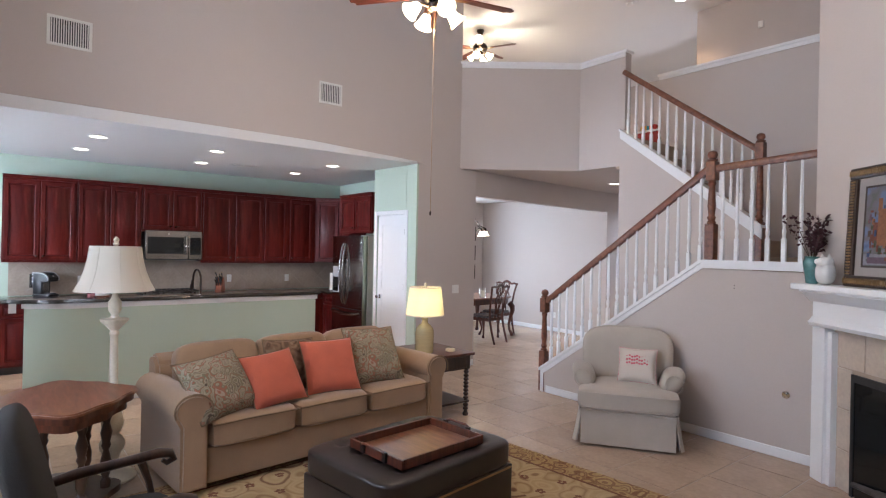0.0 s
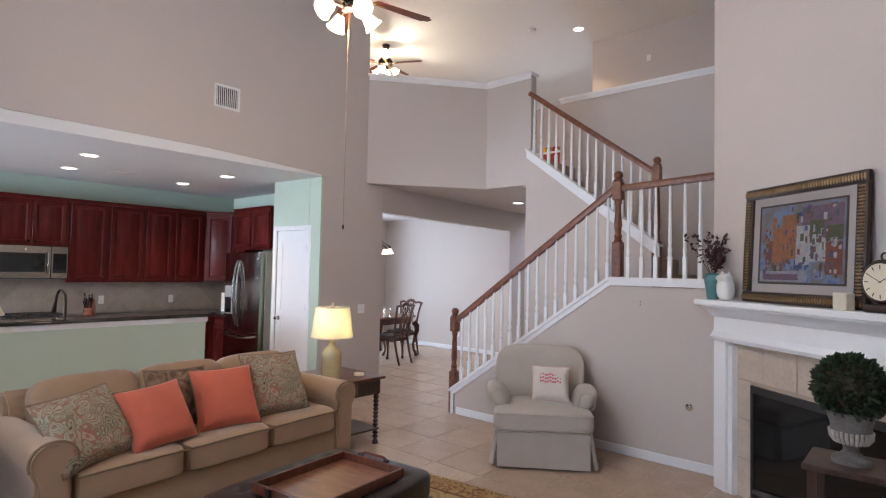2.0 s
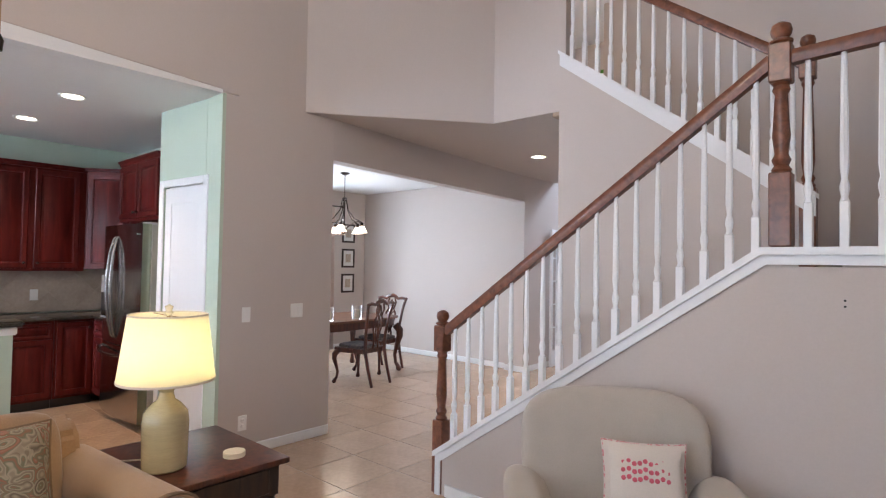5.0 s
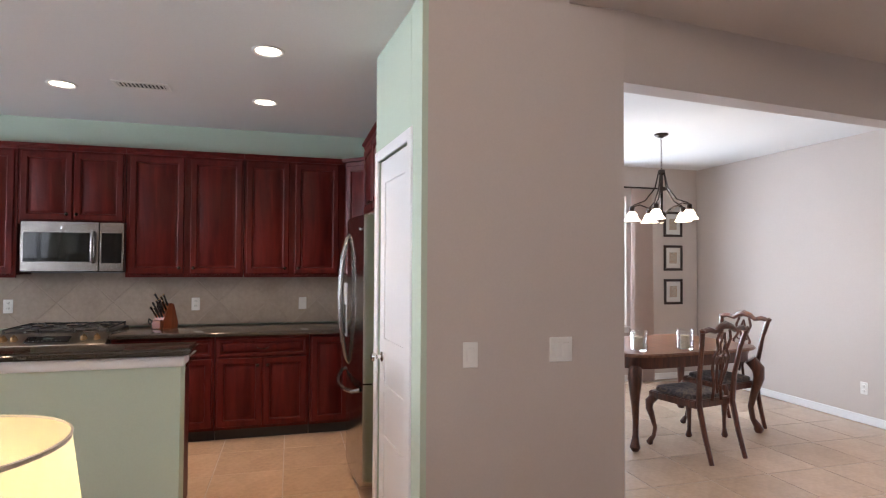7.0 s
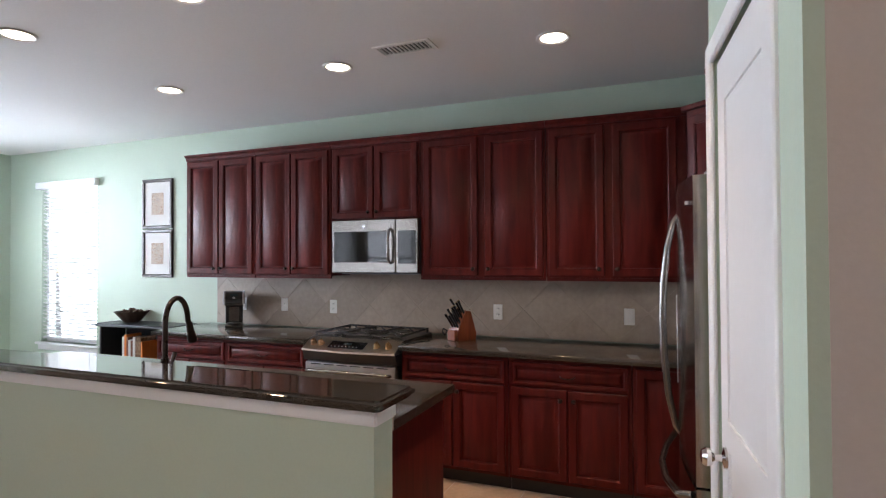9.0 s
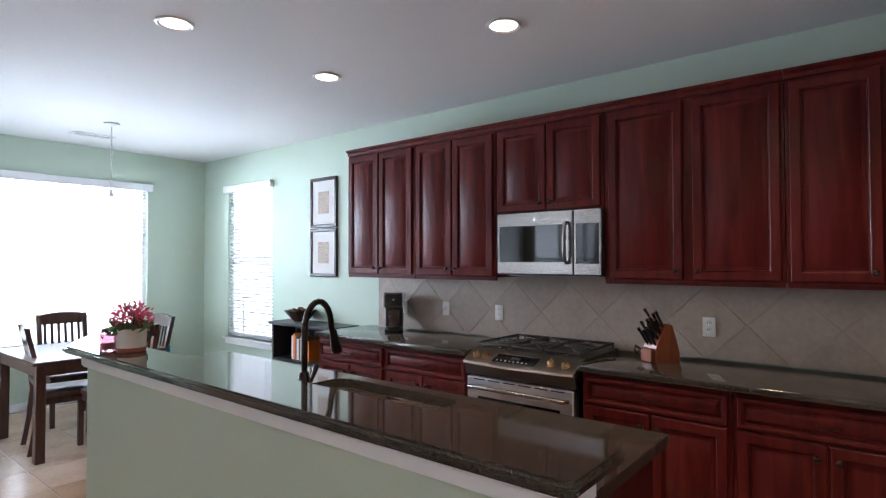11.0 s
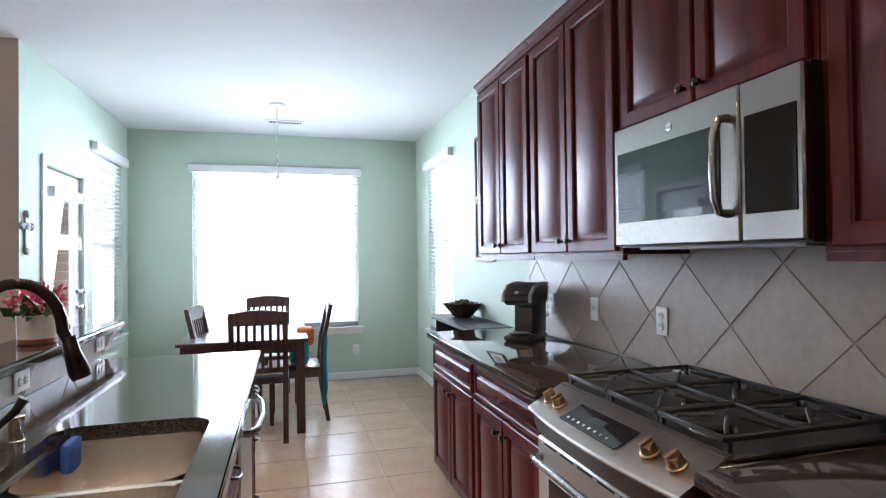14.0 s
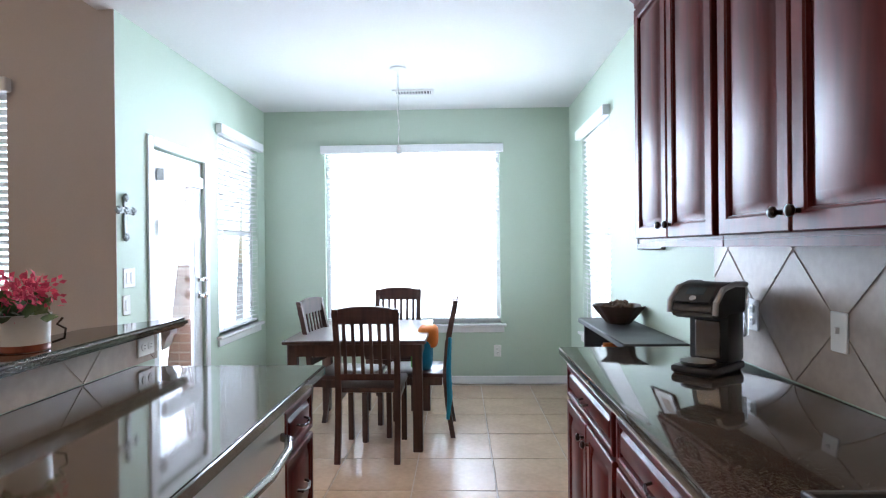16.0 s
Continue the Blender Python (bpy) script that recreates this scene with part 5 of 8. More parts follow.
def ring_slab(bm, outer, inner, z0, z1):
    """A flat slab between two outlines of equal count."""
    o0, o1 = [[bm.verts.new((*p, z)) for p in outer] for z in (z0, z1)]
    i0, i1 = [[bm.verts.new((*p, z)) for p in inner] for z in (z0, z1)]
    n = len(outer)
    for k in range(n):
        j = (k + 1) % n
        bm.faces.new((o1[k], o1[j], i1[j], i1[k]))
        bm.faces.new((o0[j], o0[k], i0[k], i0[j]))
        bm.faces.new((o0[k], o0[j], o1[j], o1[k]))
        bm.faces.new((i0[j], i0[k], i1[k], i1[j]))
    bmesh.ops.recalc_face_normals(bm, faces=bm.faces)
    return bm


cx0, cx1, cy0, cy1 = -7.315, -6.578, IY0 - 0.01, IY1
inner = rounded(SX0, SX1, SY0, SY1, 0.07)
outer = []
n = len(inner)
for k, (x, y) in enumerate(inner):
    q = k // 6
    corner = ((cx1, cy1), (cx0, cy1), (cx0, cy0), (cx1, cy0))[q]
    f = (k % 6) / 5
    nb = ((cx1, SY1), (SX0, cy1), (cx0, SY0), (SX1, cy0))[q]
    outer.append(corner if 0 < k % 6 < 5 else ((cx1, y), (x, cy1))[k % 6 == 5] if q == 0 else ((x, cy1), (cx0, y))[k % 6 == 5] if q == 1 else ((cx0, y), (x, cy0))[k % 6 == 5] if q == 2 else ((x, cy0), (cx1, y))[k % 6 == 5])
b = ring_slab(bmesh.new(), outer, inner, 0.872, 0.91)
bmesh.ops.remove_doubles(b, verts=b.verts, dist=1e-4)
bmesh.ops.dissolve_degenerate(b, edges=b.edges, dist=1e-4)
solid("island_countertop", b, M_GRANITE, "dark polished granite island countertop with a sink cut-out", "countertop")
solid("countertop_edge", box(bmesh.new(), cx0 - 0.008, cx0 - 0.0005, cy0, cy1, 0.874, 0.908, bevel=0.003), M_GRANITE, "rounded dark granite counter edge", "countertop")

sk = thing("kitchen_sink", "double-bowl stainless undermount sink", "sink", pose(0, 0, 0))


def bowl(bm, x0, x1, y0, y1, top, depth):
    a = rounded(x0, x1, y0, y1, 0.06)
    c = ((x0 + x1) / 2, (y0 + y1) / 2)
    rings = []
    for f, z in ((1.0, top), (0.985, top - depth * 0.6), (0.95, top - depth * 0.9), (0.86, top - depth), (0.12, top - depth - 0.006)):
        rings.append([bm.verts.new((c[0] + (x - c[0]) * f, c[1] + (y - c[1]) * f, z)) for x, y in a])
    for r, s in zip(rings, rings[1:]):
        for k in range(len(a)):
            j = (k + 1) % len(a)
            bm.faces.new((r[k], s[k], s[j], r[j]))
    bm.faces.new(rings[-1])
    return bm


for y0, y1 in ((SY0 + 0.012, 3.13), (3.165, SY1 - 0.012)):
    bw = part("bowl", bowl(bmesh.new(), SX0 + 0.012, SX1 - 0.012, y0, y1, 0.868, 0.20), M_SINK, sk)
    part("drain", lathe(bmesh.new(), [(0.045, 0.0), (0.045, 0.004), (0.03, 0.002), (0, 0.001)], 18, ((SX0 + SX1) / 2, (y0 + y1) / 2, 0.664)), M_CHROME, bw)
part("divider", B(SX0 + 0.01, SX1 - 0.01, 3.131, 3.164, 0.70, 0.866, bevel=0.008), M_SINK, sk)
b = bmesh.new()
ring_slab(b, rounded(SX0 - 0.015, SX1 + 0.015, SY0 - 0.015, SY1 + 0.015, 0.075), rounded(SX0 + 0.010, SX1 - 0.010, SY0 + 0.010, SY1 - 0.010, 0.062), 0.866, 0.871)
part("rim", b, M_SINK, sk)

fa = thing("faucet", "tall oil-rubbed bronze gooseneck faucet with side lever", "faucet", pose(-6.77, 3.08, 0.91))
part("base", lathe(bmesh.new(), [(0.032, 0), (0.032, 0.006), (0.026, 0.014), (0.027, 0.05), (0.030, 0.075), (0.028, 0.10), (0.020, 0.125), (0.017, 0.14)], 18), M_BRONZE, fa)
arc = [(0, 0, 0.13), (0, 0, 0.26)] + [(-0.085 + 0.085 * math.cos(radians(a)), -0.02 + 0.02 * math.cos(radians(a)), 0.30 + 0.115 * math.sin(radians(a))) for a in range(0, 181, 15)] + [(-0.183, -0.042, 0.272)]
part("neck", tube(bmesh.new(), arc, 0.013, 12), M_BRONZE, fa)
part("spray_head", tube(bmesh.new(), [(-0.181, -0.042, 0.287), (-0.189, -0.043, 0.247), (-0.203, -0.045, 0.202), (-0.208, -0.046, 0.187)], [0.015, 0.018, 0.024, 0.022], 14), M_BRONZE, fa)
part("lever", tube(bmesh.new(), [(-0.018, -0.008, 0.078), (-0.045, -0.02, 0.088), (-0.078, -0.035, 0.122), (-0.092, -0.04, 0.148)], [0.012, 0.008, 0.010, 0.012], 10), M_BRONZE, fa, "curved bronze lever")
so = thing("soap_dispenser", "polished chrome soap pump beside the sink", "soap dispenser", pose(-6.775, 2.86, 0.91))
part("barrel", lathe(bmesh.new(), [(0.021, 0), (0.021, 0.004), (0.0165, 0.006), (0.0165, 0.05), (0.018, 0.052), (0.018, 0.066), (0.016, 0.068), (0, 0.068)], 18), M_CHROME, so)
solid("sponge_holder", puff(bmesh.new(), (0, 0, 0.045), (0.03, 0.10, 0.085), 5, 4), M_BLUE, "blue sponge standing in the sink", "sponge", pose(-6.88, 2.80, 0.80))

# island fronts: drawers, dishwasher, sink cabinet
def isl(y):
    return pose(IF, y, 0, 0, 0, -90)


base_cabinet(0.345, [("drawer", 0.015, 0.330, 0.70, 0.845), ("drawer", 0.015, 0.330, 0.42, 0.685), ("drawer", 0.015, 0.330, 0.12, 0.405)], isl(1.995), 0.66, "island cabinets")
dw = thing("dishwasher", "stainless dishwasher with a curved handle", "dishwasher", isl(2.608))
part("body", B(0.0, 0.61, 0.02, 0.60, 0.0, 0.868), M_BLACK, dw)
dd = part("door", B(0.004, 0.606, -0.025, 0.02, 0.10, 0.862, bevel=0.006), M_DISHSTEEL, dw, "pale brushed steel door")
b = tube(bmesh.new(), [(0.04, -0.025, 0.79), (0.05, -0.05, 0.785), (0.12, -0.072, 0.78), (0.305, -0.085, 0.778), (0.49, -0.072, 0.78), (0.56, -0.05, 0.785), (0.57, -0.025, 0.79)], 0.013, 10)
part("handle", b, M_STEEL, dd, "bowed stainless handle")
base_cabinet(0.988, [("drawer", 0.02, 0.489, 0.70, 0.845), ("drawer", 0.499, 0.968, 0.70, 0.845), ("door", 0.02, 0.489, 0.12, 0.685, "r"), ("door", 0.499, 0.968, 0.12, 0.685, "l")], isl(3.60), 0.02, "island cabinets")
base_cabinet(0.67, standard(0.67), isl(4.275), 0.66, "island cabinets")
solid("cabinet_end_panel", B(IF + 0.02, -6.57, 4.276, 4.296, 0, 0.868), M_CHERRY, "cherry-stained end panel of the island", "cabinet panel")
for y, z in ((2.334, 0.970), (1.51, 0.975)):
    wall_plate("outlet", pose(-6.5785, y, z, 0, 0, -90) @ pose(0, 0, 0, 0, 90, 0), "white outlet laid sideways on the island tile")

# --- things on the counters
kg = thing("coffee_maker", "black and silver single-cup coffee maker on the counter", "coffee maker", pose(-8.735, 1.685, 0.91, 0, 0, 131) @ Matrix.Scale(0.90, 4))
part("base", box(bmesh.new(), -0.085, 0.085, -0.15, 0.14, 0, 0.035, bevel=0.015, seg=2), M_BLACK, kg)
part("drip_tray", lathe(bmesh.new(), [(0.062, 0.035), (0.066, 0.04), (0.066, 0.05), (0.05, 0.052)], 20, (0, -0.09, 0)), M_BLACK, kg)
part("column", box(bmesh.new(), -0.082, 0.082, -0.005, 0.14, 0.03, 0.30, bevel=0.02, seg=2), M_BLACK, kg)
part("front_plate", B(-0.05, 0.05, -0.012, -0.004, 0.05, 0.20, bevel=0.003), M_STEEL, kg, "silver back plate of the cup bay")
b = bmesh.new()
prism(b, [(0.14, 0.22), (-0.12, 0.215), (-0.145, 0.235), (-0.13, 0.285), (-0.07, 0.335), (0.03, 0.352), (0.14, 0.345)], -0.088, 0.088, "x")
bmesh.ops.bevel(b, geom=list(b.edges), offset=0.012, segments=2, affect="EDGES")
hd = part("head", b, M_BLACK, kg, "black hinged brew head")
for sx in (-0.0895, 0.0895):
    b = tube(bmesh.new(), [(sx, -0.135, 0.235), (sx, -0.13, 0.28), (sx, -0.07, 0.328), (sx, 0.03, 0.345), (sx, 0.13, 0.34)], 0.011, 8)
    part("silver_band", b, M_GREYPL, hd, "silver trim band")
m = Matrix.Translation((0, -0.105, 0.307)) @ Matrix.Rotation(radians(38), 4, "X")
sc = part("control_face", B(-0.07, 0.07, -0.045, 0.045, -0.004, 0.004, bevel=0.002), M_BLACK, hd, "", m)
part("screen", B(-0.035, 0.035, -0.005, 0.035, 0.0042, 0.006), M_SCREEN, sc)
part("button", lathe(bmesh.new(), [(0.013, 0.0042), (0.013, 0.007), (0, 0.008)], 14, (0, -0.025, 0)), M_GREYPL, sc)
part("water_tank", box(bmesh.new(), -0.075, 0.075, 0.1415, 0.205, 0.12, 0.325, bevel=0.012, seg=2), M_SMOKE, kg, "clear smoky water tank")

kb = thing("knife_block", "honey brown wooden block full of black-handled knives", "knife block", pose(-8.70, 3.87, 0.91, 0, 0, 58) @ Matrix.Scale(0.93, 4))
part("block", prism(bmesh.new(), [(-0.085, 0.0), (0.09, 0.0), (0.095, 0.05), (0.04, 0.225), (-0.005, 0.235), (-0.085, 0.09)], -0.055, 0.055, "x"), M_KNIFEWOOD, kb)
part("lower_step", box(bmesh.new(), -0.048, 0.048, -0.118, -0.0855, 0, 0.085, bevel=0.004), M_KNIFEWOOD, kb)
rk = random.Random(3)
for i in range(3):
    for j in range(4):
        x, f = -0.034 + 0.034 * i, 0.12 + 0.25 * j
        p = Vector((x, -0.085 + 0.08 * f, 0.09 + 0.145 * f))
        d = Vector((rk.uniform(-0.16, 0.16), -0.50, 0.78)).normalized()
        L = rk.uniform(0.09, 0.135)
        k = part("knife_handle", tube(bmesh.new(), [p - d * 0.004, p + d * 0.02, p + d * L * 0.6, p + d * L], [0.008, 0.0095, 0.008, 0.010], 6), M_BLACK if (i + j) % 4 else M_BRONZE, kb)
        part("rivet_cap", tube(bmesh.new(), [p + d * (L + 0.0002), p + d * (L + 0.004)], 0.0085, 6), M_BRASS if j > 1 else M_STEEL, k)
part("scissors", tube(bmesh.new(), [(-0.03, -0.13, 0.075), (-0.03, -0.17, 0.10), (-0.02, -0.185, 0.075), (-0.025, -0.16, 0.05), (-0.03, -0.135, 0.07)], 0.006, 6), M_BLACK, kb)

pt = thing("paper_towel_holder", "white paper towel roll on an upright stand", "paper towels", pose(-8.25, 5.56, 0.91))
part("stand", lathe(bmesh.new(), [(0.075, 0), (0.075, 0.01), (0.01, 0.014), (0.008, 0.32), (0.014, 0.33), (0, 0.34)], 18), M_BRONZE, pt)
part("roll", lathe(bmesh.new(), [(0.02, 0.014), (0.06, 0.014), (0.06, 0.29), (0.02, 0.29)], 24), M_PAPER, pt, "white paper roll")

fp = thing("flower_pot", "pink silk flowers in a white tin on the bar", "flower pot", pose(-6.525, 2.06, 1.06))
part("tin", lathe(bmesh.new(), [(0.060, 0), (0.064, 0.004), (0.068, 0.105), (0.071, 0.110), (0.066, 0.112), (0.062, 0.09), (0, 0.088)], 24), M_WHITEGLAZE, fp)
part("pot_foot", lathe(bmesh.new(), [(0.0615, 0.0005), (0.0655, 0.0045), (0.0658, 0.022), (0.064, 0.022)], 24), M_KNIFEWOOD, fp, "tan band at the foot")
part("handle", tube(bmesh.new(), [(-0.062, -0.03, 0.02), (-0.09, -0.045, 0.03), (-0.095, -0.045, 0.06), (-0.075, -0.035, 0.075), (-0.09, -0.04, 0.095)], 0.004, 6), M_BRONZE, fp)
rf = random.Random(7)
pl = []
for k in range(340):
    v = Vector((rf.gauss(0, 1), rf.gauss(0, 1), rf.gauss(0.2, 0.8))).normalized()
    c = Vector((rf.choice((-0.035, 0.0, 0.035)), rf.choice((-0.035, 0.015, 0.04)), 0.165 + rf.uniform(-0.02, 0.03)))
    pl.append((c + v * rf.uniform(0.022, 0.045), v))
part("blossoms", leaves(bmesh.new(), pl, 0.023, rf), M_PETAL, fp, "clusters of pink petals")
part("leaves", leaves(bmesh.new(), [((rf.uniform(-0.06, 0.06), rf.uniform(-0.06, 0.06), 0.11), (rf.uniform(-1, 1), rf.uniform(-1, 1), 0.35)) for k in range(26)], 0.07, rf), M_LEAF, fp, "green leaves")
pj = thing("glass_jar", "small pink glass candle jar on the bar", "jar", pose(-6.46, 1.955, 1.06))
part("jar", lathe(bmesh.new(), [(0.034, 0), (0.036, 0.004), (0.036, 0.085), (0.033, 0.085), (0.033, 0.008), (0, 0.008)], 20), M_PINKGLASS, pj)
part("wax", lathe(bmesh.new(), [(0.032, 0.009), (0.032, 0.04), (0, 0.04)], 18), M_CANDLE, pj, "pale wax")

# --- ceiling lights and vents
def can_light(x, y, z, tint=M_CAN):
    c = thing("recessed_light", "lit round recessed ceiling light with white trim", "ceiling light", pose(x, y, z), "recessed lights")
    part("trim_ring", lathe(bmesh.new(), [(0.072, -0.001), (0.096, -0.002), (0.096, -0.006), (0.088, -0.010), (0.074, -0.006), (0.070, -0.001)], 28, cap=False), M_TRIM, c)
    part("lens", lathe(bmesh.new(), [(0.0, -0.0035), (0.073, -0.0035), (0.073, -0.001)], 28), tint, c, "glowing lens")


for x, y in ((-6.80, 4.77), (-7.91, 4.705), (-6.745, 3.225), (-7.848, 3.34), (-6.74, 2.02), (-7.79, 1.96)):
    can_light(x, y, CEIL)
    can_spot("can_beam", x, y, CEIL, 56)
can_light(-5.23, 8.99, CEIL + 0.01)
can_light(-4.36, 9.35, TOP)


def vent(x0, x1, y0, y1, at, label, slats=9, along="x"):
    """A louvred grille, lying in the local xy plane and facing -z."""
    v = thing("air_vent", label, "vent", at)
    f = 0.025
    for a in ((x0, x1, y0, y0 + f), (x0, x1, y1 - f, y1), (x0, x0 + f, y0 + f, y1 - f), (x1 - f, x1, y0 + f, y1 - f)):
        part("frame", B(*a, -0.010, 0.0, bevel=0.002), M_WHITEPL, v)
    part("backing", B(x0 + f, x1 - f, y0 + f, y1 - f, -0.0015, -0.0005), M_IRON, v, "dark duct behind the slats")
    L = (x1 - x0 - 2 * f) if along == "x" else (y1 - y0 - 2 * f)
    for k in range(slats):
        c = (k + 0.5) / slats * L
        if along == "x":
            part("slat", B(x0 + f + c - 0.004, x0 + f + c + 0.004, y0 + f, y1 - f, -0.009, -0.002), M_WHITEPL, v)
        else:
            part("slat", B(x0 + f, x1 - f, y0 + f + c - 0.004, y0 + f + c + 0.004, -0.009, -0.002), M_WHITEPL, v)
    return v


vent(-0.08, 0.08, -0.18, 0.18, pose(-7.72, 3.88, CEIL), "white ceiling air vent with slats", 12, "y")
vent(-0.18, 0.18, -0.08, 0.08, pose(-7.45, -1.20, CEIL), "white ceiling air vent in the nook", 12, "x")
vent(-0.145, 0.145, -0.125, 0.125, pose(XH, 4.21, 3.41, 0, -90, 0) @ pose(0, 0, 0, 0, 0, 90), "white wall return air grille", 11, "x")
vent(-0.168, 0.168, -0.132, 0.132, pose(XH, 1.684, 3.463, 0, -90, 0) @ pose(0, 0, 0, 0, 0, 90), "large white wall return air grille", 16, "x")

# --- breakfast nook
def framed_print(name, w, h, at, label, art=M_MATGREY):
    """A small framed print; its face towards -y, lower left corner at the origin."""
    o = thing(name, label, "picture", at)
    f = 0.032
    for a in ((0, w, 0, f), (0, w, h - f, h), (0, f, f, h - f), (w - f, w, f, h - f)):
        part("frame", B(a[0], a[1], -0.025, 0.0, a[2], a[3], bevel=0.005), M_FRAMEDARK, o)
    part("mat", B(f, w - f, -0.012, -0.004, f, h - f), M_MATWHITE, o, "white mat board")
    part("print", B(w * 0.3, w * 0.7, -0.0135, -0.0125, h * 0.28, h * 0.72), art, o, "small faded print")
    return o


M_PRINT = patterned("faded_print", [(0.22, 0.14, 0.10), (0.40, 0.30, 0.23), (0.55, 0.47, 0.38), (0.25, 0.24, 0.22)], 40)
framed_print("picture_frame", 0.41, 0.50, pose(XW + 0.001, 0.32, 1.825, 0, 0, 90), "black-framed print on the green wall", M_PRINT)
framed_print("picture_frame", 0.41, 0.48, pose(XW + 0.001, 0.32, 1.335, 0, 0, 90), "black-framed print on the green wall", M_PRINT)

bk = thing("bookcase", "low black bookcase standing against the green wall", "bookcase", pose(-8.645, 0.075, 0, 0, 0, 90))
for x in (0, 0.925):
    part("side", B(x, x + 0.025, 0.0, 0.27, 0.0, 0.86, bevel=0.003), M_BLACKWOOD, bk)
for z in (0.16, 0.51):
    part("shelf", B(0.025, 0.925, 0.005, 0.27, z, z + 0.022), M_BLACKWOOD, bk)
part("back", B(0.025, 0.925, 0.272, 0.28, 0.16, 0.86), M_BLACKWOOD, bk)
part("top", box(bmesh.new(), -0.03, 0.98, -0.03, 0.285, 0.861, 0.893, bevel=0.006), M_BLACKWOOD, bk)
rb = random.Random(11)
x = 0.25
for k in range(9):
    w, h = rb.uniform(0.018, 0.04), rb.uniform(0.19, 0.26)
    bb = B(0, w, 0.03, 0.03 + 0.17, 0.0, h, bevel=0.002)
    solid("book", bb, rb.choice((M_RED, M_ORANGE, M_KNIFEWOOD, M_MATWHITE, M_BROWNPIL, M_TABLETOP)), "upright book with a worn spine on the bookcase shelf", "book", pose(-8.645, 0.075, 0, 0, 0, 90) @ pose(x, 0.02, 0.532), "books on the shelf")
    x += w + 0.002
bo = thing("decorative_bowl", "fluted dark bowl filled with pine cones", "bowl", pose(-8.80, 0.33, 0.893))
b = bmesh.new()
for prof, rev in (([(0.06, 0), (0.075, 0.01), (0.115, 0.06), (0.155, 0.11)], False), ([(0.147, 0.110), (0.107, 0.062), (0.06, 0.02), (0.0, 0.018)], False)):
    rings = []
    for r, z in prof:
        rings.append([b.verts.new((r * (1 + 0.05 * math.cos(10 * 2 * math.pi * q / 40)) * math.cos(2 * math.pi * q / 40), r * (1 + 0.05 * math.cos(10 * 2 * math.pi * q / 40)) * math.sin(2 * math.pi * q / 40), z)) for q in range(40)])
    for u, v in zip(rings, rings[1:]):
        for q in range(40):
            b.faces.new((u[q], u[(q + 1) % 40], v[(q + 1) % 40], v[q]))
bmesh.ops.remove_doubles(b, verts=b.verts, dist=1e-5)
part("bowl", b, M_BOWL, bo)
rc = random.Random(5)
b = bmesh.new()
for k in range(40):
    a, r = rc.uniform(0, 6.28), rc.uniform(0, 0.10)
    bmesh.ops.create_icosphere(b, subdivisions=1, radius=rc.uniform(0.014, 0.024), matrix=Matrix.Translation((r * math.cos(a), r * math.sin(a), 0.105 + rc.uniform(-0.02, 0.022) - r * 0.1)))
part("pine_cones", b, M_PINECONE, bo, "small brown cones and pods")

NT = (-7.135, -0.475)
nt = thing("dining_table", "square espresso brown breakfast table", "table", pose(NT[0], NT[1], 0))
part("tabletop", box(bmesh.new(), -0.48, 0.48, -0.53, 0.53, 0.722, 0.75, bevel=0.006), M_ESPRESSO, nt, "polished reddish brown top")
for a in ((-0.44, 0.44, -0.50, -0.48), (-0.44, 0.44, 0.48, 0.50), (-0.45, -0.43, -0.48, 0.48), (0.43, 0.45, -0.48, 0.48)):
    part("apron", B(*a, 0.64, 0.7215), M_ESPRESSO, nt)
for sx in (-1, 1):
    for sy in (-1, 1):
        part("leg", box(bmesh.new(), sx * 0.42 - 0.033, sx * 0.42 + 0.033, sy * 0.47 - 0.033, sy * 0.47 + 0.033, 0, 0.7215, bevel=0.005), M_ESPRESSO, nt)


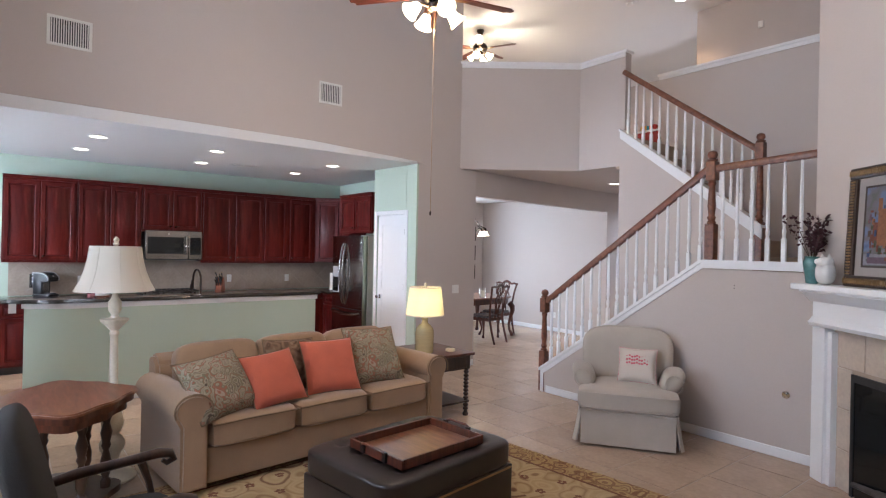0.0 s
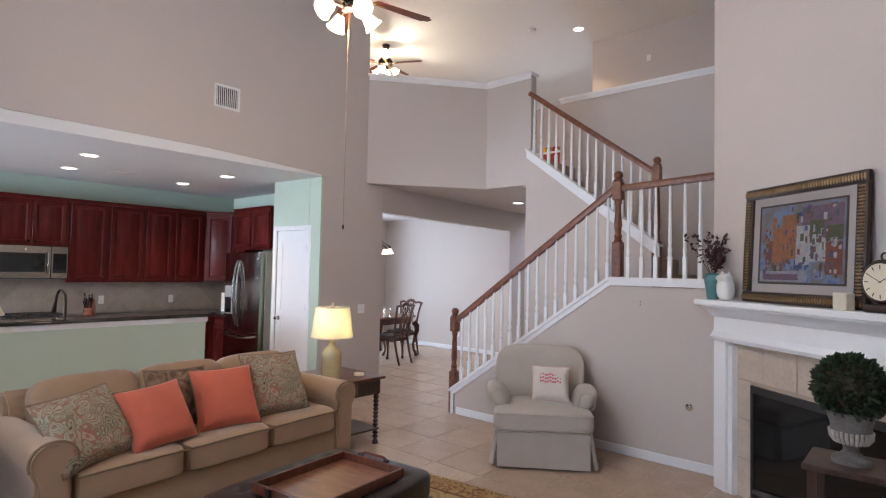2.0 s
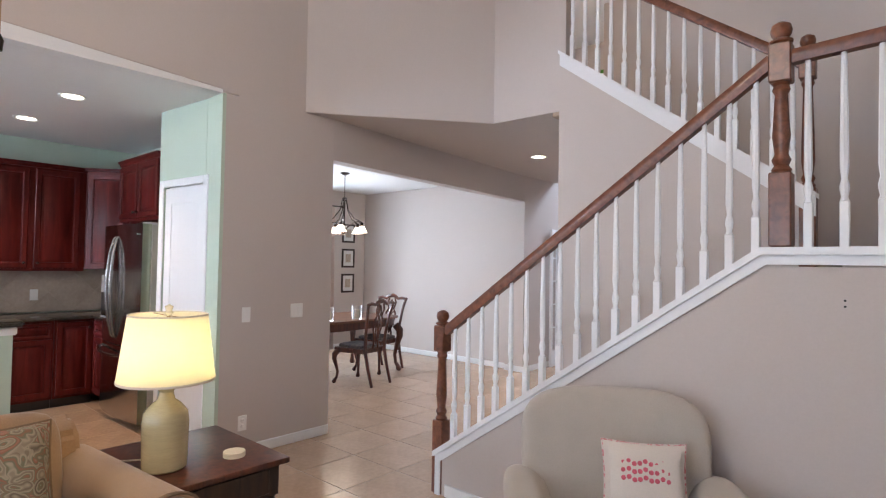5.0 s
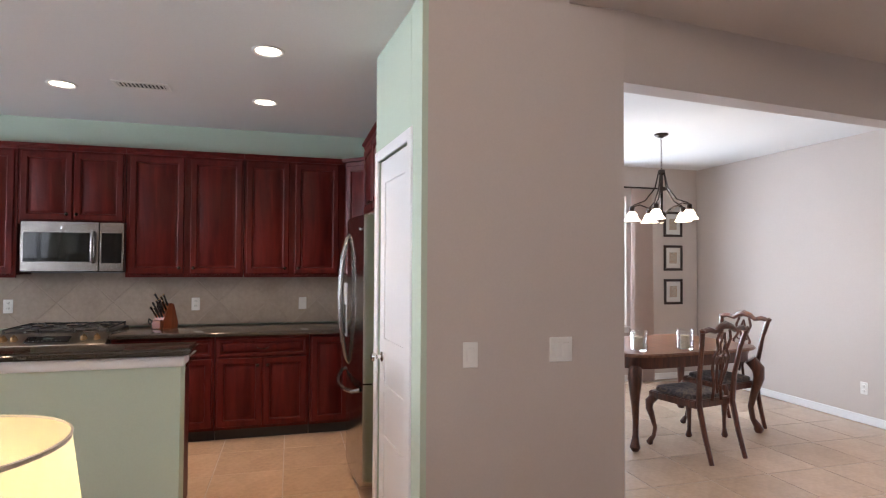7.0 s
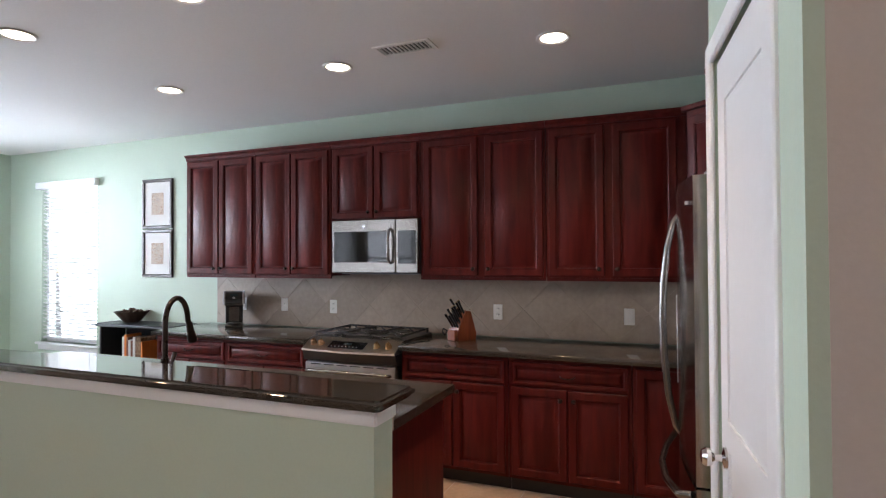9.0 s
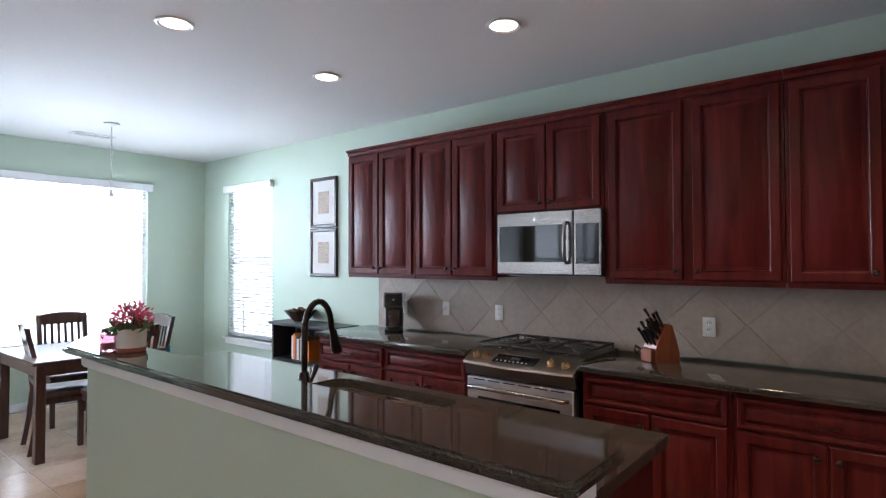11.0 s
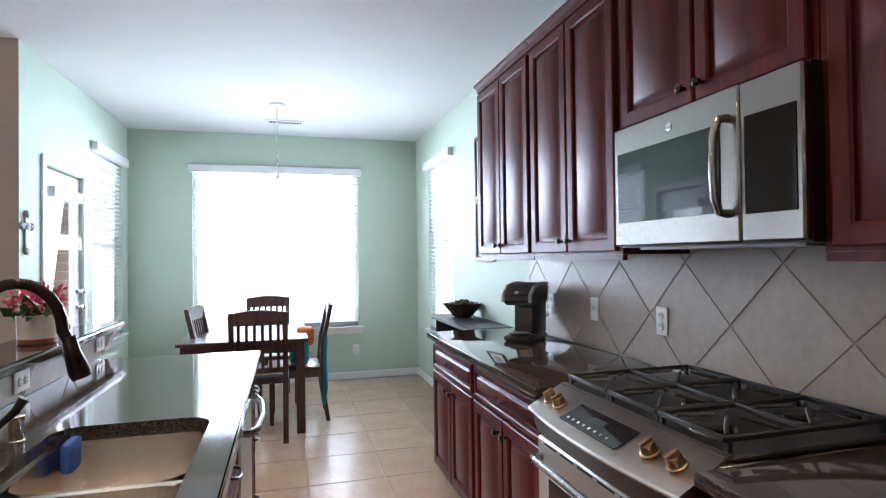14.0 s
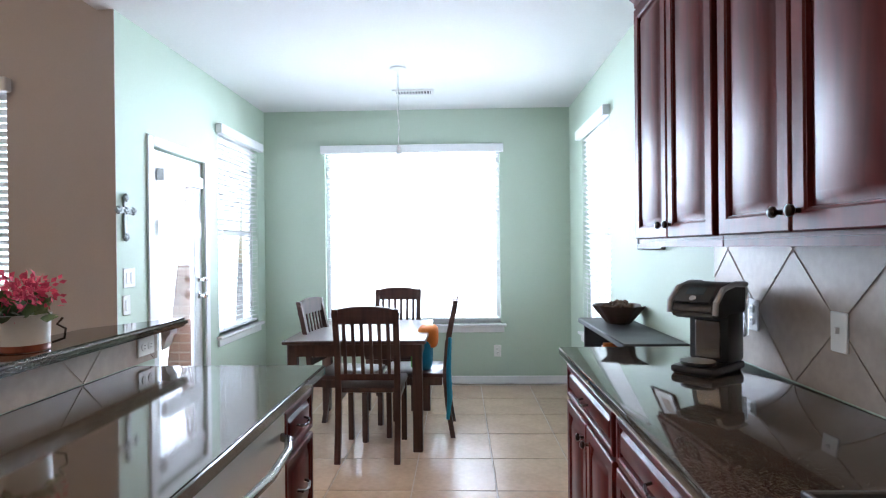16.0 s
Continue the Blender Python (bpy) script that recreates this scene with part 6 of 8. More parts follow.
def slat_chair(at, label):
    """A slat-back chair: sits facing -y, back legs at y 0."""
    c = thing("dining_chair", label, "chair", at, "chairs round the breakfast table")
    part("seat", box(bmesh.new(), -0.215, 0.215, -0.44, -0.01, 0.43, 0.465, bevel=0.012, seg=2), M_ESPRESSO, c)
    for sx in (-1, 1):
        x = sx * 0.19
        pts = [(x, 0.055, 0.0), (x, 0.02, 0.22), (x, 0.0, 0.44), (x, 0.02, 0.68), (x, 0.085, 0.98)]
        b = bmesh.new()
        for p, q in zip(pts, pts[1:]):
            prism(b, [(p[1] - 0.017, p[2]), (p[1] + 0.017, p[2]), (q[1] + 0.017, q[2]), (q[1] - 0.017, q[2])], x - 0.019, x + 0.019, "x")
        part("back_leg", b, M_ESPRESSO, c)
        b = bmesh.new()
        prism(b, [(x - 0.018, -0.42), (x + 0.018, -0.42), (x + 0.018, -0.384), (x - 0.018, -0.384)], 0.0, 0.432)
        part("front_leg", b, M_ESPRESSO, c)
    b = bmesh.new()
    n = 8
    top = []
    for k in range(n + 1):
        u = -1 + 2 * k / n
        top.append((u * 0.215, 0.945 + 0.045 * (1 - u * u) ** 0.5 + 0.008))
    prism(b, [(-0.205, 0.885), (0.205, 0.885)] + top[::-1], 0.062, 0.088, "y")
    part("top_rail", b, M_ESPRESSO, c, "curved top rail")
    part("lower_rail", B(-0.172, 0.172, 0.008, 0.026, 0.52, 0.56), M_ESPRESSO, c)
    for k in range(6):
        x = -0.14 + 0.056 * k
        part("slat", prism(bmesh.new(), [(0.010, 0.555), (0.022, 0.555), (0.082, 0.90), (0.070, 0.90)], x - 0.011, x + 0.011, "x"), M_ESPRESSO, c)
    for sx in (-1, 1):
        part("side_rail", B(sx * 0.19 - 0.009, sx * 0.19 + 0.009, -0.39, -0.02, 0.375, 0.43), M_ESPRESSO, c)
    part("front_rail", B(-0.175, 0.175, -0.412, -0.392, 0.375, 0.43), M_ESPRESSO, c)
    return c


ch = slat_chair(pose(-7.25, 0.165, 0), "espresso brown slat-back chair with its back to the kitchen")
for x, y, r, s in ((-6.80, -0.42, -98, "espresso brown slat-back chair beside the patio door"), (-7.27, -1.34, 178, "espresso brown slat-back chair in front of the window"), (-7.73, -0.46, 90, "espresso brown slat-back chair with a bag on it")):
    tagged(copy_thing(ch, pose(x, y, 0, 0, 0, r)), s)
bg = thing("tote_bag", "orange, blue and green cloth bag on a chair seat", "bag", pose(-7.585, -0.44, 0.466))
part("bag_body", puff(bmesh.new(), (0.02, 0, 0.12), (0.14, 0.34, 0.24), 5, 6), M_AQUA, bg)
part("bag_flap", puff(bmesh.new(), (-0.02, 0.03, 0.24), (0.15, 0.24, 0.16), 4, 6), M_ORANGE, bg, "orange upper part")
part("bag_pocket", puff(bmesh.new(), (0.085, -0.02, 0.07), (0.05, 0.26, 0.13), 4, 5), M_LIME, bg, "green front pocket")
solid("draped_towel", tube(bmesh.new(), [(0, 0, 0.72), (0.012, 0, 0.5), (0.006, 0, 0.3), (0.02, 0, 0.14)], [0.012, 0.018, 0.02, 0.012], 8), M_AQUA, "blue strap of cloth hanging from the chair", "cloth", pose(-7.77, -0.24, 0))

pn = thing("pendant_cord", "bare ceiling pendant chain with a small socket", "pendant", pose(-7.385, -0.55, CEIL))
part("canopy", lathe(bmesh.new(), [(0.065, -0.0005), (0.065, -0.012), (0.03, -0.022), (0.008, -0.03), (0, -0.03)], 22), M_WHITEPL, pn)
b = bmesh.new()
for k in range(16):
    z = -0.04 - 0.034 * k
    tube(b, [(0.006 * math.cos(radians(a)) * (1 if k % 2 else 0), 0.006 * math.cos(radians(a)) * (0 if k % 2 else 1), z + 0.020 * math.sin(radians(a))) for a in range(0, 361, 45)], 0.0022, 5)
part("chain", b, M_CHROME, pn)
part("wire", tube(bmesh.new(), [(0.006, 0, -0.03), (0.010, 0.004, -0.30), (-0.006, 0.004, -0.45), (0.004, 0, -0.60)], 0.0025, 5), M_WHITEPL, pn)
part("socket", lathe(bmesh.new(), [(0.005, -0.59), (0.016, -0.61), (0.018, -0.645), (0.026, -0.668), (0, -0.668)], 14), M_CHROME, pn)
cr = thing("wall_cross", "ornate pale pewter cross hung on the green wall", "cross", pose(XE - 0.001, 0.513, 1.565, 0, 0, -90))
b = bmesh.new()
for x0, x1, z0, z1 in ((-0.019, 0.019, -0.12, 0.10), (-0.065, 0.065, 0.012, 0.050)):
    box(b, x0, x1, -0.014, 0.0, z0, z1, bevel=0.004)
for x, z in ((0, 0.105), (0, -0.125), (-0.072, 0.031), (0.072, 0.031), (0, 0.031)):
    for dx, dz in ((0.012, 0), (-0.012, 0), (0, 0.012), (0, -0.012), (0, 0)):
        bmesh.ops.create_icosphere(b, subdivisions=1, radius=0.015, matrix=Matrix.Translation((x + dx, -0.010, z + dz)))
part("cross", b, M_PEWTER, cr)

# ---- living room ----
rug = thing("area_rug", "gold oriental area rug with small floral motifs", "rug", pose(-2.52, 3.17, 0, 0, 0, 6))
part("border", box(bmesh.new(), -1.50, 1.50, -1.52, 1.52, 0.001, 0.010, bevel=0.003), M_RUGEDGE, rug, "patterned gold and rust border")
part("field", B(-1.26, 1.26, -1.28, 1.28, 0.0105, 0.0125), M_RUG, rug, "gold field with scattered rust flowers")
rr = random.Random(21)
b = bmesh.new()
for i in range(11):
    for j in range(11):
        x, y = -1.15 + i * 0.23 + rr.uniform(-0.03, 0.03), -1.17 + j * 0.234 + (0.11 if i % 2 else 0)
        if y > 1.2:
            continue
        for a in range(5):
            t = radians(72 * a + rr.uniform(0, 40))
            lathe(b, [(0.016, 0.0128), (0.012, 0.0134)], 6, (x + 0.022 * math.cos(t), y + 0.022 * math.sin(t), 0))
M_MOTIF = paint("rust_wool_motif", (0.17, 0.065, 0.03), 1.0, 0.3, 20, 200, 0.5)
tagged(part("motifs", b, M_MOTIF, rug, "small rust flower motifs"), kind="stuff")
part("border_line", ring_slab(bmesh.new(), [(-1.28, -1.30), (1.28, -1.30), (1.28, 1.30), (-1.28, 1.30)], [(-1.26, -1.28), (1.26, -1.28), (1.26, 1.28), (-1.26, 1.28)], 0.0105, 0.0135), M_MOTIF, rug, "dark guard stripe")

# --- sofa
SW, SD = 2.33, 0.92
sf = thing("sofa", "tan three-seat sofa with rolled arms and loose cushions", "sofa", pose(-3.597, 2.126, 0, 0, 0, 95.4))
part("base", box(bmesh.new(), 0.20, SW - 0.20, 0.03, SD - 0.06, 0.06, 0.30, bevel=0.02, seg=2), M_SOFA, sf)


def roll_arm(x0, side):
    """A rolled arm: its outline drawn in xz and pushed back along y."""
    out = [(0.03, 0.05), (0.20, 0.05), (0.20, 0.47)]
    for a in range(-40, 216, 16):
        out.append((0.105 + 0.118 * math.cos(radians(a)), 0.565 + 0.105 * math.sin(radians(a))))
    out += [(0.03, 0.46)]
    out = [(x0 + (u if side > 0 else 0.22 - u), v) for u, v in out]
    b = prism(bmesh.new(), out, 0.0, SD - 0.05, "y")
    bmesh.ops.bevel(b, geom=[e for e in b.edges if abs(e.verts[0].co.y - e.verts[1].co.y) < 1e-6], offset=0.018, segments=2, affect="EDGES")
    arm = part("arm", b, M_SOFA, sf, "rolled upholstered arm")
    pts = [(u + 0.0, -0.004, v) for u, v in out[2:-1]]
    part("piping", tube(bmesh.new(), pts, 0.006, 6), M_PIPING, arm)
    return arm


roll_arm(0.0, 1)
roll_arm(SW - 0.22, -1)
b = prism(bmesh.new(), [(0.60, 0.06), (0.90, 0.06), (0.95, 0.60), (0.95, 0.76), (0.90, 0.80), (0.84, 0.80), (0.76, 0.74)], 0.10, SW - 0.10, "x")
bmesh.ops.bevel(b, geom=list(b.edges), offset=0.025, segments=2, affect="EDGES")
part("backrest", b, M_SOFA, sf)
cw = (SW - 0.42) / 3
for k in range(3):
    x = 0.21 + cw * (k + 0.5)
    c = part("seat_cushion", puff(bmesh.new(), (x, 0.33, 0.385), (cw - 0.006, 0.70, 0.19), 9, 8, 0.10), M_SOFA, sf, "boxed seat cushion")
    part("piping", tube(bmesh.new(), [(x - cw / 2 + 0.01, -0.012, 0.45), (x, -0.022, 0.458), (x + cw / 2 - 0.01, -0.012, 0.45)], 0.006, 6), M_PIPING, c)
    b = puff(bmesh.new(), (0, 0, 0), (cw + 0.01, 0.20, 0.46), 5, 8)
    bmesh.ops.rotate(b, verts=b.verts, matrix=Matrix.Rotation(radians(-14), 3, "X"))
    bmesh.ops.translate(b, verts=b.verts, vec=(x, 0.70, 0.65))
    part("back_cushion", b, M_SOFA, sf, "loose back cushion")
for x in (0.10, SW - 0.10):
    for y in (0.08, SD - 0.12):
        part("foot", lathe(bmesh.new(), [(0.025, 0), (0.035, 0.03), (0.03, 0.06)], 12, (x, y, 0)), M_WALNUT, sf)


def scatter(name, label, w, h, t, material, at, cat="cushion", trim=M_PIPING):
    o = thing(name, label, cat, at, "scatter cushions on the sofa")
    p = part("cover", pillow_shape(bmesh.new(), w, h, t), material, o)
    n = 10
    ring = []
    for k in range(4 * n):
        q, f = divmod(k, n)
        u = -1 + 2 * f / n
        x, z = ((u, -1), (1, u), (-u, 1), (-1, -u))[q]
        ring.append((x * w / 2 * (1 - 0.07 * (1 - z * z) * abs(x) ** 3), 0, h / 2 + z * h / 2 * (1 - 0.07 * (1 - x * x) * abs(z) ** 3)))
    part("welt", tube(bmesh.new(), ring + [ring[0]], 0.005, 6), trim, p)
    return o


def seat(x, y, z, lean, turn, roll=0):
    return pose(-3.597, 2.126, 0, 0, 0, 95.4) @ pose(x, y, z, -lean, 0, turn) @ pose(0, 0, 0, 0, roll, 0)


scatter("throw_pillow", "olive and rust paisley scatter cushion leaning on the sofa arm", 0.50, 0.46, 0.17, M_PAISLEY, seat(0.385, 0.06, 0.478, 38, 15, -5))
scatter("throw_pillow", "coral velvet scatter cushion on the sofa", 0.425, 0.42, 0.16, M_CORAL, seat(0.755, 0.07, 0.478, 34, 1, -5))
scatter("throw_pillow", "brown figured scatter cushion behind the coral ones", 0.44, 0.42, 0.14, M_BROWNPIL, seat(0.99, 0.36, 0.48, 20, 0, 3))
scatter("throw_pillow", "coral velvet scatter cushion on the sofa", 0.455, 0.45, 0.16, M_CORAL, seat(1.228, 0.12, 0.478, 30, -9))
scatter("throw_pillow", "taupe paisley scatter cushion in the sofa corner", 0.51, 0.51, 0.17, M_PAISLEY, seat(1.70, 0.16, 0.478, 31, -4, 2))

# --- ottoman and tray
OW, OD, OH = 0.80, 1.06, 0.43
ot = thing("ottoman", "dark brown tufted leather storage ottoman", "ottoman", pose(-2.655, 3.25, 0.0135, 0, 0, 8))
part("body", box(bmesh.new(), -OW / 2 + 0.015, OW / 2 - 0.015, -OD / 2 + 0.015, OD / 2 - 0.015, 0.03, 0.27, bevel=0.01, seg=2), M_LEATHER, ot)
TUFT = [(-0.27 + 0.18 * i, -0.32 + 0.16 * j) for i in range(4) for j in range(5)]
b = puff(bmesh.new(), (0, 0, 0.345), (OW, OD, 0.16), 9, 30)
for v in b.verts:
    if v.co.z > 0.345:
        for u, w in TUFT:
            d2 = (v.co.x - u) ** 2 + (v.co.y - w) ** 2
            v.co.z -= 0.030 * math.exp(-d2 / 0.0011)
lid = part("lid", b, M_LEATHER, ot, "button-tufted leather lid")
for u, w in TUFT:
    part("button", lathe(bmesh.new(), [(0.011, 0.0), (0.010, 0.005), (0, 0.008)], 10, (u, w, 0.393)), M_LEATHER, lid)
for x in (-1, 1):
    for y in (-1, 1):
        part("foot", lathe(bmesh.new(), [(0.02, -0.003), (0.028, 0.03)], 10, (x * (OW / 2 - 0.07), y * (OD / 2 - 0.07), 0)), M_WALNUT, ot)
    part("nail_band", B(x * (OW / 2 - 0.014) - 0.001, x * (OW / 2 - 0.014) + 0.001, -OD / 2 + 0.03, OD / 2 - 0.03, 0.245, 0.257), M_BRASS, ot, "row of dark brass nails")
tr = thing("serving_tray", "dark wooden serving tray with strap handles", "tray", pose(-2.585, 3.245, 0.441, 0, 0, 6))
part("tray_bottom", B(-0.225, 0.225, -0.31, 0.31, 0.0, 0.010), M_TABLETOP, tr, "worn brown tray bottom")
for a in ((-0.24, 0.24, -0.325, -0.31), (-0.24, 0.24, 0.31, 0.325), (-0.24, -0.225, -0.31, 0.31), (0.225, 0.24, -0.31, 0.31)):
    part("tray_side", B(*a, 0, 0.055, bevel=0.003), M_MAHOG, tr)
for s in (-1, 1):
    y = s * 0.34
    part("handle", tube(bmesh.new(), [(-0.10, s * 0.326, 0.042), (-0.10, y, 0.062), (-0.07, y + s * 0.006, 0.070), (0.07, y + s * 0.006, 0.070), (0.10, y, 0.062), (0.10, s * 0.326, 0.042)], 0.008, 8), M_MAHOG, tr, "leather strap handle")
    for x in (-0.10, 0.10):
        part("strap", B(x - 0.015, x + 0.015, s * 0.3335 - 0.008, s * 0.3335 + 0.008, 0.008, 0.066), M_LEATHER, tr)

# --- end table, table lamp, coasters
et = thing("end_table", "dark wooden end table with barley-twist legs", "table", pose(-4.305, 4.635, 0))
part("tabletop", box(bmesh.new(), -0.345, 0.345, -0.285, 0.285, 0.595, 0.622, bevel=0.007, seg=2), M_MAHOG, et, "polished dark red-brown top")
part("drawer_box", B(-0.31, 0.31, -0.25, 0.25, 0.46, 0.5945), M_WALNUT, et)
part("drawer_front", B(0.3105, 0.318, -0.20, 0.20, 0.475, 0.582, bevel=0.002), M_WALNUT, et)
part("lower_shelf", box(bmesh.new(), -0.31, 0.31, -0.25, 0.25, 0.13, 0.15, bevel=0.004), M_WALNUT, et)
for x in (-0.285, 0.285):
    for y in (-0.225, 0.225):
        b = bmesh.new()
        prof = [(0.026, 0.0), (0.03, 0.02), (0.02, 0.035)]
        for k in range(11):
            z = 0.05 + k * 0.036
            prof += [(0.015, z), (0.027, z + 0.012), (0.027, z + 0.022)]
        prof += [(0.018, 0.445), (0.028, 0.4595)]
        part("leg", lathe(b, prof, 12, (x, y, 0)), M_WALNUT, et, "bobbin-turned leg")
tl = thing("table_lamp", "lit table lamp with cream stoneware base and drum shade", "lamp", pose(-4.21, 4.48, 0.622))
part("base", lathe(bmesh.new(), [(0.078, 0), (0.086, 0.008), (0.088, 0.05), (0.090, 0.19), (0.085, 0.232), (0.060, 0.264), (0.034, 0.285), (0.027, 0.315), (0.035, 0.330), (0.030, 0.342), (0.012, 0.345)], 28), M_CERAMIC, tl, "cream glazed jug base")
part("stem", lathe(bmesh.new(), [(0.008, 0.272), (0.008, 0.63)], 10), M_BRASS, tl)
sh = part("shade", lathe(bmesh.new(), [(0.188, 0.366), (0.153, 0.634)], 36, cap=False), M_SHADEON, tl, "glowing cream linen drum shade")
part("shade_trim", lathe(bmesh.new(), [(0.1885, 0.362), (0.190, 0.370), (0.188, 0.372)], 36, cap=False), M_IVORYCLOTH, sh)
part("top_ring", lathe(bmesh.new(), [(0.1535, 0.631), (0.155, 0.637), (0.152, 0.638)], 36, cap=False), M_IVORYCLOTH, sh)
part("finial", lathe(bmesh.new(), [(0.008, 0.63), (0.018, 0.642), (0.012, 0.652), (0.017, 0.668), (0, 0.68)], 14), M_CREAMTOP, tl)
part("bulb", lathe(bmesh.new(), [(0.012, 0.43), (0.028, 0.47), (0.030, 0.49), (0.02, 0.515), (0, 0.52)], 14), M_BULB, tl)
part("spider", B(-0.152, 0.152, -0.002, 0.002, 0.629, 0.632), M_BRASS, tl)
bulb_lamp("table_lamp_light", (-4.21, 4.48, 1.12), 17, (1.0, 0.80, 0.40), 0.03)
part("cord", tube(bmesh.new(), [(-0.08, 0.0, 0.006), (-0.15, -0.03, 0.005), (-0.20, -0.10, 0.005), (-0.24, -0.12, 0.005)], 0.004, 6), M_CREAMTOP, tl)
cs = thing("coaster_stack", "stack of pale stone coasters on the end table", "coasters", pose(-4.14, 4.75, 0.622))
for k in range(3):
    part("coaster", lathe(bmesh.new(), [(0.046, 0.008 * k), (0.048, 0.008 * k + 0.003), (0.046, 0.008 * k + 0.007)], 22), M_CANDLE, cs)

# --- upholstered armchair
ar = math.degrees(math.atan2(0.45, 0.65))
ac = thing("armchair", "stone grey skirted club armchair by the stairs", "armchair", pose(-2.53, 5.35, 0, 0, 0, ar))
def skirt_panel(x0, y0, x1, y1, name="skirt_panel", z0=0.02, splay=0.022):
    """A hanging cloth panel between two points, a little wider and further out at its hem."""
    d = Vector((x1 - x0, y1 - y0, 0)).normalized()
    o = Vector((d.y, -d.x, 0))
    b, n, rows = bmesh.new(), 14, []
    for back in (0.0, -0.007):
        for z, out in ((z0, splay), (0.12, splay * 0.6), (0.295, 0.0)):
            row = []
            for k in range(n + 1):
                f = k / n
                q = Vector((x0, y0, 0)) + (Vector((x1, y1, 0)) - Vector((x0, y0, 0))) * f + o * (out + back + 0.003 * math.sin(k * 1.7) * (out > 0))
                row.append(b.verts.new((q.x, q.y, z)))
            rows.append(row)
    for u, v in ((0, 1), (1, 2)):
        for k in range(n):
            b.faces.new((rows[u][k], rows[u][k + 1], rows[v][k + 1], rows[v][k]))
            b.faces.new((rows[u + 3][k + 1], rows[u + 3][k], rows[v + 3][k], rows[v + 3][k + 1]))
    for k in range(n):
        b.faces.new((rows[0][k + 1], rows[0][k], rows[3][k], rows[3][k + 1]))
    for k in (0, n):
        for u in (0, 1):
            b.faces.new((rows[u][k], rows[u + 1][k], rows[u + 4][k], rows[u + 3][k]))
    bmesh.ops.recalc_face_normals(b, faces=b.faces)
    return part(name, b, M_CHAIRFAB, ac)


tagged(skirt_panel(-0.375, 0.0, 0.375, 0.0), "flat cloth skirt panel")
skirt_panel(0.39, 0.03, 0.39, 0.74)
skirt_panel(-0.39, 0.74, -0.39, 0.03)
skirt_panel(0.372, 0.004, 0.40, 0.05, "pleat", 0.03, 0.055)
skirt_panel(-0.40, 0.05, -0.372, 0.004, "pleat", 0.03, 0.055)
part("base", box(bmesh.new(), -0.375, 0.375, 0.008, 0.78, 0.05, 0.33, bevel=0.012, seg=2), M_CHAIRFAB, ac)
part("welt_band", tube(bmesh.new(), [(-0.392, 0.74, 0.297), (-0.392, 0.02, 0.297), (-0.38, -0.004, 0.297), (0.38, -0.004, 0.297), (0.392, 0.02, 0.297), (0.392, 0.74, 0.297)], 0.008, 6), M_CHAIRFAB, ac, "corded band above the skirt")
b = puff(bmesh.new(), (0, 0.125, 0.385), (0.82, 0.31, 0.165), 7, 8, 0.10)
puff(b, (0, 0.36, 0.39), (0.60, 0.66, 0.165), 7, 8, 0.14)
sc_ = part("seat_cushion", b, M_CHAIRFAB, ac, "boxed T-shaped seat cushion")
for z, w in ((0.445, 0.395), (0.325, 0.395)):
    part("welt", tube(bmesh.new(), [(-w, 0.10, z), (-w + 0.008, -0.008, z), (-w + 0.04, -0.026, z + 0.002), (0, -0.033, z + 0.004), (w - 0.04, -0.026, z + 0.002), (w - 0.008, -0.008, z), (w, 0.10, z)], 0.005, 6), M_CHAIRFAB, sc_)
b = puff(bmesh.new(), (0, 0, 0), (0.80, 0.23, 0.60), 3.4, 12)
for v in b.verts:
    v.co.y -= 0.09 * (v.co.x / 0.4) ** 2
    if v.co.z > 0:
        v.co.x *= 1 + 0.05 * v.co.z / 0.3
bmesh.ops.rotate(b, verts=b.verts, matrix=Matrix.Rotation(radians(-11), 3, "X"))
bmesh.ops.translate(b, verts=b.verts, vec=(0, 0.69, 0.635))
part("backrest", b, M_CHAIRFAB, ac, "rounded upholstered back")
for s in (-1, 1):
    b = puff(bmesh.new(), (s * 0.375, 0.43, 0.515), (0.185, 0.46, 0.205), 2.7, 10)
    for v in b.verts:
        v.co.x += s * 0.035 * (v.co.z - 0.515) / 0.1
    arm = part("arm", b, M_CHAIRFAB, ac, "short rolled arm set back from the seat front")
    part("arm_panel", box(bmesh.new(), s * 0.362 - 0.03, s * 0.362 + 0.03, 0.27, 0.74, 0.29, 0.50, bevel=0.02, seg=2), M_CHAIRFAB, arm)
    part("arm_piping", tube(bmesh.new(), [(s * 0.378 + 0.070 * math.cos(radians(a)), 0.222 - 0.004, 0.515 + 0.078 * math.sin(radians(a))) for a in range(0, 361, 24)], 0.0045, 6), M_CHAIRFAB, arm)
ivp = scatter("throw_pillow", "small ivory cushion embroidered in pink", 0.33, 0.31, 0.13, M_IVORYCLOTH, pose(-2.53, 5.35, 0, 0, 0, ar) @ pose(0.08, 0.36, 0.475, -20, 0, -6), "cushion", M_PINKPRINT)
b = bmesh.new()
for k in range(9):
    for j in range(3):
        u, v = -0.085 + 0.021 * k, 0.165 + 0.030 * j + 0.006 * math.sin(k * 2.0)
        lathe(b, [(0.010, 0.0), (0.007, 0.0022)], 7, (0, 0, 0))
        for w in list(b.verts)[-14:]:
            w.co = Vector((u + w.co.x, -0.0685 + 0.9 * (u * u) + 0.8 * (v - 0.155) ** 2 - w.co.z, v + w.co.y))
M_PINK = paint("pink_thread", (0.58, 0.11, 0.15), 0.9, 0.2, 30, 200, 0.4)
part("embroidered_crest", b, M_PINK, ivp, "pink embroidered crest")

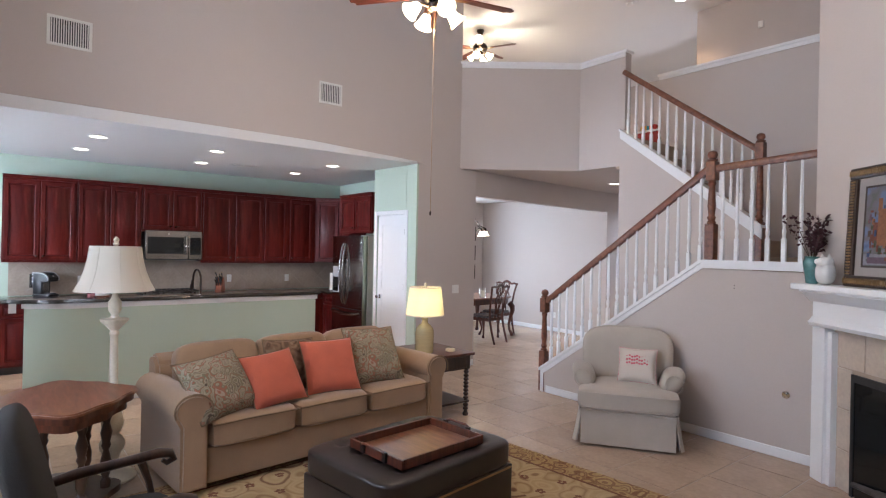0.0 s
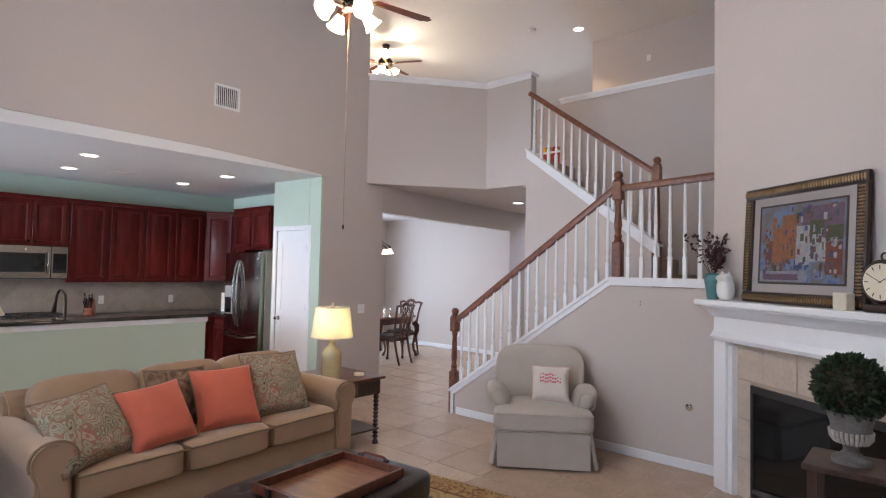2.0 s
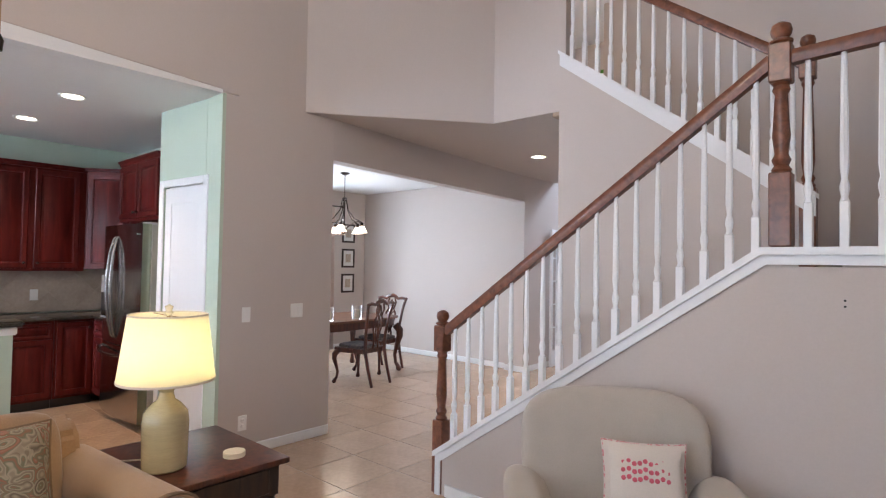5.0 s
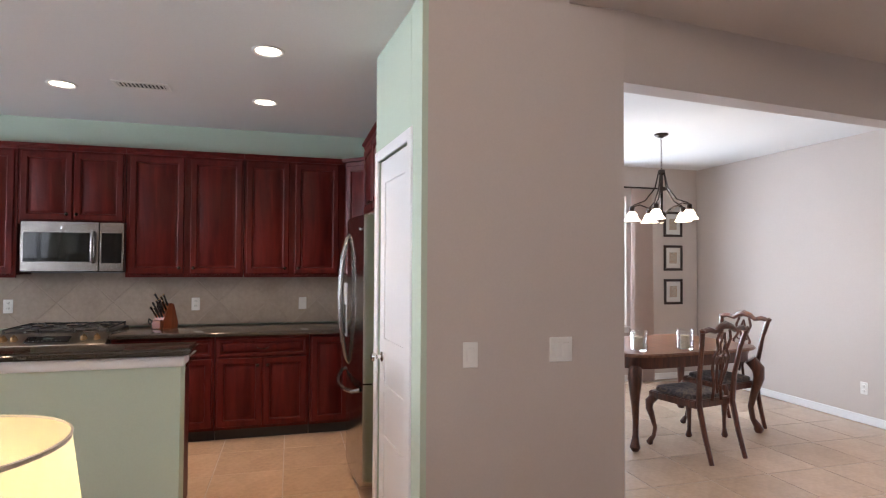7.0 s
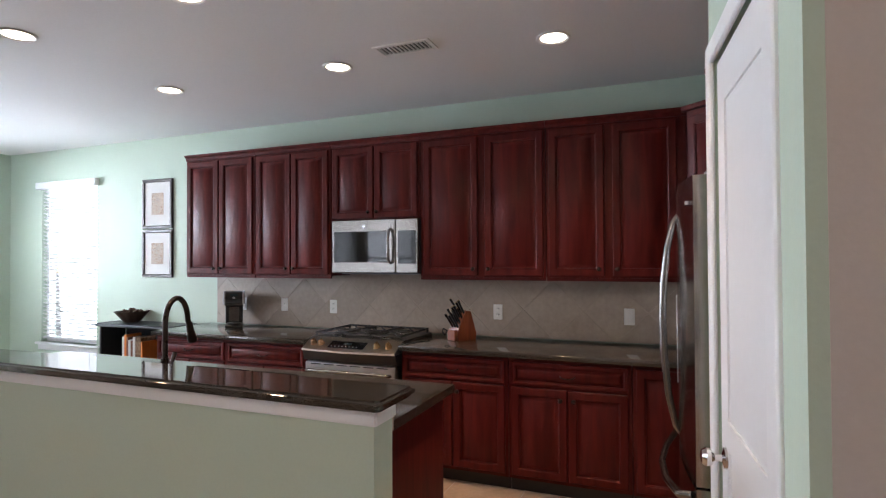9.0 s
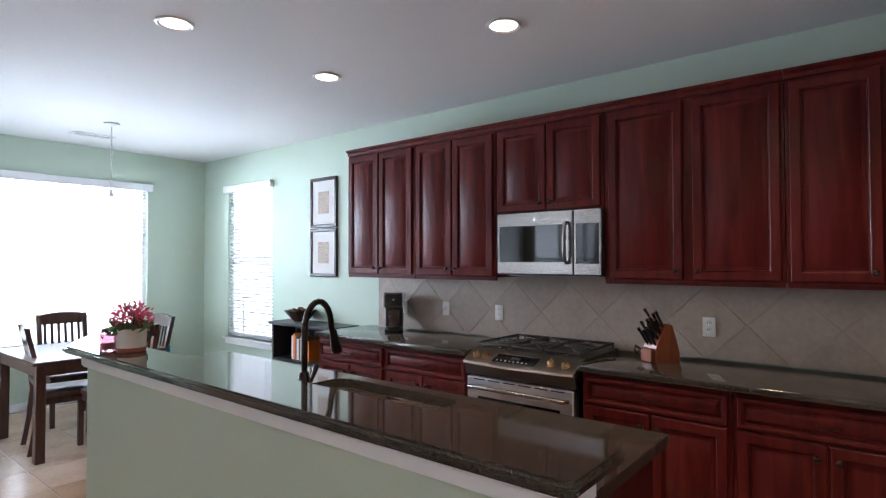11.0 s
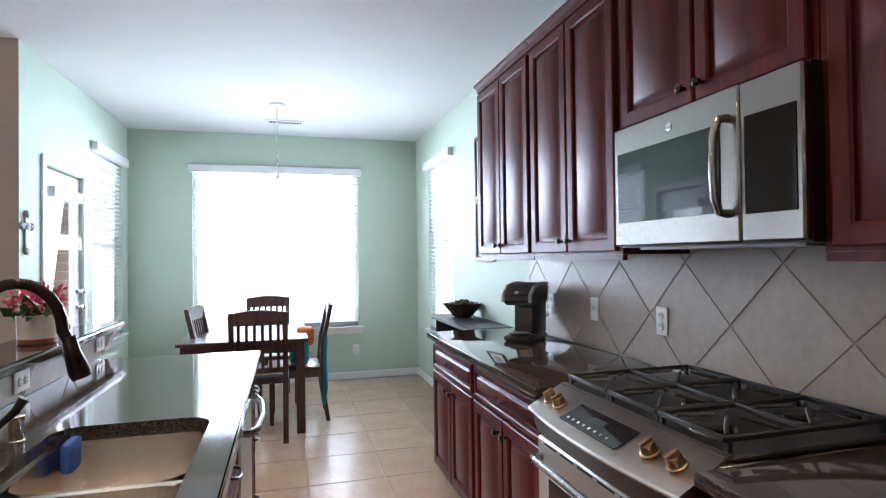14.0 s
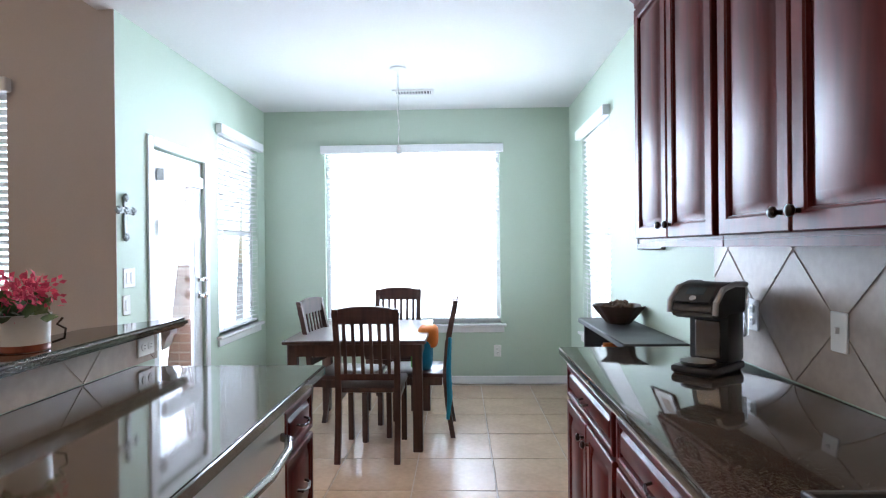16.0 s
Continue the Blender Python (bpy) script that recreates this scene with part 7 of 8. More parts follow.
# --- floor lamp
fl = thing("floor_lamp", "ivory turned-wood floor lamp with a cream bell shade", "floor lamp", pose(-4.27, 1.87, 0))
prof = [(0.15, 0.0), (0.155, 0.015), (0.14, 0.035), (0.10, 0.05), (0.06, 0.08), (0.045, 0.12), (0.05, 0.17), (0.075, 0.21), (0.08, 0.25), (0.06, 0.29), (0.035, 0.31), (0.055, 0.33), (0.070, 0.38), (0.060, 0.45), (0.035, 0.48), (0.03, 0.50), (0.045, 0.51), (0.030, 0.53), (0.028, 0.75), (0.024, 0.98), (0.032, 1.0), (0.024, 1.02), (0.05, 1.05), (0.085, 1.085), (0.088, 1.10), (0.03, 1.11), (0.022, 1.13), (0.040, 1.16), (0.040, 1.22), (0.020, 1.25), (0.014, 1.30)]
part("column", lathe(bmesh.new(), prof, 28), M_IVORYWOOD, fl, "turned ivory column with a small tray")
b = lathe(bmesh.new(), [(0.245, 1.295), (0.215, 1.35), (0.185, 1.43), (0.165, 1.52), (0.155, 1.60)], 40, cap=False)
part("shade", b, M_SHADEOFF, fl, "cream bell shade with seams")
for k in range(8):
    a = 2 * math.pi * k / 8
    part("seam", tube(bmesh.new(), [(r * math.cos(a), r * math.sin(a), z) for r, z in ((0.246, 1.295), (0.216, 1.35), (0.186, 1.43), (0.166, 1.52), (0.156, 1.60))], 0.003, 5), M_SHADEOFF, fl)
part("rod", lathe(bmesh.new(), [(0.006, 1.30), (0.006, 1.62)], 8), M_BRASS, fl)
part("spider", B(-0.154, 0.154, -0.002, 0.002, 1.592, 1.596), M_BRASS, fl)
part("finial", lathe(bmesh.new(), [(0.008, 1.60), (0.02, 1.615), (0.012, 1.63), (0.02, 1.645), (0.010, 1.66), (0, 1.668)], 14), M_IVORYWOOD, fl)

# --- shaped side table
stb = thing("side_table", "antique carved side table with a shaped brown top", "table", pose(-3.93, 1.56, 0, 0, 0, 0))
out = []
for k in range(64):
    a = 2 * math.pi * k / 64
    r = 0.40 + 0.035 * math.cos(4 * a) + 0.018 * math.cos(8 * a)
    out.append((r * 1.05 * math.cos(a), r * 0.90 * math.sin(a)))
b = prism(bmesh.new(), out, 0.665, 0.69)
bmesh.ops.bevel(b, geom=[e for e in b.edges if abs(e.verts[0].co.z - e.verts[1].co.z) < 1e-6], offset=0.008, segments=2, affect="EDGES")
part("tabletop", b, M_TABLETOP, stb, "worn polished brown top")
part("moulding", prism(bmesh.new(), [(x * 0.94, y * 0.94) for x, y in out], 0.625, 0.6645), M_MAHOG, stb)
part("apron", prism(bmesh.new(), [(x * 0.84, y * 0.84) for x, y in out], 0.57, 0.6245), M_MAHOG, stb, "carved apron")
for k in range(6):
    a = 2 * math.pi * k / 6 + 0.35
    x, y = 0.26 * math.cos(a), 0.23 * math.sin(a)
    part("leg", lathe(bmesh.new(), [(0.03, 0.10), (0.032, 0.14), (0.018, 0.16), (0.03, 0.20), (0.032, 0.26), (0.016, 0.33), (0.028, 0.36), (0.022, 0.38), (0.034, 0.44), (0.018, 0.50), (0.028, 0.53), (0.03, 0.57)], 12, (x, y, 0)), M_WALNUT, stb, "turned baluster leg")
part("stretcher", prism(bmesh.new(), [(x * 0.78, y * 0.78) for x, y in out], 0.06, 0.10), M_WALNUT, stb)
for k in range(4):
    a = 2 * math.pi * k / 4 + 0.6
    part("foot", lathe(bmesh.new(), [(0.03, 0), (0.04, 0.025), (0.03, 0.06)], 12, (0.24 * math.cos(a), 0.22 * math.sin(a), 0)), M_WALNUT, stb)

# --- wooden armchair
wc = thing("wooden_armchair", "antique armchair with charcoal back and carved wooden arms", "armchair", pose(-2.455, 1.815, 0, 0, 0, 176))
part("seat", puff(bmesh.new(), (0, 0.19, 0.42), (0.56, 0.50, 0.13), 6, 7, 0.15), M_DARKCLOTH, wc, "charcoal upholstered seat")
part("seat_rail", box(bmesh.new(), -0.28, 0.28, -0.03, 0.44, 0.28, 0.355, bevel=0.008), M_WALNUT, wc)
b = puff(bmesh.new(), (0, 0, 0), (0.54, 0.12, 0.66), 3.6, 8)
bmesh.ops.rotate(b, verts=b.verts, matrix=Matrix.Rotation(radians(-14), 3, "X"))
bmesh.ops.translate(b, verts=b.verts, vec=(0, 0.45, 0.67))
part("backrest", b, M_DARKCLOTH, wc, "charcoal upholstered back")
for s in (-1, 1):
    b = tube(bmesh.new(), [(s * 0.27, 0.44, 0.585), (s * 0.28, 0.30, 0.61), (s * 0.285, 0.12, 0.625), (s * 0.285, -0.02, 0.64), (s * 0.285, -0.07, 0.632), (s * 0.285, -0.085, 0.602), (s * 0.285, -0.055, 0.588), (s * 0.285, -0.035, 0.605)], [0.022, 0.024, 0.022, 0.024, 0.022, 0.018, 0.014, 0.010], 10)
    arm = part("arm", b, M_WALNUT, wc, "scrolled wooden arm")
    part("arm_support", tube(bmesh.new(), [(s * 0.275, 0.06, 0.33), (s * 0.285, 0.0, 0.42), (s * 0.285, 0.02, 0.52), (s * 0.285, 0.05, 0.61)], [0.022, 0.016, 0.015, 0.02], 8), M_WALNUT, arm)
    for y in (0.04, 0.40):
        part("leg", lathe(bmesh.new(), [(0.02, 0), (0.03, 0.03), (0.018, 0.06), (0.03, 0.16), (0.02, 0.22), (0.03, 0.28)], 12, (s * 0.24, y, 0)), M_WALNUT, wc)

# --- fireplace
fpz = thing("fireplace", "white wooden fireplace surround with tan tile and black firebox", "fireplace", on_hearth(0, 0))
OX0, OX1, OZ = 0.42, 1.52, 0.83
for x0, x1 in ((0.105, 0.237), (1.703, 1.835)):
    lg = part("pilaster", box(bmesh.new(), x0, x1, -0.085, -0.001, 0.0, 1.13, bevel=0.005), M_TRIM, fpz, "white panelled leg")
    part("pilaster_band", B(x0 + 0.09 if x0 < 1 else x0 - 0.042, x1 + 0.042 if x0 < 1 else x1 - 0.09, -0.06, -0.001, 0.0, 1.09), M_TRIM, lg)
part("frieze", box(bmesh.new(), 0.105, 1.835, -0.085, -0.001, 1.131, 1.36, bevel=0.004), M_TRIM, fpz)
prof = [(-0.086, 1.12), (-0.105, 1.125), (-0.118, 1.15), (-0.10, 1.165), (-0.086, 1.19)]
part("moulding", prism(bmesh.new(), prof, 0.10, 1.84, "x"), M_TRIM, fpz, "curved white moulding")
part("crown", prism(bmesh.new(), [(-0.086, 1.30), (-0.10, 1.305), (-0.15, 1.36), (-0.18, 1.372), (-0.18, 1.385), (-0.002, 1.385), (-0.002, 1.3605), (-0.086, 1.3605)], 0.09, 1.85, "x"), M_TRIM, fpz, "white crown under the shelf")
part("mantel_shelf", box(bmesh.new(), 0.055, 1.885, -0.225, -0.001, 1.386, 1.43, bevel=0.006), M_TRIM, fpz, "white mantel shelf")
tiles = part("tile_surround", B(0.238, 1.702, -0.008, -0.001, 0.0, 1.12), M_GROUT, fpz, "tan tile surround")
# flat dark sheet over the opening, in place of the shaded firebox interior
part("opening_shadow", B(OX0, OX1, -0.0105, -0.0085, 0.0, OZ), M_OPENINGDARK, fpz)
th = 0.285
for x0, x1 in ((0.242, OX0 - 0.003), (OX1 + 0.003, 1.698)):
    for k in range(3):
        part("tile", B(x0, x1, -0.016, -0.0085, 0.004 + k * th, k * th + th - 0.004, bevel=0.002), M_HEARTH, tiles)
n = 5
for k in range(n):
    w = (1.698 - 0.242) / n
    part("tile", B(0.242 + k * w, 0.242 + (k + 1) * w - 0.005, -0.016, -0.0085, 0.859, 1.115, bevel=0.002), M_HEARTH, tiles)
b = bmesh.new()
box(b, OX0 + 0.004, OX1 - 0.004, -0.028, -0.011, OZ - 0.05, OZ)
box(b, OX0 + 0.004, OX0 + 0.03, -0.028, -0.011, 0.0, OZ - 0.05)
box(b, OX1 - 0.03, OX1 - 0.004, -0.028, -0.011, 0.0, OZ - 0.05)
part("firebox_frame", b, M_IRON, fpz, "black metal firebox frame")
part("firebox_glass", B(OX0 + 0.031, OX1 - 0.031, -0.022, -0.018, 0.01, OZ - 0.051), M_BLACKGLASS, fpz, "dark firebox glass")
for k in range(4):
    x = 0.62 + 0.2 * k
    part("log", tube(bmesh.new(), [(x - 0.14, -0.045, 0.10 + 0.03 * (k % 2)), (x + 0.02, -0.05, 0.12 + 0.03 * (k % 2)), (x + 0.16, -0.045, 0.11 + 0.02 * (k % 3))], [0.018, 0.022, 0.018], 9), M_LOG, fpz)

# picture over the mantel
pc = thing("framed_painting", "gilt-framed painting of a sunny village street", "picture", on_hearth(0.415, -0.06, 1.431) @ pose(0, 0, 0, -3))
PW, PH = 0.95, 0.80
for a in ((0, PW, 0, 0.075), (0, PW, PH - 0.075, PH), (0, 0.075, 0.075, PH - 0.075), (PW - 0.075, PW, 0.075, PH - 0.075)):
    sd = part("frame", box(bmesh.new(), a[0], a[1], -0.035, 0.0, a[2], a[3], bevel=0.010, seg=2), M_FRAMEDARK, pc, "dark and gilt beaded frame")
    b = bmesh.new()
    horiz = a[1] - a[0] > a[3] - a[2]
    n = int((a[1] - a[0] if horiz else a[3] - a[2]) / 0.020)
    for k in range(n):
        u = (k + 0.5) * 0.020
        c = (a[0] + u, -0.035, (a[2] + a[3]) / 2) if horiz else ((a[0] + a[1]) / 2, -0.035, a[2] + u)
        e = (0.008, 0.012, 0.025) if horiz else (0.025, 0.012, 0.008)
        r = bmesh.ops.create_icosphere(b, subdivisions=1, radius=1.0)
        for v in r["verts"]:
            v.co = Vector((c[0] + v.co.x * e[0], c[1] + v.co.y * e[1], c[2] + v.co.z * e[2]))
    tagged(part("gilt_beading", b, M_BRASS, sd, "row of gilt beads"), kind="stuff")
part("mat", B(0.075, PW - 0.075, -0.015, -0.004, 0.075, PH - 0.075), M_MATGREY, pc, "grey mat board")
part("inner_fillet", ring_slab(bmesh.new(), [(0.132, 0.132), (PW - 0.132, 0.132), (PW - 0.132, PH - 0.132), (0.132, PH - 0.132)], [(0.145, 0.145), (PW - 0.145, 0.145), (PW - 0.145, PH - 0.145), (0.145, PH - 0.145)], 0.0, 0.003), M_FRAMEDARK, pc, "", Matrix(((1, 0, 0, 0), (0, 0, -1, -0.0152), (0, 1, 0, 0), (0, 0, 0, 1))))
cv = part("canvas", B(0.145, PW - 0.145, -0.0165, -0.0155, 0.145, PH - 0.145), patterned("painted_sky_and_hills", [(0.05, 0.09, 0.20), (0.11, 0.15, 0.26), (0.12, 0.11, 0.13), (0.09, 0.10, 0.09), (0.17, 0.17, 0.22)], 9, 0.6, 2.0, False, 0.4), pc, "loose brushwork")
STROKES = (("ochre", (0.32, 0.125, 0.045)), ("rust", (0.21, 0.055, 0.03)), ("cream", (0.42, 0.41, 0.41)), ("blue", (0.045, 0.08, 0.20)), ("olive", (0.075, 0.085, 0.035)), ("mauve", (0.16, 0.095, 0.14)), ("pale", (0.31, 0.31, 0.36)), ("brown", (0.11, 0.065, 0.045)))
SM = {k: paint("painted_" + k, [0.6 * v for v in c], 0.6, 0.35, 30, 90, 0.4) for k, c in STROKES}
rp = random.Random(17)


def dab(kind, x0, x1, z0, z1):
    part("paint_patch", B(x0, x1, -0.0165 - rp.uniform(0.0006, 0.0030), -0.0163, z0, z1), SM[kind], cv)


X0, Z0, XX, ZZ = 0.150, 0.150, PW - 0.30, PH - 0.30
for kind, a, b2, c, d in (("pale", 0, 0.6, 0, 0.14), ("mauve", 0.05, 0.5, 0.02, 0.10), ("ochre", 0.16, 0.30, 0.25, 0.72), ("rust", 0.10, 0.20, 0.28, 0.55), ("ochre", 0.28, 0.46, 0.30, 0.88), ("rust", 0.36, 0.44, 0.34, 0.62), ("cream", 0.46, 0.62, 0.22, 0.72), ("cream", 0.60, 0.80, 0.26, 0.62), ("rust", 0.80, 0.98, 0.10, 0.50), ("mauve", 0.52, 0.98, 0.70, 0.96), ("olive", 0.62, 0.78, 0.60, 0.78), ("ochre", 0.15, 0.20, 0.70, 0.86), ("olive", 0.80, 0.98, 0.52, 0.70)):
    dab(kind, X0 + XX * a, X0 + XX * b2, Z0 + ZZ * c, Z0 + ZZ * d)
for k in range(260):
    a, c = rp.uniform(0.02, 0.95), rp.uniform(0.04, 0.92)
    kind = rp.choice(("brown", "ochre", "rust", "blue", "olive", "mauve") if a < 0.48 else ("blue", "cream", "rust", "olive", "mauve", "brown", "pale"))
    if c > 0.75 - a * 0.2 and a < 0.35:
        continue
    dab(kind, X0 + XX * a, X0 + XX * min(0.99, a + rp.uniform(0.012, 0.04)), Z0 + ZZ * c, Z0 + ZZ * min(0.98, c + rp.uniform(0.02, 0.10)))

# things on the mantel
vs = thing("vase", "teal glazed vase of dried plum-coloured branches", "vase", on_hearth(0.13, -0.11, 1.43))
part("vase_body", lathe(bmesh.new(), [(0.035, 0), (0.042, 0.006), (0.048, 0.06), (0.060, 0.13), (0.062, 0.16), (0.048, 0.185), (0.052, 0.20), (0.046, 0.20), (0.040, 0.18), (0, 0.17)], 22), M_TEAL, vs)
rv = random.Random(31)
b, lv = bmesh.new(), []
for k in range(19):
    a, s = rv.uniform(0, 6.28), rv.uniform(0.04, 0.31)
    h = rv.uniform(0.12, 0.34)
    p0, p2 = Vector((0.01 * math.cos(a), 0.01 * math.sin(a), 0.17)), Vector((s * math.cos(a), s * math.sin(a) * 0.5, 0.19 + h))
    p1 = (p0 + p2) / 2 + Vector((0, 0, 0.03))
    tube(b, [p0, p1, p2], [0.003, 0.002, 0.001], 4)
    for q in range(22):
        f = 0.30 + 0.70 * q / 22
        lv.append(((1 - f) ** 2 * p0 + 2 * f * (1 - f) * p1 + f * f * p2, (rv.uniform(-1, 1), rv.uniform(-1, 1), rv.uniform(-0.2, 1))))
part("stems", b, M_STEM, vs)
part("dried_leaves", leaves(bmesh.new(), lv, 0.032, rv), M_DRYLEAF, vs, "small dried plum leaves")
b = bmesh.new()
puff(b, (0, 0, 0.085), (0.125, 0.11, 0.17), 2.6, 8)
puff(b, (0, -0.004, 0.155), (0.105, 0.095, 0.09), 2.8, 6)
for s in (-1, 1):
    lathe(b, [(0.018, 0.185), (0.010, 0.205), (0.0, 0.222)], 8, (s * 0.035, 0, 0))
    lathe(b, [(0.020, 0), (0.015, 0.005), (0, 0.006)], 12, (0, 0, 0))
    for v in list(b.verts)[-36:]:
        v.co = Vector((s * 0.024 + v.co.x, -0.050 - v.co.z, 0.165 + v.co.y))
solid("owl_figurine", b, M_WHITEGLAZE, "white ceramic owl figurine on the mantel", "figurine", on_hearth(0.285, -0.12, 1.43))
ck = thing("mantel_clock", "oval clock with a cream face and roman hour marks", "clock", on_hearth(1.50, -0.13, 1.43))
part("clock_case", lathe(bmesh.new(), [(0.115, 0), (0.12, 0.01), (0.12, 0.03), (0.105, 0.045), (0.098, 0.04)], 30), M_FRAMEDARK, ck, "dark clock case", pose(0, 0.03, 0.165, 90))
fc = part("clock_face", lathe(bmesh.new(), [(0.0985, 0.0), (0.0985, 0.002)], 30), M_CANDLE, ck, "cream clock face", pose(0, -0.012, 0.165, 90))
for k in range(12):
    a = 2 * math.pi * k / 12
    part("hour_mark", B(-0.0025, 0.0025, 0.068, 0.090, 0.0022, 0.003), M_BLACK, fc, "", pose(0, 0, 0, 0, 0, 30 * k))
for L, w, a in ((0.055, 0.004, 300), (0.075, 0.003, 60)):
    part("clock_needle", B(-w / 2, w / 2, -0.01, L, 0.0032, 0.004), M_BLACK, fc, "", pose(0, 0, 0, 0, 0, a))
part("clock_foot", box(bmesh.new(), -0.09, 0.09, -0.03, 0.06, 0.0, 0.045, bevel=0.01, seg=2), M_FRAMEDARK, ck)
part("clock_ring", tube(bmesh.new(), [(0.02 * math.cos(radians(a)), 0.02, 0.30 + 0.02 * math.sin(radians(a))) for a in range(0, 361, 30)], 0.005, 6), M_FRAMEDARK, ck)
solid("candle_block", box(bmesh.new(), -0.045, 0.045, -0.03, 0.03, 0, 0.10, bevel=0.004), M_IVORYWOOD, "small ivory printed block on the mantel", "ornament", on_hearth(1.30, -0.16, 1.43))

# urn topiary on a dark stand in front of the hearth
us = thing("pedestal_stand", "dark grey wooden stand in front of the fireplace", "stand", pose(-0.44, 4.70, 0))
part("stand_top", box(bmesh.new(), -0.18, 0.22, -0.18, 0.18, 0.69, 0.72, bevel=0.006), M_WALNUT, us)
for x in (-0.14, 0.17):
    for y in (-0.14, 0.14):
        part("leg", prism(bmesh.new(), [(x - 0.02, y - 0.02), (x + 0.02, y - 0.02), (x + 0.02, y + 0.02), (x - 0.02, y + 0.02)], 0.0, 0.69), M_WALNUT, us)
part("shelf", B(-0.15, 0.18, -0.15, 0.15, 0.18, 0.20), M_WALNUT, us)
un = thing("urn_planter", "boxwood ball in a weathered grey fluted urn", "planter", pose(-0.44, 4.70, 0.72) @ Matrix.Scale(0.95, 4))
part("urn", lathe(bmesh.new(), [(0.085, 0), (0.085, 0.025), (0.06, 0.035), (0.035, 0.06), (0.035, 0.085), (0.075, 0.11), (0.088, 0.14), (0.09, 0.19), (0.105, 0.25), (0.112, 0.26), (0.10, 0.26), (0.085, 0.22), (0, 0.21)], 26), M_URN, un)
b = bmesh.new()
for k in range(26):
    a = 2 * math.pi * k / 26
    tube(b, [(0.07 * math.cos(a), 0.07 * math.sin(a), 0.105), (0.088 * math.cos(a), 0.088 * math.sin(a), 0.13), (0.092 * math.cos(a), 0.092 * math.sin(a), 0.165)], 0.008, 5)
part("flutes", b, M_URNPALE, un, "worn white fluted band")
ru = random.Random(41)
lv = []
for k in range(2600):
    v = Vector((ru.gauss(0, 1), ru.gauss(0, 1), ru.gauss(0, 1))).normalized()
    r = 0.152 * (0.82 + 0.22 * ru.random() + 0.10 * noise.noise(v * 3))
    lv.append((Vector((0, 0, 0.38)) + v * r, v))
part("foliage", leaves(bmesh.new(), lv, 0.030, ru), M_BOXLEAF, un, "dense dark green leaves")
b = bmesh.new()
bmesh.ops.create_icosphere(b, subdivisions=2, radius=0.13, matrix=Matrix.Translation((0, 0, 0.38)))
part("inner_crown", b, M_STEM, un)
part("trunk", lathe(bmesh.new(), [(0.02, 0.21), (0.015, 0.28)], 8), M_STEM, un)
jk = thing("gas_valve", "round chrome gas valve plate on the stair wall", "valve", pose(-1.66, STY, 0.515))
part("valve_plate", lathe(bmesh.new(), [(0.032, 0), (0.030, 0.006), (0.012, 0.008), (0.012, 0.016), (0, 0.016)], 18), M_CHROME, jk, "", pose(0, 0, 0, 90))
nl = thing("wall_anchor", "two small dark screw anchors in the stair wall", "wall anchor", pose(-2.08, STY, 1.355))
for z in (0.012, -0.012):
    part("anchor", lathe(bmesh.new(), [(0.005, 0), (0.004, 0.003), (0, 0.003)], 8), M_IRON, nl, "", pose(0, 0, z, 90))

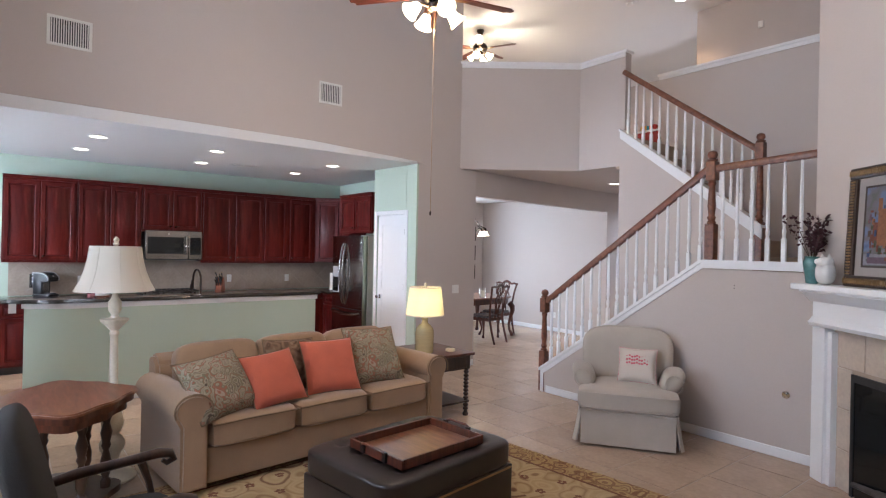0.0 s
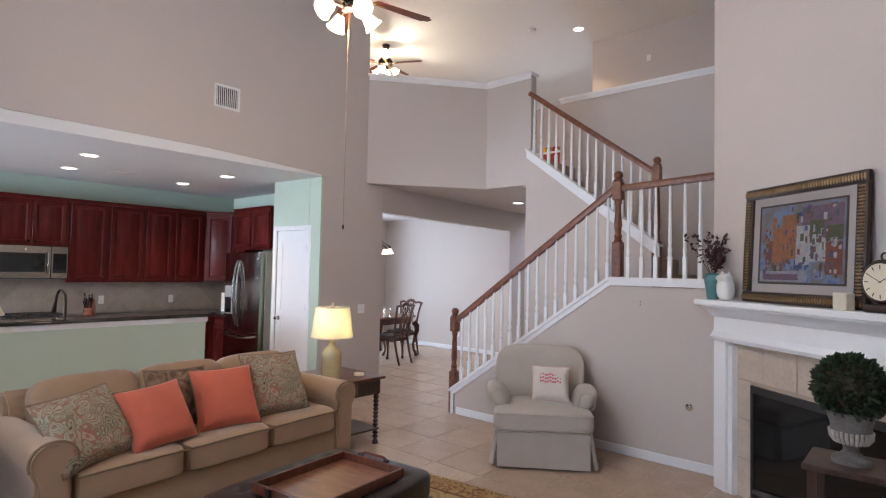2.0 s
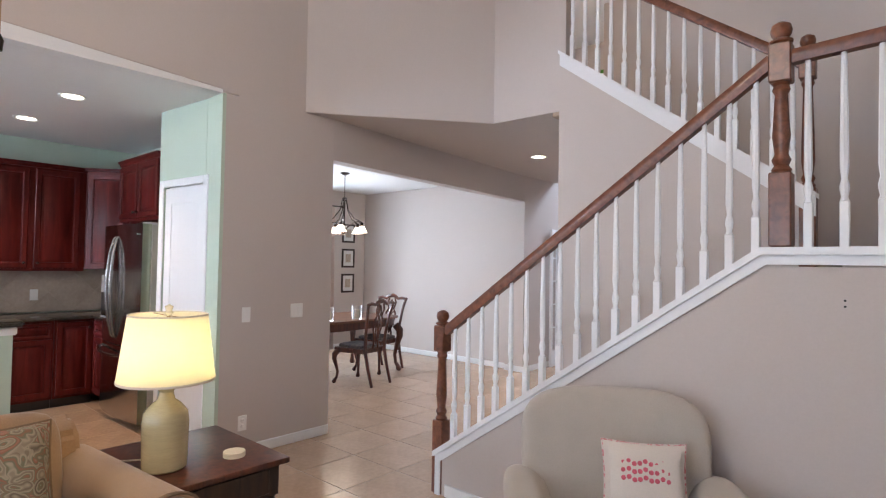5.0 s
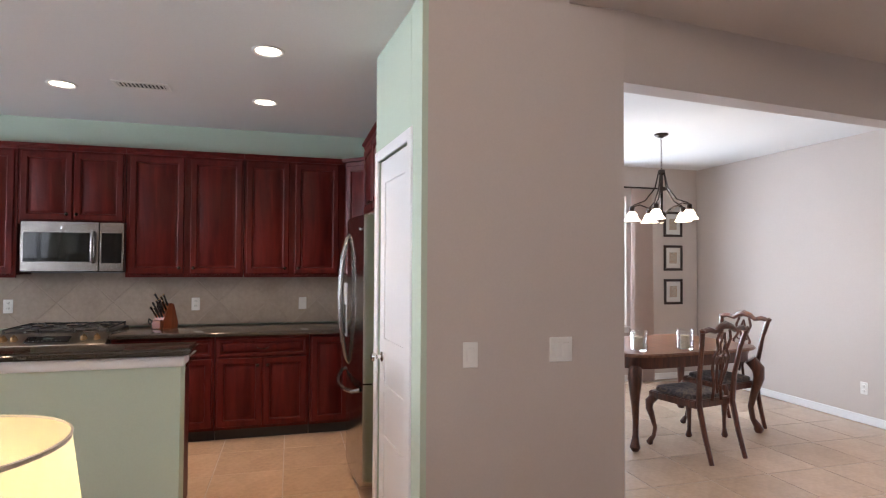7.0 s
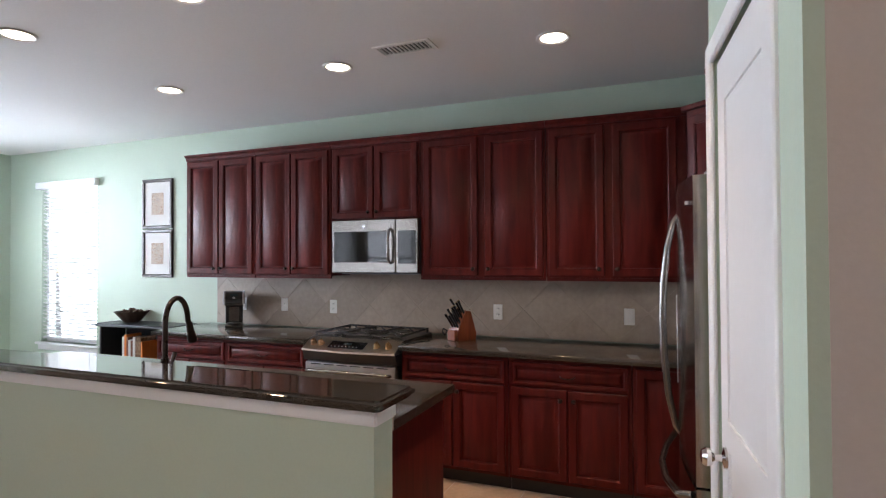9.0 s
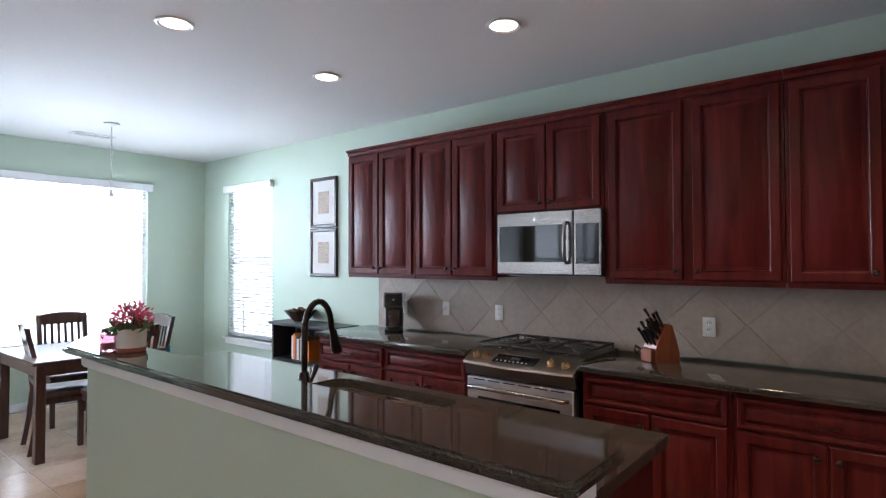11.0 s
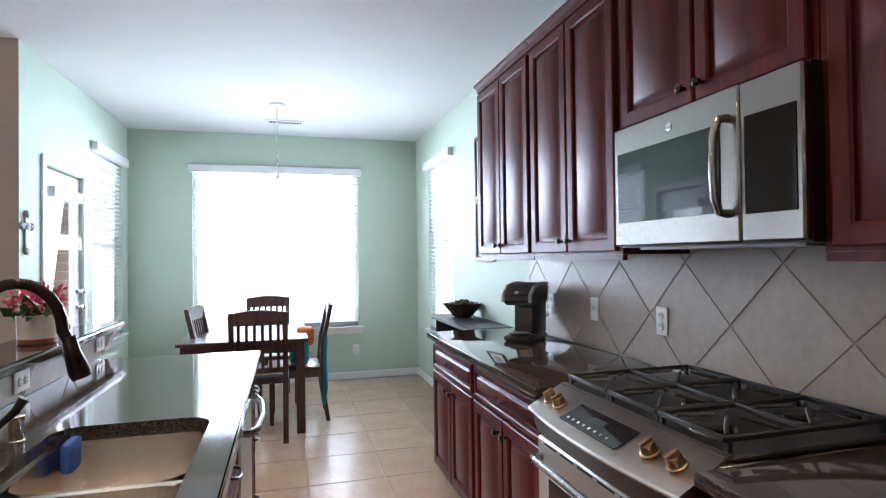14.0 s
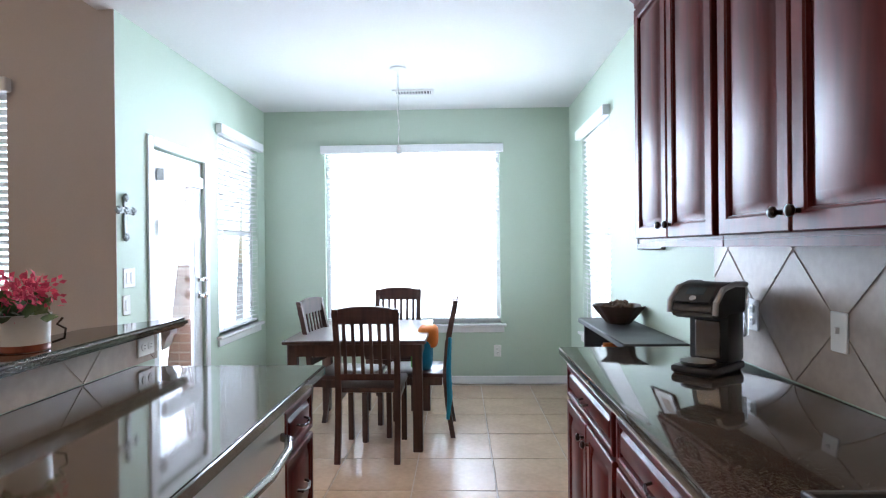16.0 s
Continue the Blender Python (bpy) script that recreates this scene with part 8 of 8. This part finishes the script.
# --- ceiling fans
def ceiling_fan(x, y, zb, top, turn, label, chain):
    f = thing("ceiling_fan", label, "ceiling fan", pose(x, y, 0))
    part("canopy", lathe(bmesh.new(), [(0.065, top - 0.001), (0.07, top - 0.02), (0.04, top - 0.07), (0.015, top - 0.08)], 22), M_BRONZE, f)
    part("downrod", lathe(bmesh.new(), [(0.012, zb + 0.12), (0.012, top - 0.07)], 10), M_BRONZE, f)
    part("motor", lathe(bmesh.new(), [(0.03, zb - 0.06), (0.09, zb - 0.05), (0.125, zb - 0.02), (0.13, zb + 0.03), (0.10, zb + 0.075), (0.045, zb + 0.10), (0.02, zb + 0.14)], 28), M_BRONZE, f, "bronze motor housing")
    for k in range(5):
        a = turn + 72 * k
        bl = B(0.20, 0.66, -0.065, 0.065, -0.004, 0.004)
        for v in bl.verts:
            if v.co.x < 0.3:
                v.co.y *= 0.72
        bmesh.ops.bevel(bl, geom=[e for e in bl.edges if abs(e.verts[0].co.x - e.verts[1].co.x) < 1e-6 and e.verts[0].co.x > 0.5 and abs(e.verts[0].co.z - e.verts[1].co.z) > 1e-4], offset=0.035, segments=3, affect="EDGES")
        p = part("blade", bl, M_BLADE, f, "reddish wooden blade", pose(0, 0, zb, 0, 0, a) @ pose(0, 0, 0, 11))
        part("blade_bracket", tube(bmesh.new(), [(0.10, 0, -0.01), (0.16, 0.0, -0.018), (0.22, 0.018, -0.008), (0.27, 0.0, -0.007), (0.22, -0.018, -0.008), (0.16, 0.0, -0.018)], 0.007, 6), M_BRASS, p)
    part("light_hub", lathe(bmesh.new(), [(0.02, zb - 0.13), (0.05, zb - 0.115), (0.055, zb - 0.08), (0.035, zb - 0.061)], 20), M_BRONZE, f)
    for k in range(4):
        a = radians(turn + 20 + 90 * k)
        d = Vector((math.cos(a), math.sin(a), 0))
        p0 = Vector((0, 0, zb - 0.10)) + d * 0.05
        p1 = Vector((0, 0, zb - 0.095)) + d * 0.11
        ax = (d * 0.75 + Vector((0, 0, -0.66))).normalized()
        ar_ = part("light_arm", tube(bmesh.new(), [p0, p1, p1 + ax * 0.02], 0.011, 8), M_BRONZE, f)
        g = lathe(bmesh.new(), [(0.024, 0.0), (0.034, 0.012), (0.045, 0.05), (0.056, 0.082), (0.070, 0.10), (0.066, 0.10), (0.04, 0.055), (0, 0.05)], 18)
        q = ax.to_track_quat("Z", "Y").to_matrix().to_4x4()
        q.translation = p1 + ax * 0.02
        part("glass_shade", g, M_BULB, ar_, "lit frosted bell glass", q)
    if chain:
        part("pull_chain", tube(bmesh.new(), [(0.0, 0, zb - 0.13), (0.0, 0.0, chain + 0.02)], 0.0022, 5), M_BRASS, f)
        part("chain_fob", lathe(bmesh.new(), [(0.003, chain + 0.02), (0.008, chain + 0.008), (0.006, chain - 0.012), (0, chain - 0.014)], 10, (0, 0, 0)), M_BRONZE, f)
    return f


ceiling_fan(-3.13, 3.71, 3.495, TOP, 148.4, "five-blade bronze ceiling fan with four lit glass shades", 1.885)
bulb_lamp("fan_light", (-3.13, 3.71, 3.24), 62, (1.0, 0.72, 0.44), 0.10)
ceiling_fan(-7.28, 7.85, 5.22, TOP, 100, "five-blade loft ceiling fan with lit glass shades", 0)
bulb_lamp("loft_fan_light", (-7.28, 7.85, 4.95), 95, WARM, 0.10)
can_spot("loft_can_beam", -4.36, 9.35, TOP, 120)
can_spot("hall_can_beam", -5.23, 8.99, CEIL, 60)
tb = thing("toy_bin", "red toy shelf with bright toys in the loft", "toy shelf", pose(-4.55, 8.95, LOFT))
part("bin", box(bmesh.new(), -0.22, 0.22, -0.15, 0.15, 0.0, 0.30, bevel=0.01), M_RED, tb)
part("bin_rim", box(bmesh.new(), -0.23, 0.23, -0.16, 0.16, 0.301, 0.33, bevel=0.006), M_TRIM, tb)
for k, (m_, x) in enumerate(((M_YELLOW, -0.12), (M_ORANGE, 0.0), (M_LIME, 0.11), (M_RED, 0.05), (M_AQUA, -0.05))):
    part("toy", puff(bmesh.new(), (x, 0.03 * (k % 3) - 0.03, 0.38), (0.10, 0.10, 0.10), 3, 4), m_, tb)
sd = thing("smoke_detector", "white smoke detector on the loft ceiling", "smoke detector", pose(-4.95, 8.9, TOP))
part("housing", lathe(bmesh.new(), [(0.065, -0.001), (0.065, -0.02), (0.05, -0.035), (0, -0.037)], 22), M_WHITEPL, sd)
solid("wall_sensor", box(bmesh.new(), -0.035, 0.035, -0.025, 0.0, -0.05, 0.05, bevel=0.006), M_WHITEPL, "small white sensor high on the loft wall", "sensor", pose(-3.45, 9.979, 5.05))

# ---- dining room ----
DT = (-7.80, 8.21)
dt = thing("dining_table", "polished mahogany dining table on cabriole legs", "table", pose(DT[0], DT[1], 0, 0, 0, 6))
out = []
for k in range(72):
    a = 2 * math.pi * k / 72
    c, s = math.cos(a), math.sin(a)
    f = 1 / (abs(c) ** 5 + abs(s) ** 5) ** 0.2
    out.append((0.52 * f * c, 0.75 * f * s))
b = prism(bmesh.new(), out, 0.735, 0.762)
bmesh.ops.bevel(b, geom=[e for e in b.edges if abs(e.verts[0].co.z - e.verts[1].co.z) < 1e-6], offset=0.008, segments=2, affect="EDGES")
part("tabletop", b, M_TABLETOP, dt, "polished figured top")
part("apron", prism(bmesh.new(), [(x * 0.90, y * 0.94) for x, y in out], 0.635, 0.7345), M_MAHOG, dt)


def cabriole(bm, x, y, h, ox, oy, s=1.0):
    """A cabriole leg that bows outwards along (ox, oy) and ends in a ball foot."""
    d = Vector((ox, oy, 0)).normalized()
    base = Vector((x, y, 0))
    pts, rs = [], []
    for f, o, r in ((1.0, -0.01, 0.042), (0.88, 0.028, 0.044), (0.75, 0.030, 0.036), (0.55, 0.008, 0.026), (0.35, -0.010, 0.020), (0.18, 0.0, 0.019), (0.10, 0.02, 0.026), (0.045, 0.028, 0.034), (0.0, 0.026, 0.022)):
        pts.append(base + d * o * s * 1.3 + Vector((0, 0, h * f)))
        rs.append(r * s)
    tube(bm, pts, rs, 10)
    return bm


for sx in (-1, 1):
    for sy in (-1, 1):
        part("leg", cabriole(bmesh.new(), sx * 0.42, sy * 0.65, 0.64, sx, sy, 1.25), M_MAHOG, dt, "cabriole leg with a ball foot")


def carved_chair(at, label):
    """A carved splat-back chair: sits facing -y, back legs at y 0."""
    c = thing("carved_chair", label, "chair", at, "carved dining chairs")
    b = prism(bmesh.new(), [(-0.23, -0.46), (0.23, -0.46), (0.20, -0.02), (-0.20, -0.02)], 0.385, 0.445)
    bmesh.ops.bevel(b, geom=list(b.edges), offset=0.008, segments=2, affect="EDGES")
    part("seat_rail", b, M_MAHOG, c)
    b = puff(bmesh.new(), (0, -0.245, 0.462), (0.40, 0.40, 0.05), 6, 6, 0.2)
    part("seat", b, M_BLUESEAT, c, "blue-brown tapestry drop-in seat")
    for s in (-1, 1):
        part("front_leg", cabriole(bmesh.new(), s * 0.205, -0.43, 0.40, s, -1, 0.85), M_MAHOG, c, "cabriole leg with a claw foot")
        b = tube(bmesh.new(), [(s * 0.185, 0.11, 0.0), (s * 0.185, 0.05, 0.2), (s * 0.185, 0.0, 0.42), (s * 0.195, 0.012, 0.62), (s * 0.215, 0.05, 0.84), (s * 0.245, 0.085, 0.985)], [0.018, 0.020, 0.023, 0.019, 0.018, 0.020], 8)
        part("back_post", b, M_MAHOG, c)
        part("ear", lathe(bmesh.new(), [(0.0, -0.022), (0.020, -0.01), (0.022, 0.008), (0, 0.022)], 10, (s * 0.25, 0.088, 0.99)), M_MAHOG, c)
    crest = [(-0.25, 0.082, 0.985), (-0.18, 0.085, 1.0), (-0.11, 0.087, 0.985), (-0.06, 0.09, 1.015), (0, 0.092, 1.03), (0.06, 0.09, 1.015), (0.11, 0.087, 0.985), (0.18, 0.085, 1.0), (0.25, 0.082, 0.985)]
    part("crest_rail", tube(bmesh.new(), crest, [0.020, 0.022, 0.020, 0.026, 0.030, 0.026, 0.020, 0.022, 0.020], 8), M_MAHOG, c, "carved crest rail")
    sp = bmesh.new()
    for s in (-1, 1):
        tube(sp, [(s * 0.05, 0.008, 0.44), (s * 0.035, 0.012, 0.56), (s * 0.075, 0.030, 0.68), (s * 0.085, 0.05, 0.78), (s * 0.045, 0.062, 0.84), (s * 0.075, 0.076, 0.92), (s * 0.05, 0.088, 0.99)], 0.012, 6)
        tube(sp, [(0, 0.012, 0.50), (s * 0.02, 0.022, 0.60), (s * 0.035, 0.04, 0.72), (0, 0.052, 0.80), (s * 0.03, 0.066, 0.88), (0, 0.082, 0.97)], 0.010, 6)
        tube(sp, [(s * 0.03 + 0.028 * math.cos(radians(a)), 0.058, 0.82 + 0.035 * math.sin(radians(a))) for a in range(0, 361, 40)], 0.008, 5)
    part("splat", sp, M_MAHOG, c, "pierced carved splat")
    return c


c1 = carved_chair(pose(-6.99, 8.10, 0, 0, 0, -80), "carved mahogany dining chair with a pierced splat")
tagged(copy_thing(c1, pose(-7.68, 8.96, 0, 0, 0, 8)), "carved mahogany dining chair at the end of the table")
for x, y in ((-7.47, 7.75), (-7.46, 8.20)):
    cd = thing("candle_holder", "ivory pillar candle in a clear glass cylinder", "candle", pose(x, y, 0.762), "candles on the dining table")
    part("glass_cylinder", lathe(bmesh.new(), [(0.062, 0), (0.065, 0.004), (0.068, 0.17), (0.064, 0.17), (0.060, 0.012), (0, 0.012)], 22), M_GLASS, cd, "clear glass")
    part("candle", lathe(bmesh.new(), [(0.036, 0.0125), (0.036, 0.115), (0.030, 0.12), (0, 0.114)], 18), M_CANDLE, cd, "ivory wax candle")
cl = thing("chandelier", "bronze chandelier with five lit bell glass shades", "chandelier", pose(-7.95, 8.34, 0))
part("canopy", lathe(bmesh.new(), [(0.065, CEIL - 0.001), (0.062, CEIL - 0.015), (0.02, CEIL - 0.035), (0, CEIL - 0.036)], 20), M_BRONZE, cl)
b = bmesh.new()
for k in range(11):
    z = CEIL - 0.05 - 0.030 * k
    tube(b, [((0.008 if k % 2 else 0) * math.cos(radians(a)), (0 if k % 2 else 0.008) * math.cos(radians(a)), z + 0.018 * math.sin(radians(a))) for a in range(0, 361, 45)], 0.0025, 5)
part("chain", b, M_BRONZE, cl)
part("hub", lathe(bmesh.new(), [(0.012, 2.40), (0.032, 2.39), (0.034, 2.36), (0.014, 2.34), (0.011, 2.0), (0.02, 1.94), (0.032, 1.91), (0.02, 1.885), (0, 1.88)], 16), M_BRONZE, cl)
for k in range(5):
    a = radians(72 * k + 25)
    d = Vector((math.cos(a), math.sin(a), 0))
    part("sweep_arm", tube(bmesh.new(), [d * 0.03 + Vector((0, 0, 2.36)), d * 0.06 + Vector((0, 0, 2.22)), d * 0.15 + Vector((0, 0, 2.10)), d * 0.25 + Vector((0, 0, 2.06)), d * 0.27 + Vector((0, 0, 2.045))], 0.007, 6), M_BRONZE, cl)
    arm = part("light_arm", tube(bmesh.new(), [d * 0.02 + Vector((0, 0, 1.95)), d * 0.10 + Vector((0, 0, 2.02)), d * 0.20 + Vector((0, 0, 2.06)), d * 0.27 + Vector((0, 0, 2.04))], 0.007, 6), M_BRONZE, cl)
    c = d * 0.27
    part("cup", lathe(bmesh.new(), [(0.012, 2.05), (0.024, 2.04), (0.022, 2.005), (0.03, 1.995)], 12, (c.x, c.y, 0)), M_BRONZE, arm)
    part("glass_shade", lathe(bmesh.new(), [(0.030, 1.994), (0.045, 1.975), (0.058, 1.935), (0.082, 1.905), (0.078, 1.905), (0.05, 1.935), (0, 1.95)], 18, (c.x, c.y, 0)), M_CHANDGLASS, arm, "lit alabaster bell shade")
bulb_lamp("chandelier_light", (-7.95, 8.34, 1.86), 14, (1.0, 0.84, 0.64), 0.14)
for z in (0.965, 1.405, 1.845):
    framed_print("picture_frame", 0.28, 0.33, pose(-9.599, 9.60, z, 0, 0, 90), "small dark-framed botanical print in the dining room", M_PRINT)
cu = thing("curtain", "blush curtain panel beside the dining room window", "curtain", pose(-9.54, 9.06, 0, 0, 0, 90))
b = bmesh.new()
rows = []
for z, sp_ in ((0.01, 1.0), (0.9, 0.93), (1.8, 0.88), (2.44, 0.85)):
    rows.append([b.verts.new((0.17 + (f / 40 - 0.5) * 0.34 * sp_, 0.028 * math.sin(f * 1.25) - 0.01, z)) for f in range(41)])
for u, v in zip(rows, rows[1:]):
    for k in range(40):
        b.faces.new((u[k], u[k + 1], v[k + 1], v[k]))
part("cloth", b, M_CURTAIN, cu)
part("curtain_rod", tube(bmesh.new(), [(-2.1, -0.02, 2.46), (0.45, -0.02, 2.46)], 0.010, 8), M_BRONZE, cu)
part("rod_end", lathe(bmesh.new(), [(0.012, 0), (0.03, 0.03), (0.025, 0.06), (0, 0.075)], 12), M_BRONZE, cu, "", pose(0.45, -0.02, 2.46, 0, 90, 0))

# ---- foyer glazed doors ----
fdz = tagged(thing("door_3", "white glazed double doors standing open to the study", "door", pose(XF, 11.05, 0, 0, 0, 90)), kind="structure")
casing(fdz, 1.20, 2.05)


def glazed_leaf(at):
    lf = tagged(part("leaf", B(0, 0.05, 0, 0.035, 0.01, 2.03), M_TRIM, fdz, "", at))
    for a in ((0.33, 0.38, 0.01, 2.03), (0.05, 0.33, 0.01, 0.24), (0.05, 0.33, 1.95, 2.03)):
        part("rail", B(a[0], a[1], 0, 0.035, a[2], a[3]), M_TRIM, lf)
    part("muntin", B(0.18, 0.20, 0.005, 0.03, 0.24, 1.95), M_TRIM, lf)
    for k in range(1, 5):
        part("muntin", B(0.05, 0.33, 0.005, 0.03, 0.24 + 0.342 * k - 0.01, 0.24 + 0.342 * k + 0.01), M_TRIM, lf)
    g = part("pane", B(0.05, 0.33, 0.016, 0.019, 0.24, 1.95), M_PANE, lf)
    g.visible_shadow = False
    for z in (0.3, 1.0, 1.75):
        part("hinge", B(-0.012, 0.012, -0.006, 0.006, z, z + 0.09), M_BRONZE, lf)


glazed_leaf(pose(0.0, -0.03, 0, 0, 0, -176))
glazed_leaf(pose(1.195, 0.03, 0, 0, 0, 97))
solid("study_bookcase", box(bmesh.new(), 0, 1.3, 0, 0.35, 0, 2.1, bevel=0.01), M_MAHOG, "dark mahogany cabinet seen through the study doors", "bookcase", pose(-7.9, 12.53, 0))

# ---- floor tiles ----
PITCH = 0.475
TX, TY = -7.565, 0.605
tile_me = mesh_of("floor_tile", B(-PITCH / 2 + 0.004, PITCH / 2 - 0.004, -PITCH / 2 + 0.004, PITCH / 2 - 0.004, -0.006, 0.0, bevel=0.0015), M_TILE)
floor_ob = bpy.data.objects["floor"]
rest = bmesh.new()
count = 0
for i in range(-6, 21):
    for j in range(-6, 27):
        x, y = TX + (i + 0.5) * PITCH, TY + (j + 0.5) * PITCH
        if x < -9.5 or x > 2.2 or y < -1.9 or y > 12.9 or (x > XE and y < YL - 0.2):
            continue
        near = (-8.7 < x < -5.2 and -1.6 < y < 5.4) or (-6.2 < x < -2.2 and 3.6 < y < 7.0) or (-8.9 < x < -5.2 and 6.3 < y < 9.9)
        if near and count < 298:
            o = new("floor_tile", tile_me)
            o.parent, o.location = floor_ob, (x, y, 0)
            count += 1
        else:
            h = PITCH / 2 - 0.004
            vs = [rest.verts.new((x + a * h, y + b * h, c)) for c in (-0.006, 0.0) for a, b in ((-1, -1), (1, -1), (1, 1), (-1, 1))]
            for q in ((4, 5, 6, 7), (0, 1, 5, 4), (1, 2, 6, 5), (2, 3, 7, 6), (3, 0, 4, 7)):
                rest.faces.new([vs[k] for k in q])
tagged(part("floor_tiles", rest, M_TILE, floor_ob, "beige ceramic floor tiles"), kind="stuff")
